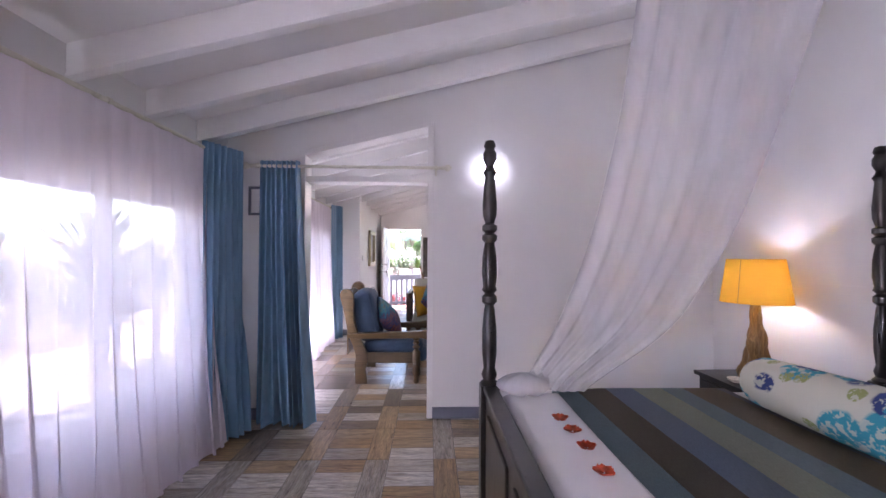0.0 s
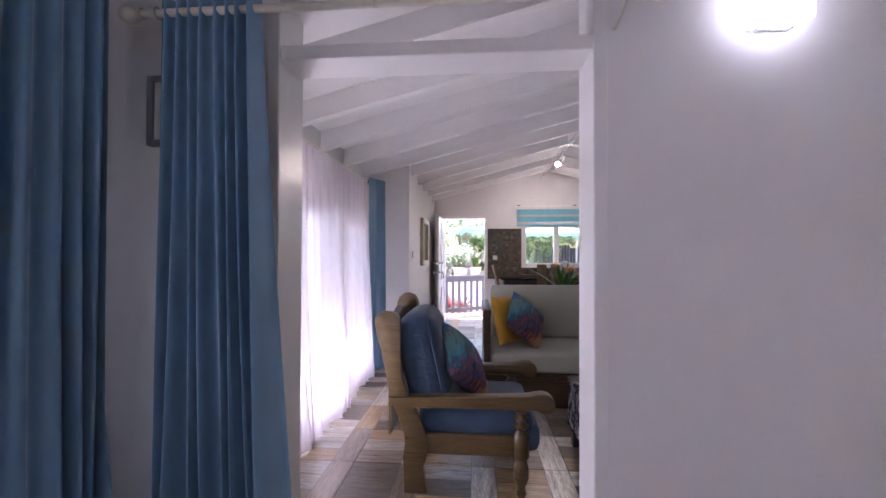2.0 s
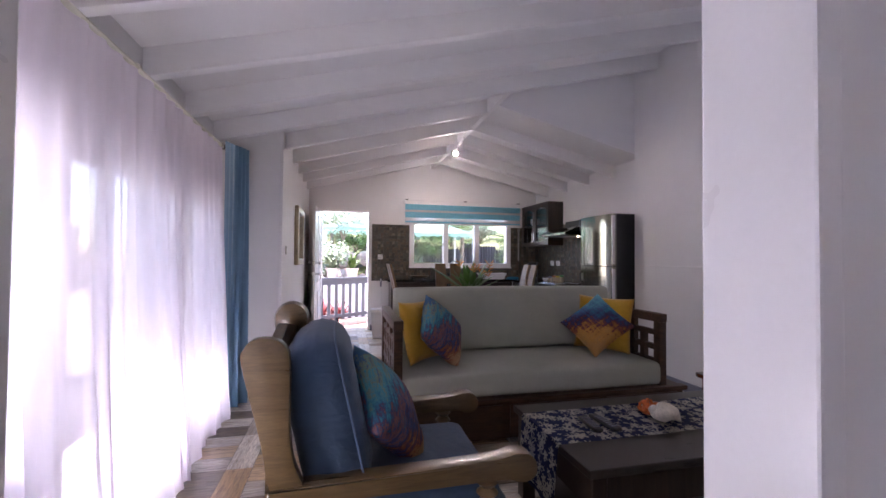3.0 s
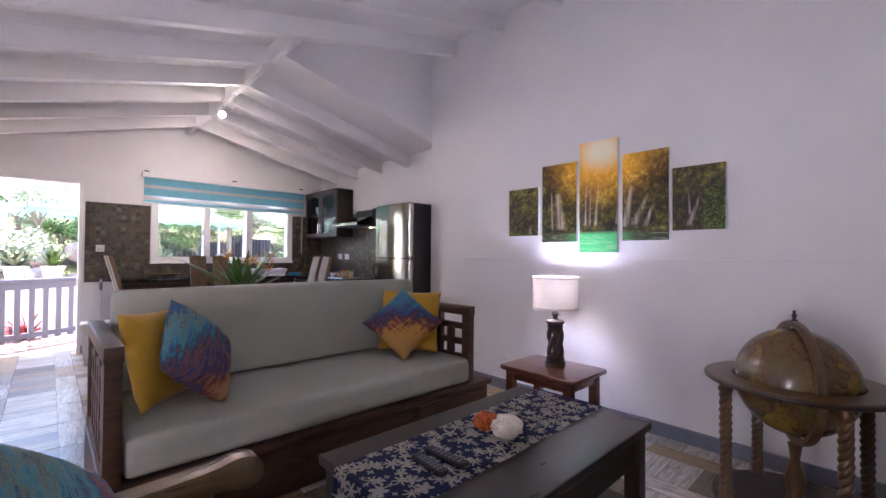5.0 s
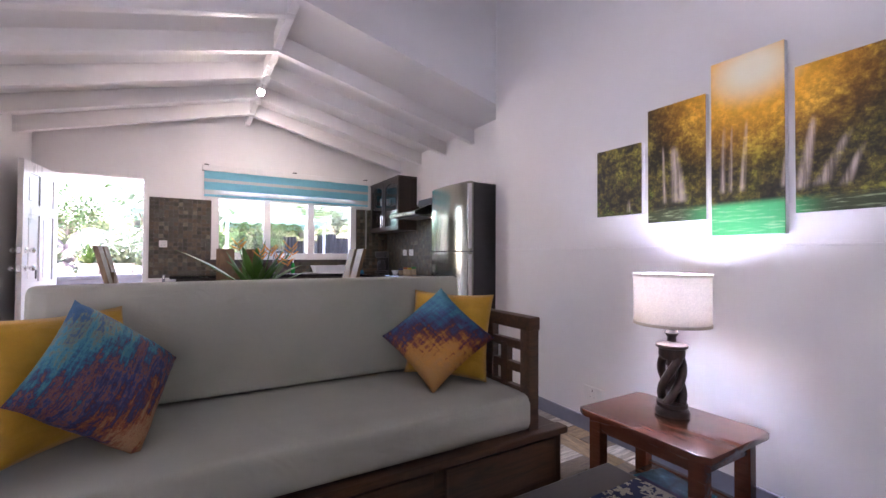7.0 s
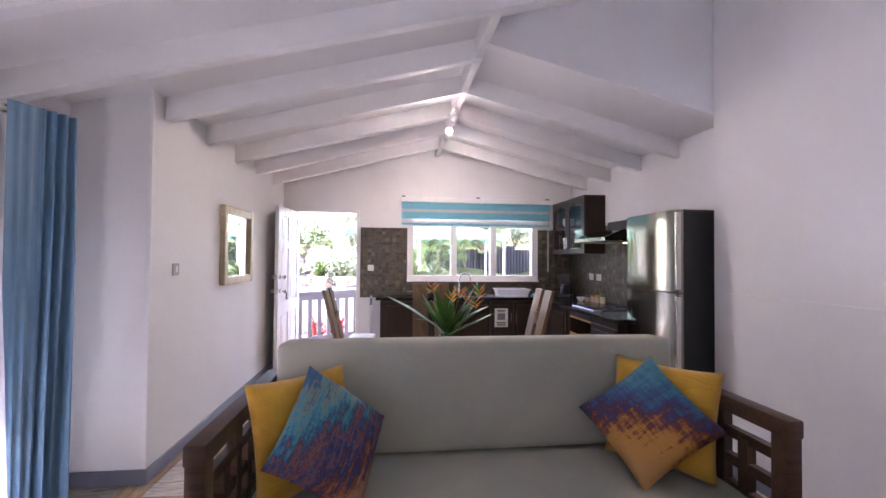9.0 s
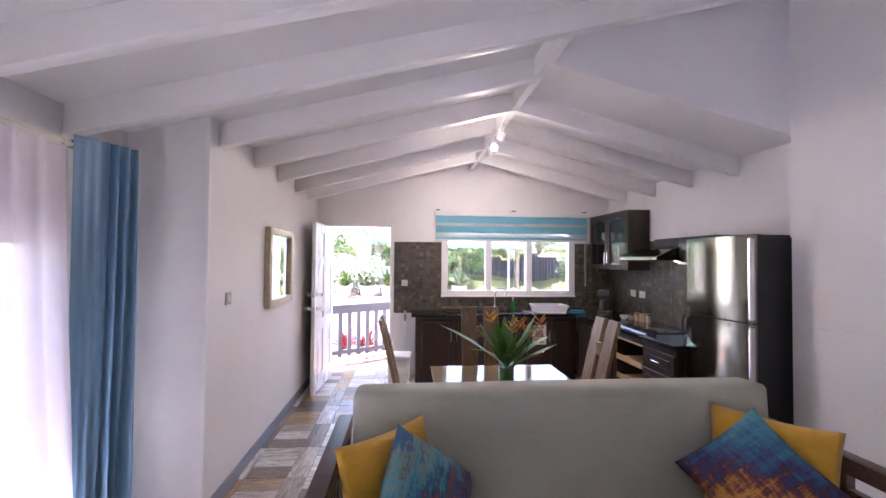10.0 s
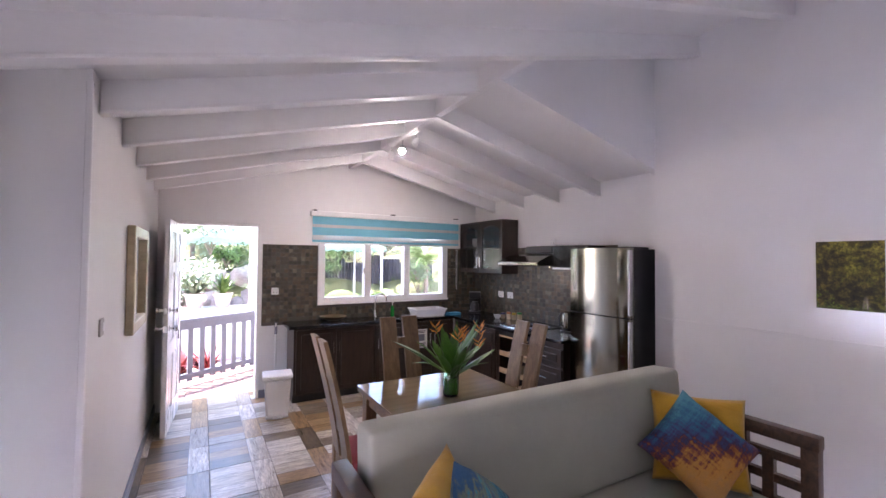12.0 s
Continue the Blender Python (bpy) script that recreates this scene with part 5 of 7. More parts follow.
part("base_shelf", g, M_LAMPWOOD, gl, smooth=40)
part("pedestal", lathe([(0, 0.08), (0.05, 0.08), (0.03, 0.12), (0.045, 0.2), (0.02, 0.3), (0.03, 0.37), (0, 0.385)], 20), M_GLOBEWOOD, gl, smooth=60)
gl.scale = (0.94, 0.94, 0.975)

# five canvases of one landscape
for y0, y1, z0, z1 in ((6.99, 7.30, 1.40, 1.815), (6.635, 6.95, 1.34, 1.98), (6.305, 6.61, 1.255, 2.11), (5.955, 6.27, 1.34, 1.97), (5.63, 5.935, 1.40, 1.82)):
    cv = thing("canvas_picture", "stretched canvas print of a sunlit forest waterfall, one of five", "picture", "waterfall canvases")
    part("stretcher_frame", box(2.722, XR - 0.002, y0, y1, z0, z1, 0.002), M_TRIM, cv)
    part("print", box(2.716, 2.7225, y0 + 0.001, y1 - 0.001, z0 + 0.001, z1 - 0.001, 0.001), M_CANVAS, cv)


M_PLATE = plain("aged switch plastic", (0.42, 0.40, 0.37), 0.4, vary=0.05)


def wall_plate(name, label, m, rockers, w=0.085, h=0.085, mat=None):
    """A plastic switch or socket plate whose face looks along its own +y."""
    p = thing(name, label, "socket" if "socket" in name else "switch", at=m)
    part("plate", box(-w / 2, w / 2, 0, 0.009, -h / 2, h / 2, 0.003, 2), mat or M_WHITEPL, p)
    for k in range(rockers):
        x = (k - (rockers - 1) / 2) * 0.035
        part("rocker", box(x - 0.012, x + 0.012, 0.008, 0.014, -0.02, 0.022, 0.002), M_WHITEPL, p)
    if "socket" in name:
        for x, z in ((-0.015, -0.018), (0.015, -0.018), (0, 0.018)):
            part("hole", box(x - 0.004, x + 0.004, 0.0085, 0.0098, z - 0.005, z + 0.005), M_BLACK, p)
    return p


wall_plate("wall_socket", "white double socket low on the white wall", pose(XR, 7.36, 0.255, 0, 0, 90), 2, 0.145, 0.085)
wall_plate("light_switch", "grey-white rocker light switch on the hall wall", pose(XH, 8.81, 1.335, 0, 0, -90), 1, mat=M_PLATE)
wall_plate("wall_socket", "white socket plate on the slate mosaic by the door", pose(0.147, YE - 0.014, 1.28, 0, 0, 180), 1, 0.085, 0.085)

# mirror on the hall wall
mir = thing("wall_mirror", "rectangular mirror in a stepped champagne-gold frame", "mirror")
M_GOLD = plain("champagne gilt frame", (0.50, 0.42, 0.28), 0.38, 0.55, vary=0.15, scale=12, grain=80, bumps=0.2)
M_MIRROR = plain("mirror silver", (0.9, 0.9, 0.9), 0.1, 1.0, vary=0.0, bumps=0)
M_MIRROR.node_tree.nodes["Principled BSDF"].inputs["Roughness"].default_value = 0.02
for lk in list(M_MIRROR.node_tree.nodes["Principled BSDF"].inputs["Roughness"].links):
    M_MIRROR.node_tree.links.remove(lk)
my0, my1, mz0, mz1 = 9.55, 10.30, 1.17, 1.89
for a in ((my0, my0 + 0.075, mz0, mz1), (my1 - 0.075, my1, mz0, mz1), (my0 + 0.075, my1 - 0.075, mz0, mz0 + 0.075), (my0 + 0.075, my1 - 0.075, mz1 - 0.075, mz1)):
    g = box(XH + 0.001, XH + 0.05, a[0], a[1], a[2], a[3], 0.012, 3)
    part("frame_bar", g, M_GOLD, mir, smooth=40)
part("mirror_glass", box(XH + 0.004, XH + 0.02, my0 + 0.07, my1 - 0.07, mz0 + 0.07, mz1 - 0.07), M_MIRROR, mir)
# ---- windows, curtains and rods ----
def casement(name, axis, at, a0, a1, z0, z1, cols, rows, depth=0.07, bar=0.055):
    """A framed window in a wall: axis y runs along the left wall, axis x along the end wall."""
    w = tagged(new(name), kind="structure")

    def bx(p0, p1, q0, q1, z0_, z1_, bev=0.004):
        return box(q0, q1, p0, p1, z0_, z1_, bev) if axis == "y" else box(p0, p1, q0, q1, z0_, z1_, bev)
    d0, d1 = at, at + depth
    part("window_frame", bx(a0, a1, d0, d1, z0, z0 + bar), M_PVC, w)
    part("window_frame", bx(a0, a1, d0, d1, z1 - bar, z1), M_PVC, w)
    part("window_frame", bx(a0, a0 + bar, d0, d1, z0 + bar, z1 - bar), M_PVC, w)
    part("window_frame", bx(a1 - bar, a1, d0, d1, z0 + bar, z1 - bar), M_PVC, w)
    xs = [a0 + bar + (a1 - a0 - 2 * bar) * k / cols for k in range(cols + 1)]
    zs = [z0 + bar] + [z for z in rows] + [z1 - bar]
    for x in xs[1:-1]:
        part("mullion", bx(x - bar * 0.5, x + bar * 0.5, d0 + 0.004, d1 - 0.004, z0 + bar, z1 - bar), M_PVC, w)
    for z in zs[1:-1]:
        for p, q in zip(xs, xs[1:]):
            part("transom", bx(p + bar * 0.5, q - bar * 0.5, d0 + 0.006, d1 - 0.006, z - 0.03, z + 0.03), M_PVC, w)
    for p, q in zip(xs, xs[1:]):
        for zz, zt in zip(zs, zs[1:]):
            g = part("pane", bx(p + 0.01, q - 0.01, (d0 + d1) / 2 - 0.003, (d0 + d1) / 2 + 0.003, zz, zt, 0), M_GLASS, w)
            g.visible_shadow = False
    return w


# the first casement fills the added, unseen rear opening
for k, (a0, a1, z0, z1) in enumerate(LEFT_WINDOWS):
    casement("window_%d" % (k + 1), "y", XL - 0.10, a0, a1, z0, z1, 2, [] if k < 3 else [0.50])


def hang(x0, y0, x1, y1, zt, zb, folds, amp, seed, flare=0.0, flat=0.0, nu=120, nv=22, lift=0.0, spread=0.0):
    """A pleated curtain between two points, with deeper, looser folds at the hem. flare: metres by which the hem swings out to the right of its run."""
    dx, dy = x1 - x0, y1 - y0
    ln = math.hypot(dx, dy)
    nx, ny = dy / ln, -dx / ln

    def fn(u, v):
        drift = noise.noise(Vector((u * folds * 0.45, v * 0.55, seed)))
        ph = 2 * math.pi * (folds * u + 0.75 * drift * (0.35 + v)) + seed
        s = math.sin(ph)
        deep = 0.55 + 0.9 * abs(noise.noise(Vector((u * folds * 0.33, v * 0.6, seed + 2))) + 0.25)
        shaped = math.copysign(abs(s) ** 0.75, s) * deep + 0.55 * v * math.sin(0.5 * ph + 2 * drift)
        fade = 1.0 if u > flat else u / max(flat, 1e-6) * 0.35
        swing = noise.noise(Vector((u * 6.0, v * 1.4, seed + 9)))
        off = amp * shaped * (0.5 + 0.75 * v) * fade + flare * v ** 1.6 * (0.7 + 0.5 * noise.noise(Vector((u * 4, 1, seed)))) + 0.02 * v * swing
        along = u * (1 + spread * v ** 1.3) + 0.006 * math.cos(ph) * (0.4 + v)
        z = zt + (zb - zt) * v + lift * (0.5 + 0.5 * noise.noise(Vector((u * 5, 0, seed + 4)))) * v
        return (x0 + dx * along + nx * off, y0 + dy * along + ny * off, z)
    return fn


def curtain(label, fn, mat, nu=160, nv=22, group="", eyelets=()):
    c = thing("curtain", label, "curtain", group)
    part("cloth", grid(fn, nu, nv), mat, c, smooth=180)
    for p, ax in eyelets:
        m = pose(*p, 90, 0, 0) if ax == "y" else pose(*p, 0, 90, 0)
        part("eyelet", lathe([(0.018, -0.003), (0.027, -0.003), (0.027, 0.003), (0.018, 0.003), (0.018, -0.003)], 20, m), M_CHROME, c, smooth=40)
    return c


# bedroom side
curtain("white sheer voile curtain pooling on the bedroom floor", hang(-1.44, -0.8, -1.44, 4.26, 2.122, 0.012, 33, 0.015, 3.1, flare=0.21, lift=0.0), M_SHEER, 500, 20, "sheer curtains")
curtain("blue satin eyelet curtain drawn to the bedroom corner", hang(-1.31, 4.50, -1.44, 4.16, 2.185, 0.02, 7, 0.046, 1.7, flare=-0.08, spread=0.35), M_CURTAIN, 130, 20, "blue curtains", [((-1.44, 4.24, 2.135), "y")])
curtain("blue satin curtain gathered beside the doorway", hang(-1.215, 4.59, -0.90, 4.59, 2.14, 0.02, 8, 0.05, 4.4, flare=0.03, spread=0.50), M_CURTAIN, 130, 20, "blue curtains")
# living side
curtain("white sheer voile curtain along the living room glazing", hang(-1.44, 5.02, -1.44, 7.90, 2.142, 0.012, 20, 0.017, 6.3, flare=0.13), M_SHEER, 330, 20, "sheer curtains")
curtain("blue satin eyelet curtain drawn to the living room corner", hang(-1.42, 7.93, -1.31, 8.22, 2.20, 0.015, 6, 0.03, 2.2, flat=0.48), M_CURTAIN, 110, 20, "blue curtains", [((-1.44, 7.95, 2.155), "y")])


def rod(label, p, q, finial=False, brackets=()):
    r = thing("curtain_rod", label, "curtain rod")
    part("pole", tube([p, q], 0.013, 12), M_ROD, r, smooth=60)
    d = (Vector(q) - Vector(p)).normalized()
    turn = d.to_track_quat("Z", "Y").to_matrix().to_4x4()
    for end, sgn in ((p, -1), (q, 1)):
        prof = [(0, 0), (0.018, 0), (0.018, 0.012), (0.012, 0.016), (0.026, 0.03), (0.03, 0.045), (0.026, 0.06), (0.014, 0.07), (0.01, 0.078), (0, 0.08)] if finial else [(0, 0), (0.017, 0), (0.017, 0.015), (0, 0.017)]
        m = Matrix.Translation(end) @ turn @ (pose(0, 0, 0) if sgn > 0 else pose(0, 0, 0, 180))
        part("finial", lathe(prof, 16, m), M_ROD, r, smooth=40)
    for b, wall in brackets:
        part("bracket", tube([b, wall], 0.007, 8), M_ROD, r)
        part("bracket_ring", lathe([(0.013, -0.012), (0.02, -0.012), (0.02, 0.012), (0.013, 0.012)], 14, Matrix.Translation(b) @ turn), M_ROD, r)
    return r


rod("cream curtain pole along the bedroom window wall", (-1.445, -0.85, 2.135), (-1.445, 4.27, 2.135), False, [((-1.445, 3.29, 2.135), (XL, 3.29, 2.135)), ((-1.445, 1.5, 2.135), (XL, 1.5, 2.135))])
rod("cream curtain pole with fluted ball finials over the doorway", (-1.28, 4.59, 2.096), (0.265, 4.59, 2.096), True, [((-1.24, 4.59, 2.096), (-1.24, YP0, 2.096)), ((0.215, 4.59, 2.096), (0.215, YP0, 2.06))])
rod("cream curtain pole along the living room glazing", (-1.445, 5.0, 2.155), (-1.445, 8.10, 2.155), False, [((-1.445, 6.5, 2.155), (XL, 6.5, 2.155)), ((-1.445, 7.9, 2.155), (XL, 7.9, 2.155))])

fr = thing("wall_picture", "small square picture in a thin dark bracketed frame", "picture")
part("picture_panel", box(-1.34, -1.12, YP0 - 0.016, YP0 - 0.002, 1.715, 1.935), M_WALL, fr)
for a in ((-1.35, -1.33, 1.705, 1.945), (-1.13, -1.11, 1.705, 1.945)):
    part("frame_bar", box(a[0], a[1], YP0 - 0.03, YP0 - 0.001, a[2], a[3], 0.003), M_SKIRT, fr)
for z in (1.705, 1.925):
    part("frame_bar", box(-1.33, -1.13, YP0 - 0.03, YP0 - 0.001, z, z + 0.02, 0.003), M_SKIRT, fr)
# ---- bedroom ----
M_SHEET = plain("white bed linen", (0.80, 0.79, 0.80), 0.85, vary=0.03, scale=3, grain=300, bumps=0.15)
M_PETAL = plain("red orange flower petal", (0.75, 0.13, 0.05), 0.5, vary=0.3, scale=30, bumps=0.2)


def striped_runner():
    m, t, n, l, b = nodes_of("striped bed runner cloth")
    c = n.new("ShaderNodeTexCoord")
    s = n.new("ShaderNodeSeparateXYZ")
    l.new(c.outputs["Object"], s.inputs[0])
    f = n.new("ShaderNodeMapRange")
    f.inputs["From Min"].default_value, f.inputs["From Max"].default_value = 0.76, 1.58
    l.new(s.outputs["X"], f.inputs["Value"])
    r = ramp(n, [(0.0, (0.17, 0.245, 0.27)), (0.12, (0.125, 0.105, 0.075)), (0.29, (0.19, 0.25, 0.33)), (0.45, (0.36, 0.39, 0.30)), (0.62, (0.23, 0.31, 0.34)), (0.75, (0.23, 0.185, 0.125)), (0.95, (0.21, 0.20, 0.22))], "CONSTANT")
    l.new(f.outputs["Result"], r.inputs["Fac"])
    g = noise_tex(n, l, coords(n, l, (1, 0.2, 1)), 420, 3)
    k = ramp(n, [(0.3, (0.8, 0.8, 0.8)), (0.7, (1.08, 1.08, 1.08))])
    l.new(g, k.inputs["Fac"])
    l.new(mixc(n, l, 1.0, r.outputs["Color"], k.outputs["Color"], "MULTIPLY"), b.inputs["Base Color"])
    b.inputs["Roughness"].default_value = 0.7
    bump(n, l, b, g, 0.2, 0.002)
    return m


def leafy_cloth():
    """Pale linen with scattered teal flowers, navy leaves and olive dabs."""
    m, t, n, l, b = nodes_of("botanical bolster cloth")
    v = coords(n, l, (1, 1, 1), kind="Object")
    warp = n.new("ShaderNodeTexNoise")
    warp.inputs["Scale"].default_value = 9
    l.new(v, warp.inputs["Vector"])
    vv = n.new("ShaderNodeVectorMath")
    vv.operation = "MULTIPLY_ADD"
    vv.inputs[1].default_value = (0.05, 0.05, 0.05)
    l.new(warp.outputs["Color"], vv.inputs[0]), l.new(v, vv.inputs[2])
    col = (0.52, 0.52, 0.42)
    cur = None
    for sc, th, ink, sh in ((4.2, 0.42, (0.02, 0.27, 0.36), 0.0), (5.2, 0.34, (0.02, 0.04, 0.17), 2.3), (9.0, 0.26, (0.26, 0.30, 0.10), 5.1)):
        mp = n.new("ShaderNodeVectorMath")
        mp.operation = "ADD"
        mp.inputs[1].default_value = (sh, sh * 2, sh)
        l.new(vv.outputs[0], mp.inputs[0])
        vo = n.new("ShaderNodeTexVoronoi")
        vo.inputs["Scale"].default_value = sc
        l.new(mp.outputs[0], vo.inputs["Vector"])
        lt = ramp(n, [(th - 0.02, (1, 1, 1)), (th + 0.02, (0, 0, 0))])
        l.new(vo.outputs["Distance"], lt.inputs["Fac"])
        st = noise_tex(n, l, vv.outputs[0], sc * 9, 2)
        k = ramp(n, [(0.44, (0.25, 0.25, 0.25)), (0.5, (1, 1, 1))])
        l.new(st, k.inputs["Fac"])
        fac = mixc(n, l, 1.0, lt.outputs["Color"], k.outputs["Color"], "MULTIPLY")
        sepc = n.new("ShaderNodeSeparateColor")
        l.new(fac, sepc.inputs[0])
        cur = mixc(n, l, sepc.outputs[0], col if cur is None else cur, ink)
    l.new(cur, b.inputs["Base Color"])
    b.inputs["Roughness"].default_value = 0.8
    return m


BED = thing("four_poster_bed", "black-stained four-poster bed with turned posts", "bed")
post = [(0, 0), (0.04, 0), (0.04, 0.05), (0.045, 0.10), (0.045, 0.72), (0.03, 0.735), (0.038, 0.76), (0.028, 0.79), (0.036, 0.86), (0.036, 0.96), (0.026, 1.06), (0.022, 1.08), (0.037, 1.095), (0.037, 1.12), (0.022, 1.135), (0.037, 1.15), (0.03, 1.17), (0.038, 1.22), (0.036, 1.30), (0.024, 1.37), (0.037, 1.385), (0.037, 1.405), (0.022, 1.415), (0.037, 1.43), (0.037, 1.45), (0.022, 1.46), (0.034, 1.50), (0.036, 1.55), (0.024, 1.68), (0.034, 1.70), (0.024, 1.715), (0.018, 1.73), (0.033, 1.76), (0.033, 1.79), (0.022, 1.81), (0.03, 1.825), (0.022, 1.848), (0, 1.855)]
post = [(r, z * 1.046) for r, z in post]
BX0, BX1, BY0, BY1 = 0.46, 2.45, 1.30, 3.20
for x in (BX0, BX1):
    for y in (BY0, BY1):
        g = lathe(post, 20, pose(x, y, 0))
        boxed(g, x - 0.045, x + 0.045, y - 0.045, y + 0.045, 0.14, 0.745, 0.006)
        part("post", g, M_EBONY, BED, smooth=40)
part("footboard", box(BX0 - 0.022, BX0 + 0.022, BY0 + 0.04, BY1 - 0.04, 0.22, 0.73, 0.006), M_EBONY, BED)
part("footboard_cap", box(BX0 - 0.034, BX0 + 0.034, BY0 + 0.04, BY1 - 0.04, 0.72, 0.748, 0.008, 2), M_EBONY, BED)
for k in range(3):
    y0 = BY0 + 0.10 + k * 0.59
    part("raised_panel", box(BX0 - 0.034, BX0 - 0.02, y0, y0 + 0.48, 0.29, 0.65, 0.010, 2), M_EBONY, BED)
for y in (BY0, BY1):
    part("side_rail", box(BX0 + 0.04, BX1 - 0.04, y - 0.02, y + 0.02, 0.25, 0.45, 0.006), M_EBONY, BED)
part("headboard", box(BX1 - 0.02, BX1 + 0.02, BY0 + 0.04, BY1 - 0.04, 0.25, 1.15, 0.008), M_EBONY, BED)
g = slab(1.92, 1.84, 0.26, 0.06, puff=0.012)
bmesh.ops.transform(g, matrix=pose(1.46, 2.25, 0.468), verts=g.verts)
tagged(part("mattress", g, M_SHEET, smooth=60), "mattress in smooth white bed linen on the four-poster", "mattress")


def bed_cloth(u, v):
    y = 1.28 + 1.95 * v
    d = max(0, y - 3.15, 1.36 - y)
    z = 0.740 - 0.9 * d + 0.012 * (1 - (2 * u - 1) ** 2) * 0.3 + 0.003 * noise.noise(Vector((u * 6, v * 9, 2)))
    return (0.76 + 0.82 * u + 0.006 * math.sin(v * 7), y, z)


tagged(part("bed_runner", grid(bed_cloth, 24, 60, thick=0.004), striped_runner(), smooth=60), "bed runner striped in slate blue, brown and sage", "bed runner")
g = lathe([(0, -0.73), (0.05, -0.73), (0.085, -0.715), (0.102, -0.68), (0.112, -0.3), (0.112, 0.3), (0.102, 0.68), (0.085, 0.715), (0.05, 0.73), (0, 0.73)], 32)
bo = part("bolster", g, leafy_cloth(), smooth=60)
bo.matrix_world = pose(1.625, 2.22, 0.842, 90, 0, 3)
tagged(bo, "long pale bolster pillow printed with teal and navy leaves", "bolster")


def petal():
    g = bmesh.new()
    rnd = random.Random(3)
    for k in range(5):
        a = k * 1.256

        def fn(u, v, a=a):
            r = 0.006 + 0.026 * v
            w = (u - 0.5) * 2.0 * math.sin(math.pi * min(1, v * 0.8 + 0.15))
            return (r * math.cos(a + w), r * math.sin(a + w), 0.004 + 0.012 * v + 0.006 * (u - 0.5) ** 2 * 4)
        grid(fn, 4, 4, g, 0.0015)
    return g


pt = part("hibiscus_flower", petal(), M_PETAL, smooth=60)
tagged(pt, "red-orange hibiscus flower head laid on the white linen", "flower", "flowers on the bed")
pt.matrix_world = pose(0.67, 2.76, 0.735, 0, 0, 0)
for k, (x, y, r) in enumerate(((0.68, 2.65, 40), (0.682, 2.52, 75), (0.672, 2.36, 20))):
    copy_thing(pt, pose(x, y, 0.735, 0, 0, r))


def net_at(u, v):
    """Gathered at the foot post, spreading up to the canopy."""
    zs, lx, rx = (0.77, 0.99, 1.25, 1.51, 2.0, 2.55, 2.8), (0.58, 0.74, 0.85, 0.94, 1.06, 1.14, 1.17), (0.80, 1.24, 1.43, 1.57, 1.75, 1.92, 1.98)
    z = 0.77 + 2.0 * v
    left, right = (sum(float(np.interp(z + o, zs, xs)) for o in (-0.12, -0.06, 0, 0.06, 0.12)) / 5 for xs in (lx, rx))
    p = Vector((left * (1 - u) + right * u, 3.10 - 0.20 * u * v, z - 0.05 * u * (1 - v) ** 4))
    amp = 0.009 + 0.014 * v
    p.y += amp * math.sin(u * 44 + 2.2 * noise.noise(Vector((u * 3, v * 2, 1)))) * (0.7 + 0.3 * math.sin(u * 13))
    return p


net = thing("bed_net", "white gauze mosquito net tied back to the foot post", "mosquito net")
part("drape", grid(net_at, 150, 40), M_NET, net, smooth=180)


def knot(u, v):
    a, e = 2 * math.pi * u, math.pi * (v - 0.5)
    r = 1 + 0.25 * noise.noise(Vector((math.cos(a) * 2, math.sin(a) * 2, v * 3)))
    return (0.615 + 0.125 * r * math.cos(e) * math.cos(a), 3.10 + 0.075 * r * math.cos(e) * math.sin(a), 0.775 + 0.05 * r * math.sin(e))


part("gathered_knot", grid(knot, 28, 14), M_NET, net, smooth=180)

ns = thing("nightstand", "black-stained bedside cabinet beside the bed", "nightstand")
part("top", box(2.15, 2.615, 3.72, 4.25, 0.50, 0.53, 0.005, 2), M_EBONY, ns)
part("body", box(2.18, 2.61, 3.75, 4.23, 0.08, 0.501, 0.004), M_EBONY, ns)
part("drawer_front", box(2.167, 2.182, 3.79, 4.19, 0.33, 0.48, 0.005), M_EBONY, ns)
for x in (2.19, 2.55):
    for y in (3.76, 4.17):
        part("foot", box(x, x + 0.05, y, y + 0.05, 0, 0.081, 0.004), M_EBONY, ns)
dish = part("trinket_dish", lathe([(0, 0), (0.03, 0), (0.05, 0.012), (0.055, 0.026), (0.05, 0.026), (0.03, 0.008), (0, 0.006)], 20, pose(2.24, 3.93, 0.53)), M_SHELL, smooth=50)
tagged(dish, "small pale shell-like dish on the bedside cabinet", "dish")

M_DRIFT = wood("golden driftwood", (0.42, 0.26, 0.09), (0.16, 0.09, 0.03), 0.45, "z", ring=16)
M_ORANGE = shade_cloth("amber fabric shade", (0.88, 0.50, 0.07), (1.0, 0.8, 0.5), 600, 0.14)
bl = thing("bedside_lamp", "bedside lamp with driftwood base and lit amber fabric shade", "lamp", at=pose(2.385, 3.94, 0.53))


def drift(u, v):
    a = 2 * math.pi * u
    r = (0.095 - 0.07 * v ** 0.6) * (1 + 0.55 * noise.noise(Vector((math.cos(a) * 1.6, math.sin(a) * 1.6, v * 5)))) + 0.02 * math.sin(a * 3 + v * 8) * (1 - v)
    return (r * math.cos(a), r * math.sin(a), 0.535 * v)


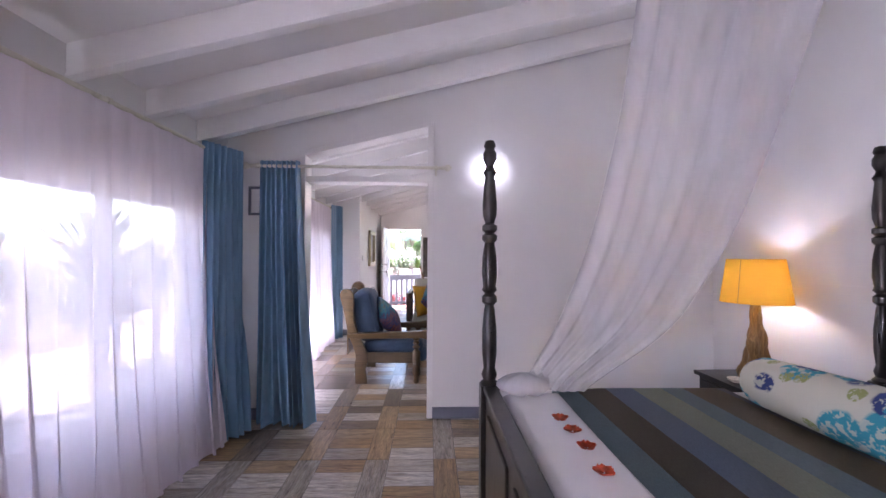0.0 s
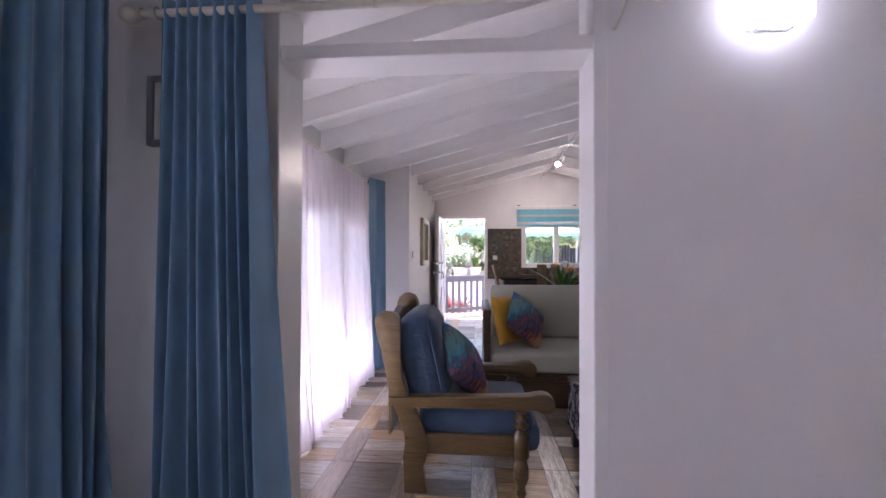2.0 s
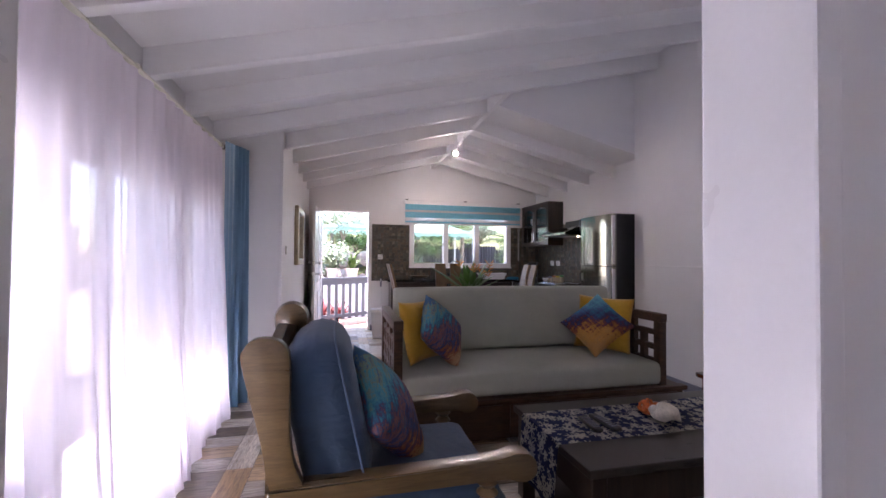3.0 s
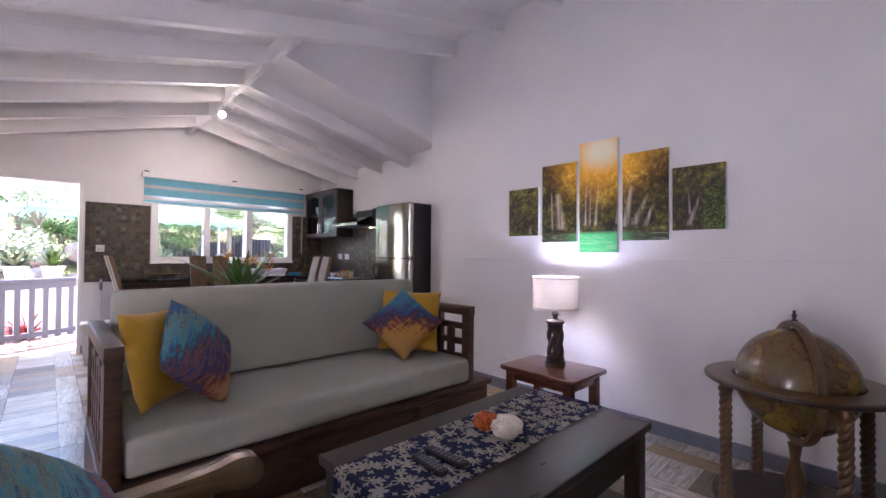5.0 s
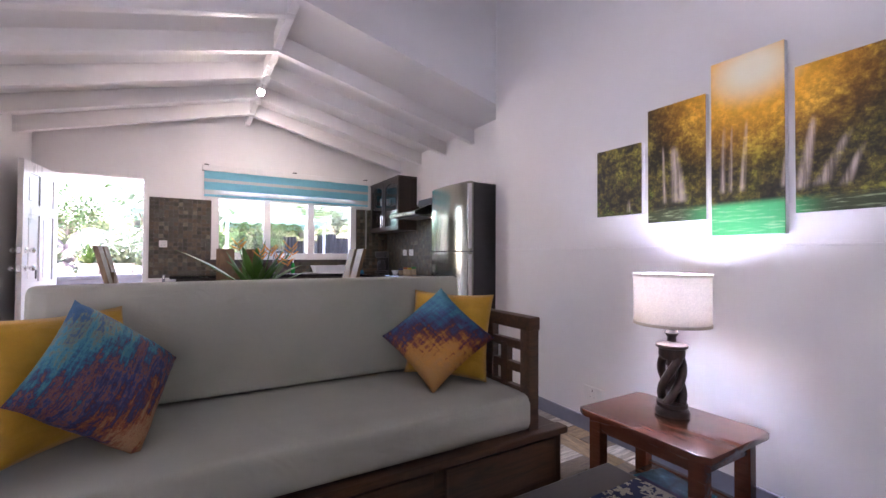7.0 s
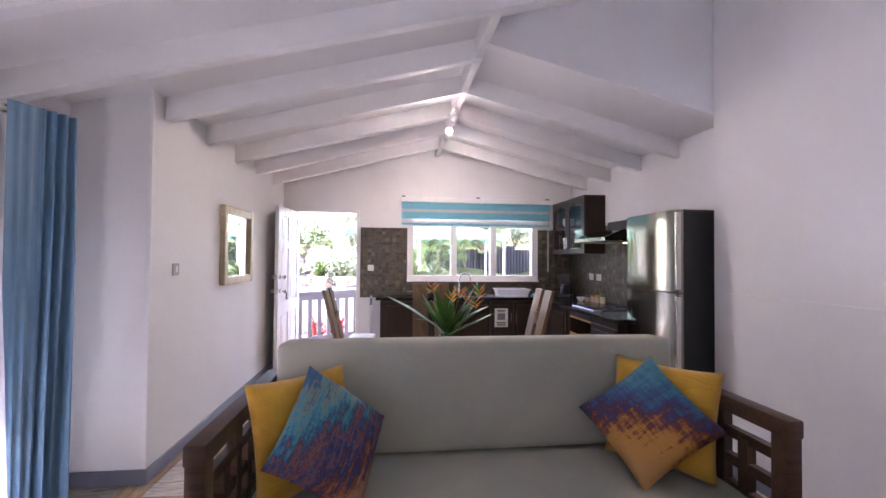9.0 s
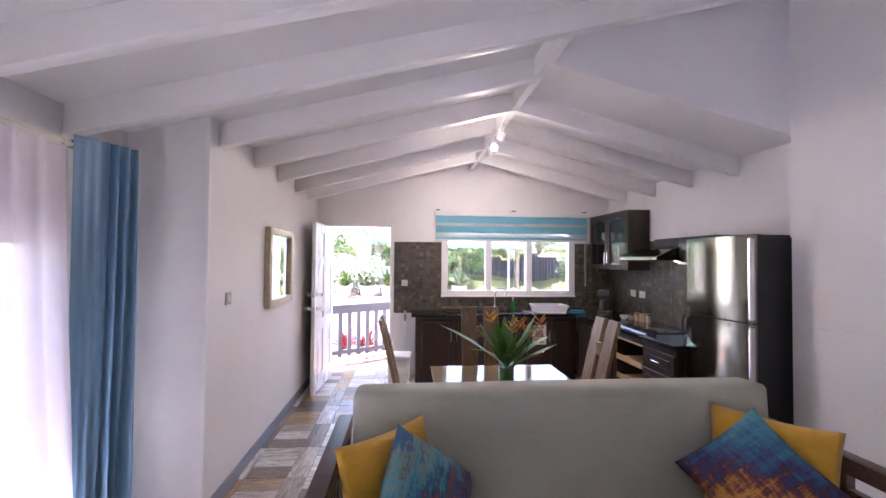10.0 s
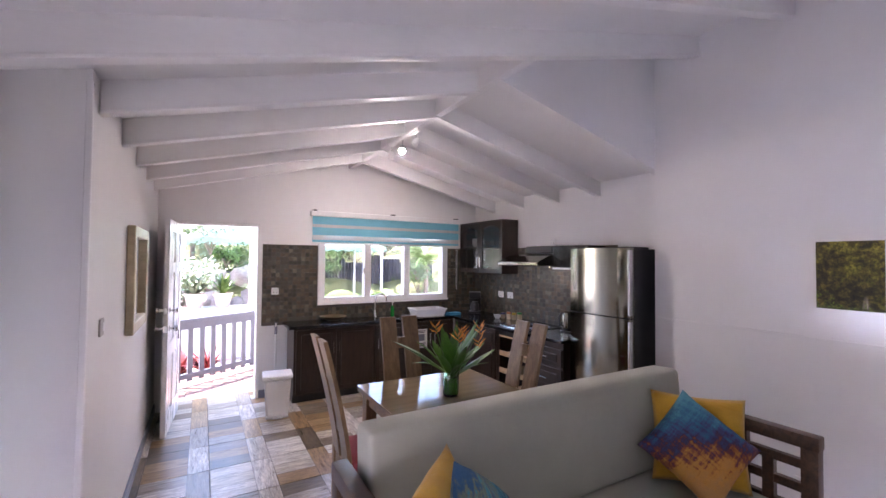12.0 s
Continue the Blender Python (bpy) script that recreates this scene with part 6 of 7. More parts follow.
part("base", grid(drift, 36, 26), M_DRIFT, bl, smooth=60)
part("stem", lathe([(0, 0.52), (0.014, 0.52), (0.014, 0.62), (0, 0.62)], 12), M_ROD, bl)
M_BULB_WARM = glow("lit amber lamp bulb", (0.72, 0.80, 1.0), 14)
part("bulb", lathe([(0, 0.61), (0.014, 0.615), (0.034, 0.66), (0.034, 0.68), (0.02, 0.70), (0, 0.705)], 16), M_BULB_WARM, bl, smooth=60)
g = grid(lambda u, v: ((0.208 - 0.042 * v) * math.cos(6.2832 * u), (0.208 - 0.042 * v) * math.sin(6.2832 * u), 0.535 + 0.295 * v), 44, 3)
bmesh.ops.remove_doubles(g, verts=g.verts, dist=1e-4)
part("shade", g, M_ORANGE, bl, "amber fabric empire shade", smooth=180)
part("shade_seam", tube([(-0.19, -0.085, 0.536), (-0.152, -0.068, 0.829)], 0.002, 6), M_DRIFT, bl)

sc = thing("wall_sconce", "lit white glass up-and-down wall sconce", "wall lamp", at=pose(0.67, YP0, 2.10))
M_SCONCE = glow("lit frosted sconce glass", (0.86, 0.89, 1.0), 0.6)
part("back_plate", box(-0.06, 0.06, -0.015, 0, -0.07, 0.07, 0.004), M_CHROME, sc)
part("glass_shade", prism([(-0.085, -0.075), (0.085, -0.075), (0.095, 0.08), (-0.095, 0.08)], -0.09, -0.018, "y", 0.012), M_SCONCE, sc, smooth=50)
for x in (-0.05, 0.05):
    part("clip", box(x - 0.006, x + 0.006, -0.05, -0.015, -0.082, -0.074, 0.002), M_CHROME, sc)
# ---- kitchen and dining corner ----
def mosaic(name, origin, ea, eb, en, na, nb, step, holes=(), seed=1):
    """Small slate squares over a wall: ea and eb span it, en points into the room; holes in (a0, a1, b0, b1) metres."""
    rnd = random.Random(seed)
    o, ea, eb, en = Vector(origin), Vector(ea), Vector(eb), Vector(en)
    vs, fs = [], []
    for i in range(na):
        for j in range(nb):
            a0, a1, b0, b1 = i * step + 0.0015, (i + 1) * step - 0.0015, j * step + 0.0015, (j + 1) * step - 0.0015
            if any(a1 > h[0] and a0 < h[1] and b1 > h[2] and b0 < h[3] for h in holes):
                continue
            k, h = len(vs), 0.008 + rnd.uniform(-0.0015, 0.0015)
            c = 0.0012
            for a, b in ((a0, b0), (a1, b0), (a1, b1), (a0, b1)):
                vs.append(o + ea * a + eb * b)
            for a, b in ((a0 + c, b0 + c), (a1 - c, b0 + c), (a1 - c, b1 - c), (a0 + c, b1 - c)):
                vs.append(o + ea * a + eb * b + en * h)
            fs.append((k + 4, k + 5, k + 6, k + 7))
            fs.extend((k + q, k + (q + 1) % 4, k + 4 + (q + 1) % 4, k + 4 + q) for q in range(4))
    me = bpy.data.meshes.new(name)
    me.from_pydata(vs, [], fs)
    me.materials.append(M_MOSAIC)
    return tagged(new(name, me), "brown and olive slate mosaic splashback", "wall tiles", kind="stuff")


ST = 0.0502
mosaic("mosaic_tiles", (0.0, YE - 0.001, 0.90), (1, 0, 0), (0, 0, 1), (0, -1, 0), 62, 19, ST, [(0.66, 2.6, 0.19, 2)], 1)
mosaic("mosaic_tiles", (XK - 0.001, 9.05, 0.90), (0, 1, 0), (0, 0, 1), (-1, 0, 0), 52, 19, ST, [], 2)

structure("splashback_bed", box(0.0, 0.66, YE - 0.006, YE - 0.0015, 0.86, 1.853), M_GROUT)
structure("splashback_bed", box(0.66, 2.6, YE - 0.006, YE - 0.0015, 0.86, 1.09), M_GROUT)
structure("splashback_bed", box(2.6, XK - 0.006, YE - 0.006, YE - 0.0015, 0.86, 1.853), M_GROUT)
structure("splashback_bed", box(XK - 0.006, XK - 0.0015, 9.05, YE - 0.006, 0.86, 1.853), M_GROUT)

# window over the sink
wk = casement("window_7", "x", YE - 0.03, 0.663, 2.592, 1.092, 2.08, 3, [], 0.12, 0.085)
part("window_sill", box(0.655, 2.60, YE - 0.05, YE - 0.028, 1.085, 1.11, 0.004), M_PVC, wk)
for x in (1.27, 1.92):
    hd = part("window_handle", box(x - 0.012, x + 0.012, YE - 0.06, YE - 0.03, 1.48, 1.56, 0.004), M_PVC, wk)

# striped roller blind
M_BLUEBAND = shade_cloth("turquoise blind band", (0.27, 0.66, 0.80), (0.9, 1.0, 1.0), 500, 0.3)
M_SHEERBAND = sheer_cloth("translucent blind band", (0.85, 0.87, 0.88), 0.35)
bd = thing("roller_blind", "half-raised roller blind with turquoise and sheer bands", "blind")
part("cassette", box(0.55, 2.80, YE - 0.085, YE - 0.005, 2.225, 2.295, 0.012, 3), M_WHITEPL, bd)
for x in (0.60, 1.68, 2.72):
    part("clip", box(x - 0.025, x + 0.025, YE - 0.09, YE, 2.293, 2.308, 0.003), M_DARKGREY, bd)
for z0, z1, mt in ((2.125, 2.225, M_BLUEBAND), (2.085, 2.125, M_SHEERBAND), (1.985, 2.085, M_BLUEBAND), (1.925, 1.985, M_SHEERBAND), (1.895, 1.925, M_BLUEBAND)):
    part("blind_band", box(0.575, 2.765, YE - 0.062, YE - 0.060, z0, z1), mt, bd)
for z0, z1 in ((2.03, 2.085), (1.895, 1.955)):
    part("blind_band", box(0.575, 2.765, YE - 0.048, YE - 0.046, z0, z1), M_BLUEBAND, bd)
part("bottom_bar", box(0.57, 2.77, YE - 0.070, YE - 0.052, 1.872, 1.896, 0.004), M_WHITEPL, bd)
part("chain", tube([(2.73, YE - 0.05, 2.24), (2.735, YE - 0.04, 1.7), (2.74, YE - 0.04, 1.25), (2.75, YE - 0.045, 1.23), (2.755, YE - 0.04, 1.7), (2.755, YE - 0.05, 2.24)], 0.003, 6), M_WHITEPL, bd)

# worktop and base units
wt = thing("worktop", "polished black granite L-shaped kitchen worktop", "worktop")
part("slab", prism([(0.24, 11.19), (2.41, 11.19), (2.41, 9.16), (XK - 0.01, 9.16), (XK - 0.01, YE - 0.01), (0.24, YE - 0.01)], 0.865, 0.90, "z", 0.005), M_GRANITE, wt)


def cupboard(x0, x1, label, fronts, facing="y", depth=0.44):
    """A base unit; fronts are (from, to, z0, z1, kind) along its width."""
    u = thing("base_cabinet", label, "cabinet", "kitchen base units")

    def bx(p, q, d0, d1, z0, z1, bev=0.0, seg=1):
        return box(p, q, d0, d1, z0, z1, bev, seg) if facing == "y" else box(d0, d1, p, q, z0, z1, bev, seg)
    f = 11.24 if facing == "y" else 2.455
    back = YE - 0.012 if facing == "y" else XK - 0.012
    part("body", bx(x0, x1, f, back, 0.09, 0.864, 0.002), M_ESP, u)
    part("plinth", bx(x0, x1, f + 0.05, back, 0.0, 0.09), M_BLACK, u)
    for a, b, z0, z1, kind in fronts:
        d = part("door" if kind != "drawer" else "drawer", bx(a + 0.004, b - 0.004, f - 0.02, f - 0.001, z0, z1, 0.003), M_ESP, u)
        if kind != "plain":
            part("raised_panel", bx(a + 0.06, b - 0.06, f - 0.028, f - 0.019, z0 + 0.05, z1 - 0.05, 0.008, 2), M_ESP, d)
        if kind == "drawer":
            c, h = (a + b) / 2, (z0 + z1) / 2
            pts = [(c - 0.06, f - 0.02, h), (c - 0.06, f - 0.045, h), (c + 0.06, f - 0.045, h), (c + 0.06, f - 0.02, h)]
        else:
            c, h = (b - 0.035, 0.62) if kind == "door_r" else (a + 0.035, 0.62)
            pts = [(c, f - 0.02, h - 0.07), (c, f - 0.045, h - 0.07), (c, f - 0.045, h + 0.07), (c, f - 0.02, h + 0.07)]
        if facing != "y":
            pts = [(q, p, r) for p, q, r in pts]
        part("handle", tube(pts, 0.006, 8), M_CHROME, d, "chrome bar handle")
    return u


cupboard(0.30, 1.28, "espresso double-door base unit under black granite", [(0.32, 0.79, 0.11, 0.845, "door_r"), (0.79, 1.26, 0.11, 0.845, "door_l")])
cupboard(1.285, 1.78, "espresso sink base unit with one door", [(1.29, 1.775, 0.11, 0.845, "door_l")])
cupboard(1.785, 2.45, "espresso corner base unit with arched panel doors", [(1.79, 2.10, 0.11, 0.845, "door_r"), (2.10, 2.41, 0.11, 0.845, "door_l")])
cupboard(10.22, 11.20, "espresso base unit beside the oven niche", [(10.24, 10.72, 0.11, 0.845, "door_l"), (10.72, 11.18, 0.11, 0.845, "door_r")], "x")
cupboard(9.17, 9.66, "espresso three-drawer base unit next to the fridge", [(9.175, 9.655, 0.62, 0.80, "drawer"), (9.175, 9.655, 0.38, 0.605, "drawer"), (9.175, 9.655, 0.12, 0.365, "drawer")], "x")
ov = thing("oven_niche", "open espresso unit with a built-in oven and pale plywood shelves", "oven")
part("carcass", box(2.46, XK - 0.012, 9.665, 9.69, 0.09, 0.864), M_ESP, ov)
part("carcass", box(2.46, XK - 0.012, 10.19, 10.215, 0.09, 0.864), M_ESP, ov)
part("back_board", box(XK - 0.03, XK - 0.014, 9.69, 10.19, 0.09, 0.864), M_BLACK, ov)
for z in (0.12, 0.36, 0.56, 0.78):
    part("shelf", box(2.455, XK - 0.03, 9.69, 10.19, z, z + 0.022), M_PINE, ov, "pale plywood shelf")
part("drawer_lip", box(2.45, 2.462, 9.70, 10.18, 0.56, 0.62, 0.003), M_PINE, ov)
part("drawer_lip", box(2.45, 2.462, 9.70, 10.18, 0.36, 0.42, 0.003), M_PINE, ov)
part("control_strip", box(2.452, 2.47, 9.69, 10.19, 0.80, 0.862, 0.003), M_BLACK, ov)

no = thing("notice_sheet", "white paper notice taped to the cabinet door", "notice")
part("paper", box(1.835, 2.02, 11.206, 11.2085, 0.50, 0.75), M_WHITEPL, no)
for z, w in ((0.725, 0.13), (0.705, 0.10), (0.56, 0.14), (0.54, 0.11), (0.525, 0.12)):
    part("print_bar", box(1.927 - w / 2, 1.927 + w / 2, 11.2045, 11.2062, z - 0.005, z + 0.005), M_DARKGREY, no)
part("print_block", box(1.875, 1.98, 11.2045, 11.2062, 0.595, 0.685), M_SKIRT, no)

# sink, tap, washing-up things
sk_ = thing("kitchen_sink", "inset stainless steel sink with drainer", "sink")
part("rim", prism([(1.40, 11.27), (2.02, 11.27), (2.02, 11.60), (1.40, 11.60)], 0.90, 0.906, "z", 0.003), M_CHROME, sk_)
part("bowl", prism([(1.44, 11.30), (1.74, 11.30), (1.74, 11.57), (1.44, 11.57)], 0.904, 0.9075, "z"), M_STEEL, sk_)
for k in range(6):
    part("drain_rib", box(1.78, 2.0, 11.31 + 0.045 * k, 11.325 + 0.045 * k, 0.905, 0.911, 0.002), M_CHROME, sk_)
fa = thing("kitchen_tap", "chrome swan-neck kitchen tap", "tap", at=pose(1.40, 11.54, 0.90))
part("body", lathe([(0, 0), (0.026, 0), (0.026, 0.012), (0.018, 0.02), (0.016, 0.09), (0.012, 0.10), (0, 0.10)], 16), M_CHROME, fa, smooth=40)
part("spout", tube([(0, 0, 0.09), (0, 0, 0.24)] + [(0.075 - 0.075 * math.cos(a), -0.02 * math.sin(a / 2), 0.24 + 0.075 * math.sin(a)) for a in (k * math.pi / 12 for k in range(1, 12))] + [(0.15, -0.02, 0.235), (0.152, -0.02, 0.21)], 0.0115, 10), M_CHROME, fa, smooth=60)
part("lever", tube([(0, 0, 0.06), (-0.03, -0.01, 0.075), (-0.055, -0.015, 0.10)], 0.007, 8), M_CHROME, fa, smooth=60)
M_GREENLIQ = plain("green washing-up liquid bottle", (0.02, 0.30, 0.06), 0.2, vary=0.1, bumps=0)
so = thing("soap_bottle", "green pump bottle of washing-up liquid", "bottle", at=pose(1.66, 11.56, 0.906))
part("bottle", lathe([(0, 0), (0.022, 0), (0.025, 0.02), (0.025, 0.10), (0.016, 0.135), (0.010, 0.14), (0, 0.14)], 16), M_GREENLIQ, so, smooth=40)
part("pump", tube([(0, 0, 0.138), (0, 0, 0.185), (0.0, -0.04, 0.185)], 0.007, 8), M_WHITEPL, so, smooth=60)
rk = thing("dish_rack", "white plastic dish drainer with a cutlery basket", "dish rack", at=pose(2.12, 11.40, 0.90, 0, 0, -3))
part("tray", prism([(-0.20, -0.14), (0.20, -0.14), (0.20, 0.14), (-0.20, 0.14)], 0.0, 0.018, "z", 0.008), M_WHITEPL, rk)
for a in ((-0.235, 0.235, -0.16, -0.148), (-0.235, 0.235, 0.148, 0.16), (-0.235, -0.222, -0.148, 0.148), (0.222, 0.235, -0.148, 0.148)):
    part("rim", box(*a, 0.09, 0.105, 0.003), M_WHITEPL, rk)
for sx, sy in ((1, 0), (-1, 0), (0, 1), (0, -1)):
    hx, hy = (0.0, 0.15) if sx else (0.225, 0.0)
    def wall_at(u, v, sx=sx, sy=sy, hx=hx, hy=hy):
        k = 0.88 + 0.12 * v
        return ((sx * 0.225 + hx * (2 * u - 1)) * k, (sy * 0.15 + hy * (2 * u - 1)) * k, 0.01 + 0.085 * v)
    part("side_wall", grid(wall_at, 8, 4, thick=0.006), M_WHITEPL, rk)
for k in range(8):
    part("rib", tube([(-0.16 + 0.04 * k, -0.12, 0.02), (-0.16 + 0.04 * k, -0.09, 0.075), (-0.16 + 0.04 * k, 0.09, 0.075), (-0.16 + 0.04 * k, 0.12, 0.02)], 0.003, 6), M_WHITEPL, rk)
part("cutlery_basket", box(0.12, 0.20, -0.12, -0.02, 0.02, 0.115, 0.006), M_WHITEPL, rk)
wb = part("wooden_bowl", lathe([(0, 0), (0.06, 0), (0.12, 0.02), (0.165, 0.05), (0.17, 0.056), (0.155, 0.05), (0.10, 0.026), (0, 0.012)], 28, pose(0.82, 11.50, 0.90)), M_TEAK, smooth=50)
tagged(wb, "shallow brown wooden bowl on the granite worktop", "bowl")
M_BLUECLOTH = plain("blue kitchen towel", (0.03, 0.20, 0.36), 0.9, vary=0.2, bumps=0.3)
for k, (dx, r) in enumerate(((0, 4), (0.01, -8))):
    g = slab(0.2 - 0.02 * k, 0.13, 0.018, 0.008, puff=0.006)
    o = part("folded_towel", g, M_BLUECLOTH, smooth=60)
    o.matrix_world = pose(2.47 + dx, 11.28, 0.90 + 0.02 * k, 0, 0, r)
    tagged(o, "folded blue kitchen towel by the dish drainer", "towel", "folded towels")

# right run: hob, coffee maker, jars, kettle
hb = thing("hob", "black glass hob set into the worktop", "hob")
part("glass", box(2.50, 2.98, 9.72, 10.22, 0.90, 0.907, 0.003), M_GRANITE, hb)
part("trim", box(2.49, 2.50, 9.71, 10.23, 0.90, 0.91, 0.002), M_CHROME, hb)
for x, y, r in ((2.63, 9.86, 0.08), (2.63, 10.09, 0.065), (2.86, 9.86, 0.065), (2.86, 10.09, 0.08)):
    part("burner_ring", lathe([(r - 0.004, 0), (r, 0), (r, 0.0012), (r - 0.004, 0.0012), (r - 0.004, 0)], 28, pose(x, y, 0.907)), M_SKIRT, hb)
for k in range(4):
    part("knob", lathe([(0, 0), (0.016, 0), (0.014, 0.018), (0, 0.018)], 14, pose(2.53, 9.62 + 0.0 * k + 0.03 * k, 0.9)), M_BLACK, hb)
cm = thing("coffee_maker", "black drip coffee maker with a glass jug", "coffee maker", at=pose(2.90, 11.36, 0.90, 0, 0, -35))
part("base", box(-0.085, 0.085, -0.11, 0.11, 0, 0.03, 0.008, 2), M_BLACK, cm)
part("column", box(-0.085, 0.085, 0.03, 0.11, 0.03, 0.27, 0.008, 2), M_BLACK, cm)
part("head", box(-0.085, 0.085, -0.10, 0.11, 0.22, 0.31, 0.014, 2), M_BLACK, cm)
part("jug", lathe([(0, 0.032), (0.055, 0.032), (0.066, 0.07), (0.06, 0.13), (0.045, 0.16), (0.045, 0.17), (0, 0.17)], 18, pose(0, -0.04, 0)), M_DARKGREY, cm, smooth=40)
part("jug_handle", tube([(0, -0.095, 0.14), (0, -0.135, 0.13), (0, -0.13, 0.07), (0, -0.10, 0.06)], 0.007, 8), M_BLACK, cm)
M_JAR = glass("jar glass", (0.95, 0.97, 0.95))
for x, y, h, lid, lb in ((2.93, 10.60, 0.09, (0.35, 0.10, 0.02), "small spice jar with a brown lid"), (2.95, 10.52, 0.085, (0.55, 0.40, 0.03), "small spice jar with a yellow lid"), (2.97, 10.43, 0.10, (0.02, 0.22, 0.05), "small spice jar with a green lid"), (2.90, 10.69, 0.07, (0.05, 0.05, 0.16), "small spice jar with a navy lid")):
    j = thing("spice_jar", lb + " on the worktop", "jar", "spice jars", at=pose(x, y, 0.90))
    part("jar", lathe([(0, 0), (0.03, 0), (0.033, 0.01), (0.033, h * 0.7), (0.026, h * 0.78), (0, h * 0.78)], 16), plain("jar filling", (0.55, 0.45, 0.32), 0.25, vary=0.2), j, smooth=40)
    part("lid", lathe([(0, h * 0.78), (0.03, h * 0.78), (0.03, h), (0.027, h + 0.004), (0, h + 0.004)], 16), plain("jar lid", lid, 0.35), j, smooth=40)
bw = part("sugar_bowl", lathe([(0, 0), (0.025, 0), (0.045, 0.03), (0.052, 0.05), (0.048, 0.05), (0.03, 0.012), (0, 0.008)], 18, pose(2.83, 10.72, 0.90)), M_WHITEPL, smooth=50)
tagged(bw, "small white ceramic bowl beside the spice jars", "bowl")
kt = thing("kettle", "black and steel cordless kettle", "kettle", at=pose(2.86, 9.50, 0.90))
part("base", lathe([(0, 0), (0.08, 0), (0.08, 0.015), (0, 0.02)], 20), M_BLACK, kt)
part("body", lathe([(0, 0.02), (0.075, 0.02), (0.078, 0.05), (0.066, 0.18), (0.058, 0.215), (0.03, 0.225), (0, 0.226)], 22), M_STEEL, kt, smooth=40)
part("handle", tube([(-0.055, 0.0, 0.205), (-0.10, 0, 0.21), (-0.125, 0, 0.17), (-0.12, 0, 0.08), (-0.085, 0, 0.045)], 0.011, 8), M_BLACK, kt, smooth=60)
part("spout", prism([(0.05, 0.17), (0.095, 0.205), (0.05, 0.215)], -0.02, 0.02, "y", 0.004), M_STEEL, kt)
for y in (11.0, 10.79):
    wall_plate("wall_socket", "white switched socket on the slate mosaic", pose(XK - 0.010, y, 1.195, 0, 0, 90), 1, 0.12, 0.085)
wall_plate("wall_socket", "white socket above the cooker hood", pose(XK, 9.98, 1.92, 0, 0, 90), 1, 0.085, 0.085)
lead = part("power_lead", tube([(XK - 0.03, 11.02, 1.18), (XK - 0.06, 11.05, 1.05), (3.03, 11.12, 0.94), (2.98, 11.22, 0.905)], 0.004, 6), M_BLACK, smooth=60)
tagged(lead, "black power lead from the socket to the coffee maker", "cable")

# wall unit with glazed doors
wu = thing("wall_cabinet", "espresso wall cabinet with two arched glass doors", "cabinet")
WY0, WY1, WZ0, WZ1, WX = 10.63, YE - 0.012, 1.50, 2.215, 2.83
for a in ((WX + 0.02, XK - 0.012, WY0, WY0 + 0.02, WZ0, WZ1), (WX + 0.02, XK - 0.012, WY1 - 0.02, WY1, WZ0, WZ1), (WX + 0.02, XK - 0.012, WY0 + 0.02, WY1 - 0.02, WZ0, WZ0 + 0.02), (WX + 0.02, XK - 0.012, WY0 + 0.02, WY1 - 0.02, WZ1 - 0.02, WZ1), (XK - 0.03, XK - 0.012, WY0 + 0.02, WY1 - 0.02, WZ0 + 0.02, WZ1 - 0.02)):
    part("carcass", box(*a), M_ESP, wu)
part("shelf", box(WX + 0.03, XK - 0.03, WY0 + 0.02, WY1 - 0.02, 1.85, 1.868), M_ESP, wu)
part("cornice", box(WX - 0.01, XK - 0.012, WY0 - 0.01, WY1, WZ1, WZ1 + 0.02, 0.004), M_ESP, wu)
for y0, y1 in ((WY0, (WY0 + WY1) / 2 - 0.002), ((WY0 + WY1) / 2 + 0.002, WY1)):
    g = bmesh.new()
    b = 0.065
    boxed(g, WX, WX + 0.02, y0, y0 + b, WZ0, WZ1, 0.003)
    boxed(g, WX, WX + 0.02, y1 - b, y1, WZ0, WZ1, 0.003)
    boxed(g, WX, WX + 0.02, y0 + b, y1 - b, WZ0, WZ0 + b, 0.003)
    n_ = 10
    arch = [(y0 + b + (y1 - y0 - 2 * b) * k / n_, WZ1 - 0.105 + 0.05 * math.sin(math.pi * k / n_)) for k in range(n_ + 1)]
    prism([(y1 - b, WZ1), (y0 + b, WZ1)] + arch, WX, WX + 0.02, "x", bm=g)
    d = part("door", g, M_ESP, wu)
    pg = part("glass", box(WX + 0.008, WX + 0.012, y0 + b - 0.005, y1 - b + 0.005, WZ0 + b - 0.005, WZ1 - 0.055), M_GLASS, d)
    yy = (WY0 + WY1) / 2 + (-0.035 if y0 == WY0 else 0.035)
    part("handle", tube([(WX, yy, 1.58), (WX - 0.025, yy, 1.58), (WX - 0.025, yy, 1.72), (WX, yy, 1.72)], 0.006, 8), M_CHROME, d)
for k in range(3):
    o = part("white_bowl", lathe([(0, 0), (0.04, 0), (0.075, 0.04), (0.085, 0.075), (0.08, 0.075), (0.05, 0.02), (0, 0.01)], 20, pose(2.95, 11.36, 1.868 + 0.028 * k)), M_WHITEPL, smooth=50)
    tagged(o, "white china bowl stacked in the glazed wall cabinet", "bowl", "stacked bowls")
for k in range(5):
    o = part("drinking_glass", lathe([(0, 0), (0.026, 0), (0.034, 0.11), (0.031, 0.11), (0.024, 0.008), (0, 0.008)], 14, pose(2.92 + 0.07 * (k % 2), 10.78 + 0.085 * k, 1.868)), M_JAR, smooth=50)
    tagged(o, "clear drinking glass in the wall cabinet", "glass", "drinking glasses")
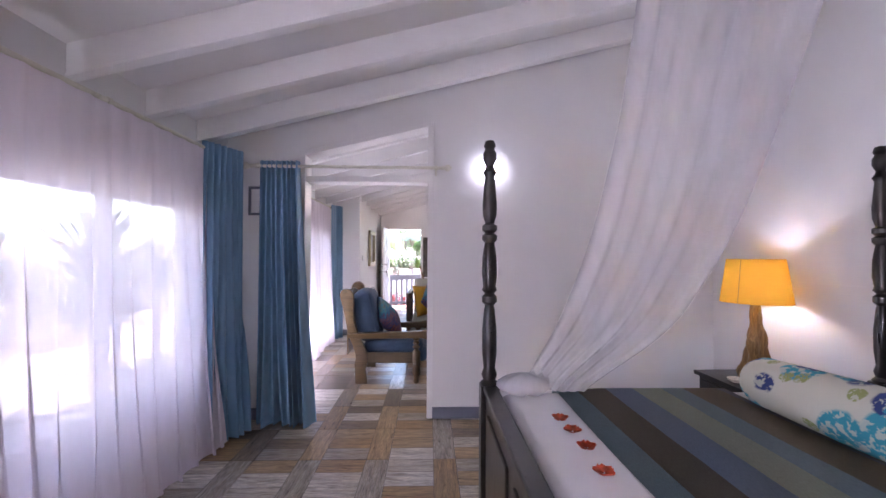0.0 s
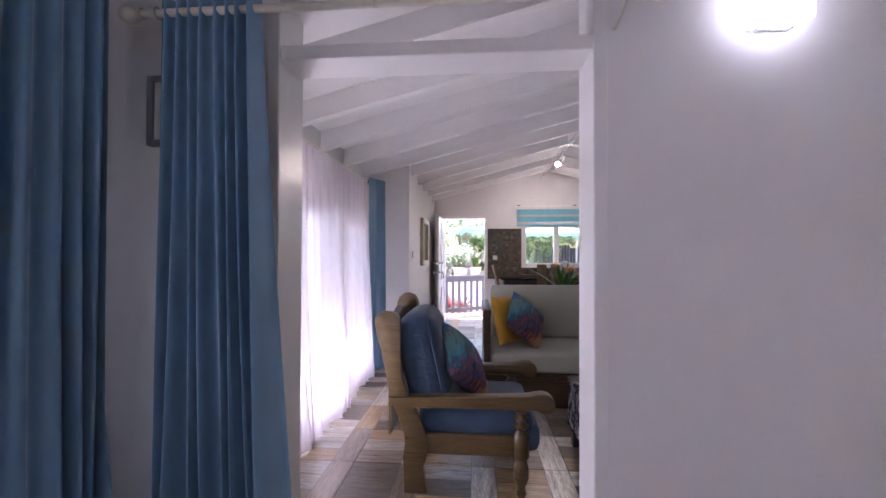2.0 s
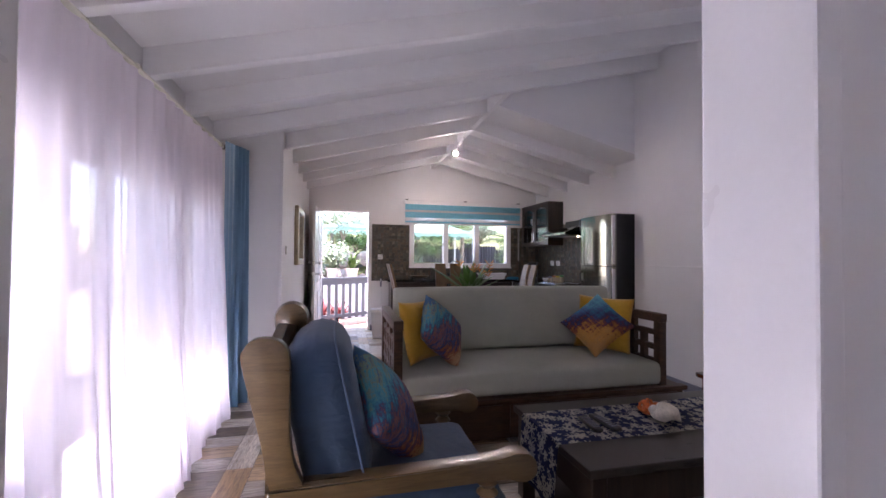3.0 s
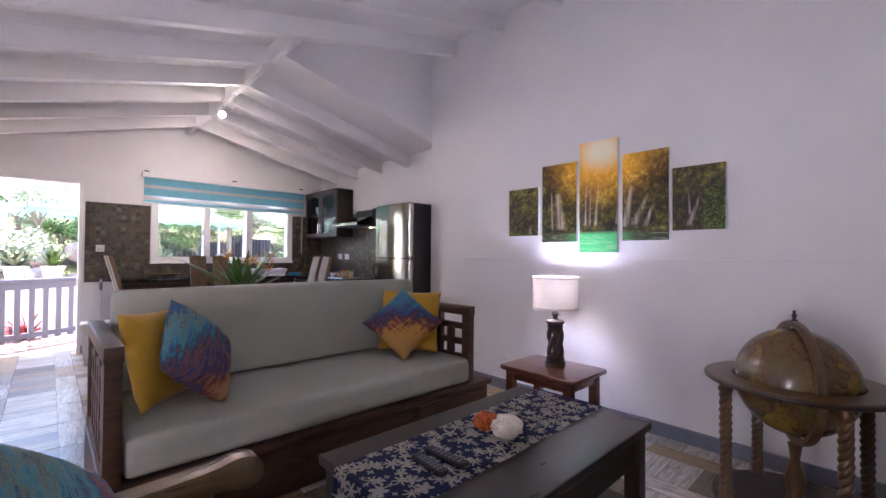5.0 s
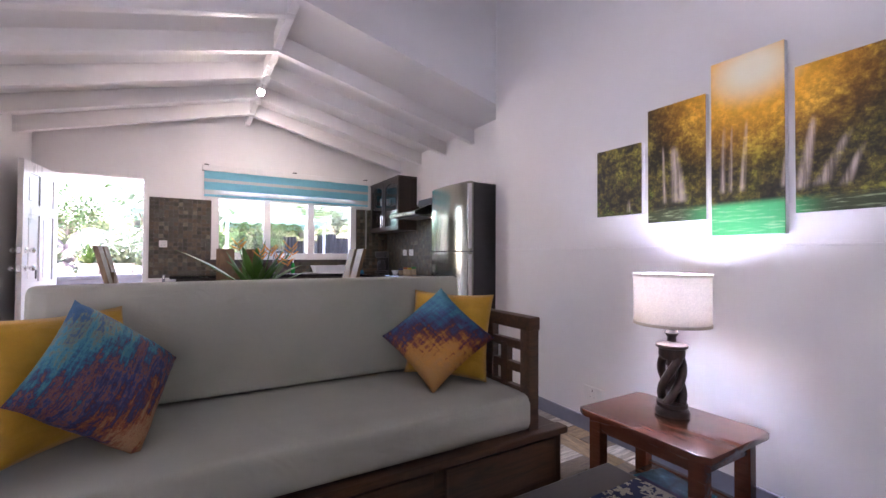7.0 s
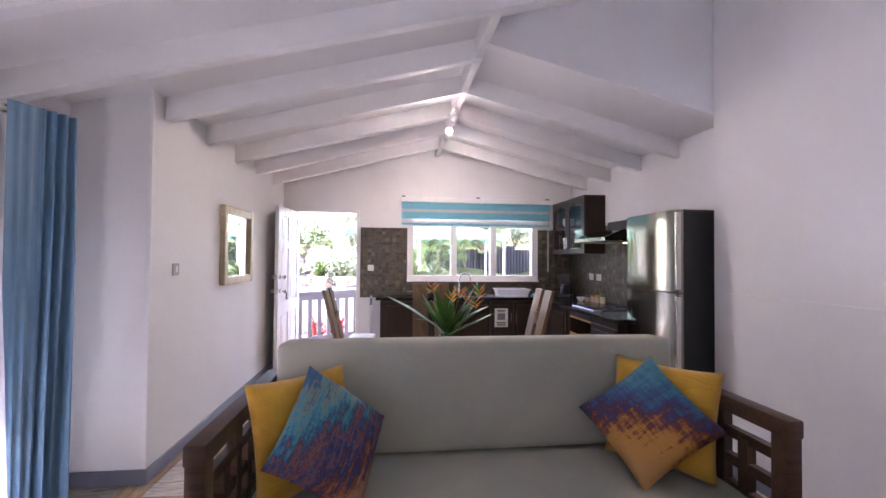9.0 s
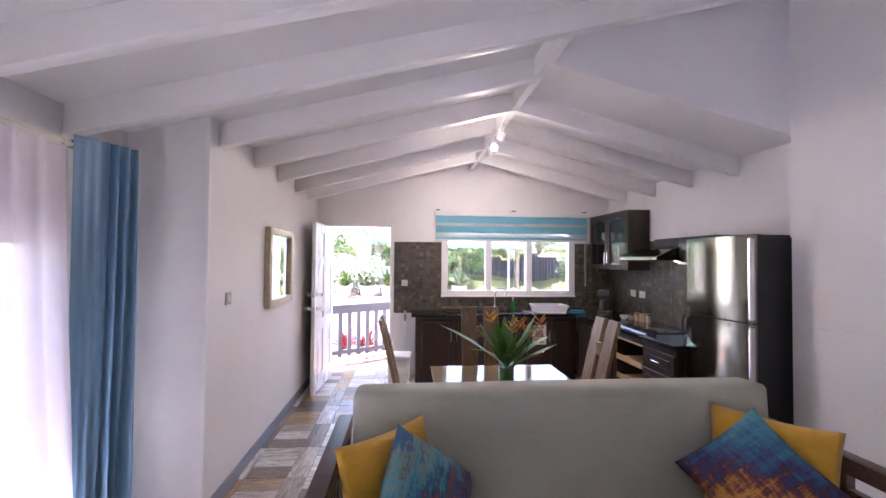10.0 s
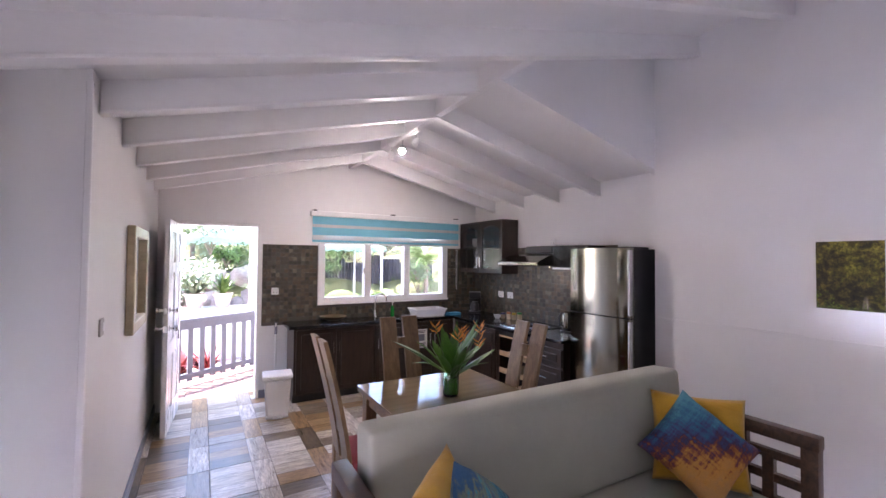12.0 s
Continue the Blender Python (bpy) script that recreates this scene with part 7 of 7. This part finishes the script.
for k in range(6):
    o = part("plate", lathe([(0, 0), (0.06, 0), (0.105, 0.014), (0.103, 0.018), (0.06, 0.006), (0, 0.006)], 24, pose(2.96, 11.30, 1.52 + 0.009 * k)), M_WHITEPL, smooth=50)
    tagged(o, "white china plate stacked in the wall cabinet", "plate", "stacked plates")

ho = thing("cooker_hood", "slim brushed steel cooker hood over the hob", "cooker hood")
part("canopy", prism([(2.62, 1.625), (2.62, 1.665), (2.80, 1.74), (2.90, 1.76), (XK - 0.012, 1.77), (XK - 0.012, 1.62), (2.64, 1.62)], 9.72, 10.44, "y", 0.006), M_STEEL, ho)
part("filter", box(2.70, 3.0, 9.78, 10.38, 1.612, 1.6215), M_DARKGREY, ho)
part("duct_cover", box(2.96, XK - 0.012, 9.85, 10.30, 1.77, 1.86, 0.004), M_BLACK, ho)
part("lamp_lens", box(2.93, 2.96, 9.86, 9.90, 1.609, 1.613), glow("warm hood lamp", (1.0, 0.72, 0.38), 14), ho)
sb = thing("wall_shelf_unit", "short glossy black wall unit with a white base strip", "cabinet")
part("body", box(2.84, XK - 0.012, 9.20, 9.70, 1.605, 1.85, 0.004), M_GRANITE, sb)
part("base_strip", box(2.83, XK - 0.012, 9.20, 9.70, 1.585, 1.604, 0.003), M_WHITEPL, sb)

# fridge
fg = thing("fridge_freezer", "two-door fridge freezer with brushed steel doors and charcoal sides", "fridge")
FX, FY0, FY1 = 2.50, 8.475, 9.15
part("body", box(FX + 0.07, XK - 0.02, FY0, FY1, 0.03, 1.79, 0.008, 2), M_DARKGREY, fg)
for z0, z1 in ((0.06, 1.185), (1.195, 1.80)):
    g = bmesh.new()
    n_ = 10
    out = [(FY0 + 0.002 + (FY1 - FY0 - 0.004) * k / n_, FX + 0.03 - 0.03 * math.sin(math.pi * k / n_) ** 0.6) for k in range(n_ + 1)]
    prism([(y, x) for y, x in out] + [(FY1 - 0.002, FX + 0.068), (FY0 + 0.002, FX + 0.068)], z0, z1, "z", m=Matrix(((0, 1, 0, 0), (1, 0, 0, 0), (0, 0, 1, 0), (0, 0, 0, 1))), bm=g)
    d = part("door", g, M_STEEL, fg, smooth=30)
    part("handle_strip", box(FX + 0.012, FX + 0.05, FY0 - 0.003, FY0 + 0.022, z0 + 0.02, z1 - 0.02, 0.006, 2), M_CHROME, d)
part("top_hinge_cover", box(FX + 0.10, FX + 0.40, FY0 + 0.08, FY1 - 0.05, 1.79, 1.812, 0.006), M_DARKGREY, fg)
for x in (FX + 0.12, XK - 0.12):
    for y in (FY0 + 0.06, FY1 - 0.06):
        part("foot", lathe([(0, 0), (0.02, 0), (0.02, 0.031), (0, 0.031)], 12, pose(x, y, 0)), M_BLACK, fg)

# pedal bin and broom
bn = thing("pedal_bin", "white plastic pedal bin with a flat lid", "bin", at=pose(0.09, 10.98, 0, 0, 0, -6))
g = bmesh.new()
bmesh.ops.create_cube(g, size=1)
for v in g.verts:
    k = 1.0 if v.co.z > 0 else 0.8
    v.co = Vector((v.co.x * 0.27 * k, v.co.y * 0.24 * k, 0.015 + (v.co.z + 0.5) * 0.40))
bmesh.ops.bevel(g, geom=list(g.edges), offset=0.02, segments=3, affect="EDGES")
part("bucket", g, M_WHITEPL, bn, smooth=50)
part("lid", box(-0.15, 0.15, -0.135, 0.135, 0.412, 0.455, 0.018, 3), M_WHITEPL, bn, smooth=50)
part("pedal", box(-0.05, 0.05, -0.155, -0.09, 0.012, 0.03, 0.006), M_WHITEPL, bn)
part("base", box(-0.11, 0.11, -0.10, 0.10, 0.0, 0.03, 0.008), M_WHITEPL, bn)
br = thing("broom", "white-handled broom leaning in the corner by the units", "broom")
part("stick", tube([(0.15, 11.56, 0.06), (0.16, 11.63, 0.89)], 0.012, 10), M_WHITEPL, br, smooth=60)
part("grip", tube([(0.1585, 11.619, 0.76), (0.161, 11.637, 0.90)], 0.016, 10), M_SKIRT, br, smooth=60)
part("head", box(0.06, 0.24, 11.50, 11.62, 0.0, 0.07, 0.012), M_WHITEPL, br)

# dining table and chairs
M_TABLEGLASS = plain("polished table glass over oak", (0.18, 0.145, 0.09), 0.04, vary=0.12, scale=6, grain=40, bumps=0, vec=(0.4, 4, 1))
dt = thing("dining_table", "square oak dining table with a polished glass top", "dining table")
part("tabletop", box(0.37, 1.35, 8.20, 9.17, 0.715, 0.748, 0.004), M_OAK, dt)
part("glass_top", box(0.365, 1.355, 8.195, 9.175, 0.7485, 0.758, 0.003, 2), M_TABLEGLASS, dt)
for x in (0.40, 1.24):
    for y in (8.23, 9.06):
        part("leg", box(x, x + 0.08, y, y + 0.08, 0, 0.716, 0.004), M_OAK, dt)
for a in ((0.48, 1.24, 8.25, 8.275), (0.48, 1.24, 9.095, 9.12), (0.42, 0.445, 8.31, 9.06), (1.275, 1.30, 8.31, 9.06)):
    part("apron", box(*a, 0.63, 0.716, 0.002), M_OAK, dt)

M_REDSEAT = plain("wine red seat fabric", (0.22, 0.03, 0.04), 0.85, vary=0.15, grain=250, bumps=0.25)


def high_chair():
    """Faces -y; its back board stands at the rear, raked."""
    c = thing("dining_chair", "tall oak dining chair with a twin-board back and red seat", "chair", "dining chairs")
    for s in (-1, 1):
        def rake(g):
            for v in g.verts:
                if v.co.z > 0.44:
                    v.co.y += 0.16 * ((v.co.z - 0.44) / 0.76) ** 1.3
            return g
        g = bmesh.new()
        xi, xo = 0.030 * s, 0.165 * s
        for k in range(7):
            z0, z1 = 0.44 + 0.76 * k / 7, 0.44 + 0.76 * (k + 1) / 7
            w = xo
            boxed(g, min(xi, w), max(xi, w), 0.19, 0.215, z0, z1)
        bmesh.ops.remove_doubles(g, verts=g.verts, dist=1e-4)
        part("back_board", rake(g), M_OAK, c)
        part("back_leg", box(min(0.13 * s, 0.175 * s), max(0.13 * s, 0.175 * s), 0.178, 0.222, 0, 0.46, 0.004), M_OAK, c)
        part("front_leg", box(min(0.15 * s, 0.195 * s), max(0.15 * s, 0.195 * s), -0.20, -0.155, 0, 0.43, 0.004), M_OAK, c)
        part("side_rail", box(min(0.155 * s, 0.18 * s), max(0.155 * s, 0.18 * s), -0.155, 0.18, 0.36, 0.43, 0.003), M_OAK, c)
    for z in (0.62, 0.95):
        k = 0.16 * ((z - 0.44) / 0.76) ** 1.3
        part("cross_piece", box(-0.032, 0.032, 0.193 + k, 0.212 + k, z, z + 0.09), M_OAK, c)
    part("front_rail", box(-0.15, 0.15, -0.19, -0.165, 0.36, 0.43, 0.003), M_OAK, c)
    part("back_rail", box(-0.13, 0.13, 0.185, 0.21, 0.36, 0.43, 0.003), M_OAK, c)
    g = slab(0.41, 0.40, 0.055, 0.022, puff=0.012)
    bmesh.ops.transform(g, matrix=pose(0, 0, 0.428), verts=g.verts)
    part("seat", g, M_REDSEAT, c, "wine red padded seat", smooth=60)
    return c


hc = high_chair()
hc.matrix_world = pose(0.81, 9.08, 0)
copy_thing(hc, pose(0.355, 8.79, 0, 0, 0, 90))
copy_thing(hc, pose(1.235, 8.67, 0, 0, 0, -90))

# vase of heliconias
M_VASE = glass("green tinted vase glass", (0.75, 0.95, 0.75), 0.0)
M_WATER = plain("green stems in water", (0.05, 0.20, 0.02), 0.25, vary=0.4, scale=40, vec=(3, 3, 0.3))
M_LEAF = plain("fresh green leaf", (0.06, 0.17, 0.02), 0.4, vary=0.3, scale=20, grain=90, bumps=0.2)
M_BRACT = plain("orange heliconia bract", (0.85, 0.30, 0.025), 0.4, vary=0.25, scale=30, bumps=0.1)
va = thing("flower_vase", "glass jar vase of orange heliconias and long green leaves", "vase", at=pose(0.86, 8.66, 0.758))
part("jar", lathe([(0, 0), (0.05, 0), (0.054, 0.01), (0.054, 0.16), (0.044, 0.18), (0.046, 0.205), (0.043, 0.205), (0.041, 0.18), (0.05, 0.155), (0.05, 0.012), (0, 0.012)], 24), M_VASE, va, smooth=40)
part("water", lathe([(0, 0.013), (0.0485, 0.013), (0.0485, 0.12), (0, 0.12)], 20), M_WATER, va, smooth=40)


def blade(base, tip, width, droop, seed, n=12):
    b0, t0 = Vector(base), Vector(tip)
    d = t0 - b0
    side = d.cross(Vector((0, 0, 1))).normalized()

    def fn(u, v):
        p = b0 + d * v + Vector((0, 0, -droop * (v * v) * d.length + 0.25 * droop * v * d.length))
        w = width * math.sin(math.pi * min(1, 0.06 + v * 0.94)) ** 0.8 * (1 if v > 0.25 else 0.25 + 3 * v)
        q = (u - 0.5) * 2
        return p + side * (w * q) + Vector((0, 0, -0.25 * w * abs(q) + 0.004 * noise.noise(Vector((u * 4, v * 7, seed)))))
    return grid(fn, 4, n)


rnd = random.Random(12)
for tip, w in (((-0.36, -0.04, 0.46), 0.055), ((-0.14, 0.05, 0.40), 0.028), ((-0.07, -0.06, 0.45), 0.03), ((0.05, 0.02, 0.47), 0.032), ((0.14, -0.05, 0.42), 0.03), ((0.25, 0.04, 0.36), 0.03), ((0.19, 0.09, 0.40), 0.028), ((0.02, 0.14, 0.42), 0.03), ((-0.05, 0.12, 0.36), 0.03), ((0.28, -0.02, 0.28), 0.026), ((0.10, -0.12, 0.34), 0.028), ((-0.12, -0.10, 0.33), 0.026), ((0.0, -0.15, 0.36), 0.028), ((0.17, 0.0, 0.47), 0.028)):
    part("leaf", blade((rnd.uniform(-0.02, 0.02), rnd.uniform(-0.02, 0.02), 0.12), (1.3 * tip[0], 1.3 * tip[1], 1.14 * tip[2]), 1.2 * w, rnd.uniform(0.08, 0.3), rnd.random() * 9), M_LEAF, va, smooth=180)
for k in range(13):
    a, e, ln = rnd.uniform(0, 6.283), rnd.uniform(0.5, 1.25), rnd.uniform(0.26, 0.46)
    part("leaf", blade((rnd.uniform(-0.02, 0.02), rnd.uniform(-0.02, 0.02), 0.12), (ln * math.cos(a) * math.cos(e), ln * math.sin(a) * math.cos(e), 0.12 + ln * math.sin(e)), rnd.uniform(0.010, 0.018), rnd.uniform(0.15, 0.5), rnd.random() * 9), M_LEAF, va, smooth=180)
for tx, ty, tz in ((-0.11, 0.02, 0.47), (0.03, -0.05, 0.41), (0.10, 0.03, 0.43), (0.24, 0.0, 0.44), (0.16, 0.08, 0.38), (0.20, -0.05, 0.36)):
    part("stem", tube([(0, 0, 0.05), (tx * 0.5, ty * 0.5, tz * 0.55), (tx, ty, tz)], 0.004, 6), M_LEAF, va, smooth=60)
    g = bmesh.new()
    for k in range(5):
        a = rnd.uniform(-0.9, 0.9) + (k % 2) * math.pi * 0.9
        e = rnd.uniform(0.35, 1.1)
        d = Vector((math.cos(a) * math.cos(e), 0.5 * math.sin(a), math.sin(e))) * rnd.uniform(0.05, 0.095)
        s = Vector((tx, ty, tz - 0.012 * k))
        tube([s, s + d * 0.45 + Vector((0, 0, -0.004)), s + d], [0.003, 0.0055, 0.001], 6, g)
    part("bract", g, M_BRACT, va, "orange heliconia bract", smooth=60)

# spotlight bar under the ridge
sp = thing("spotlight_bar", "white three-head spotlight bar under the ridge beam", "ceiling light")
part("bar", box(RX - 0.05, RX - 0.015, 9.55, 10.20, RZ - 0.045, RZ - 0.015, 0.004), M_TRIM, sp)
part("mount", lathe([(0, -0.02), (0.045, -0.02), (0.045, 0.006), (0, 0.006)], 18, pose(RX - 0.03, 9.88, RZ)), M_TRIM, sp)
M_SPOT = glow("lit spotlight bulb", (1.0, 0.87, 0.76), 370)
for y, tgt, lit in ((9.60, (-0.4, 9.0, 0.6), False), (9.90, (0.1, 7.2, 0.4), True), (10.17, (1.2, 11.2, 0.9), True)):
    e = Vector((RX - 0.045, y, RZ - 0.14))
    m = look(e, tgt)
    part("stem", tube([(RX - 0.033, y, RZ - 0.04), (RX - 0.04, y, RZ - 0.11)], 0.006, 8), M_CHROME, sp)
    hd = part("head", lathe([(0, 0.05), (0.02, 0.05), (0.03, 0.02), (0.033, -0.035), (0.029, -0.035), (0.026, 0.01), (0, 0.012)], 18, m), M_TRIM, sp, smooth=40)
    part("bulb", lathe([(0, 0.005), (0.022, 0.0), (0.024, -0.025), (0.012, -0.034), (0, -0.035)], 16, m), M_SPOT if lit else M_WHITEPL, hd, smooth=60)

# front door, open into the room
M_DOOR = plain("white gloss door paint", (0.80, 0.79, 0.79), 0.28, vary=0.03, grain=60, bumps=0.08, vec=(1, 1, 0.2))
dr = tagged(new("door_1"), "white six-panel timber front door standing open", "door", kind="structure")
dr.matrix_world = pose(-0.875, YE - 0.005, 0.012, 0, 0, -94.5)
g = bmesh.new()
DW, DH, DT = 0.83, 2.03, 0.042
xs = [0, 0.11, 0.375, 0.455, 0.72, DW]
zs = [0, 0.20, 0.72, 0.86, 1.52, 1.62, 1.92, DH]
for i in range(5):
    for j in range(7):
        if i in (1, 3) and j in (1, 3, 5):
            boxed(g, xs[i], xs[i + 1], DT * 0.3, DT * 0.7, zs[j], zs[j + 1])
        else:
            boxed(g, xs[i], xs[i + 1], 0, DT, zs[j], zs[j + 1])
part("leaf", g, M_DOOR, dr)
for i in (1, 3):
    for j in (1, 3, 5):
        part("raised_panel", box(xs[i] + 0.035, xs[i + 1] - 0.035, DT * 0.12, DT * 0.88, zs[j] + 0.035, zs[j + 1] - 0.035, 0.008, 2), M_DOOR, dr)
for z, lever in ((1.17, True), (1.0, False)):
    for s in (-1, 1):
        y0 = 0 if s < 0 else DT
        kn = part("door_handle", lathe([(0, 0), (0.028, 0), (0.028, 0.006), (0.012, 0.01), (0.012, 0.035), (0.026, 0.045), (0.028, 0.06), (0.018, 0.072), (0, 0.074)], 18, pose(DW - 0.06, y0, z, 90 if s < 0 else -90, 0, 0)), M_CHROME, dr, smooth=40)
    part("lock_plate", box(DW - 0.001, DW + 0.003, 0.006, DT - 0.006, z - 0.03, z + 0.03), M_CHROME, dr)
part("keys", box(DW - 0.085, DW - 0.05, DT + 0.075, DT + 0.082, 0.90, 0.985, 0.006), M_BLACK, dr, "small bunch of dark keys")
df = bmesh.new()
for a in ((-0.905, -0.868, 0, 2.095), (-0.058, -0.02, 0, 2.095)):
    boxed(df, a[0], a[1], YE - 0.012, YE + 0.142, a[2], a[3], 0.004)
boxed(df, -0.868, -0.058, YE - 0.012, YE + 0.142, 2.058, 2.095, 0.004)
structure("door_frame", df, M_TRIM)
# ---- floor tiles, one by one ----
TX, TY = 0.45, 0.50
tile_mesh = None
floor_ob = bpy.data.objects["floor"]
for i in range(-3, 9):
    for j in range(-14, 13):
        cx, cy = -0.55 + TX * i + TX / 2, 5.51 + TY * j + TY / 2
        x0, x1, y0, y1 = cx - TX / 2, cx + TX / 2, cy - TY / 2, cy + TY / 2
        lim0, lim1 = (XL if cy < YJ + 0.2 else XH), (XR if cy < YS else XK)
        if x1 < lim0 or x0 > lim1 or y1 < Y0 or y0 > YE:
            continue
        if tile_mesh is None:
            g = box(-TX / 2 + 0.002, TX / 2 - 0.002, -TY / 2 + 0.002, TY / 2 - 0.002, -0.02, 0.0, 0.0015)
            ob = part("floor_tile", g, M_TILE, floor_ob)
            tile_mesh = ob.data
        else:
            ob = new("floor_tile", tile_mesh)
            ob.parent = floor_ob
        ob.location = (cx, cy, 0.0)
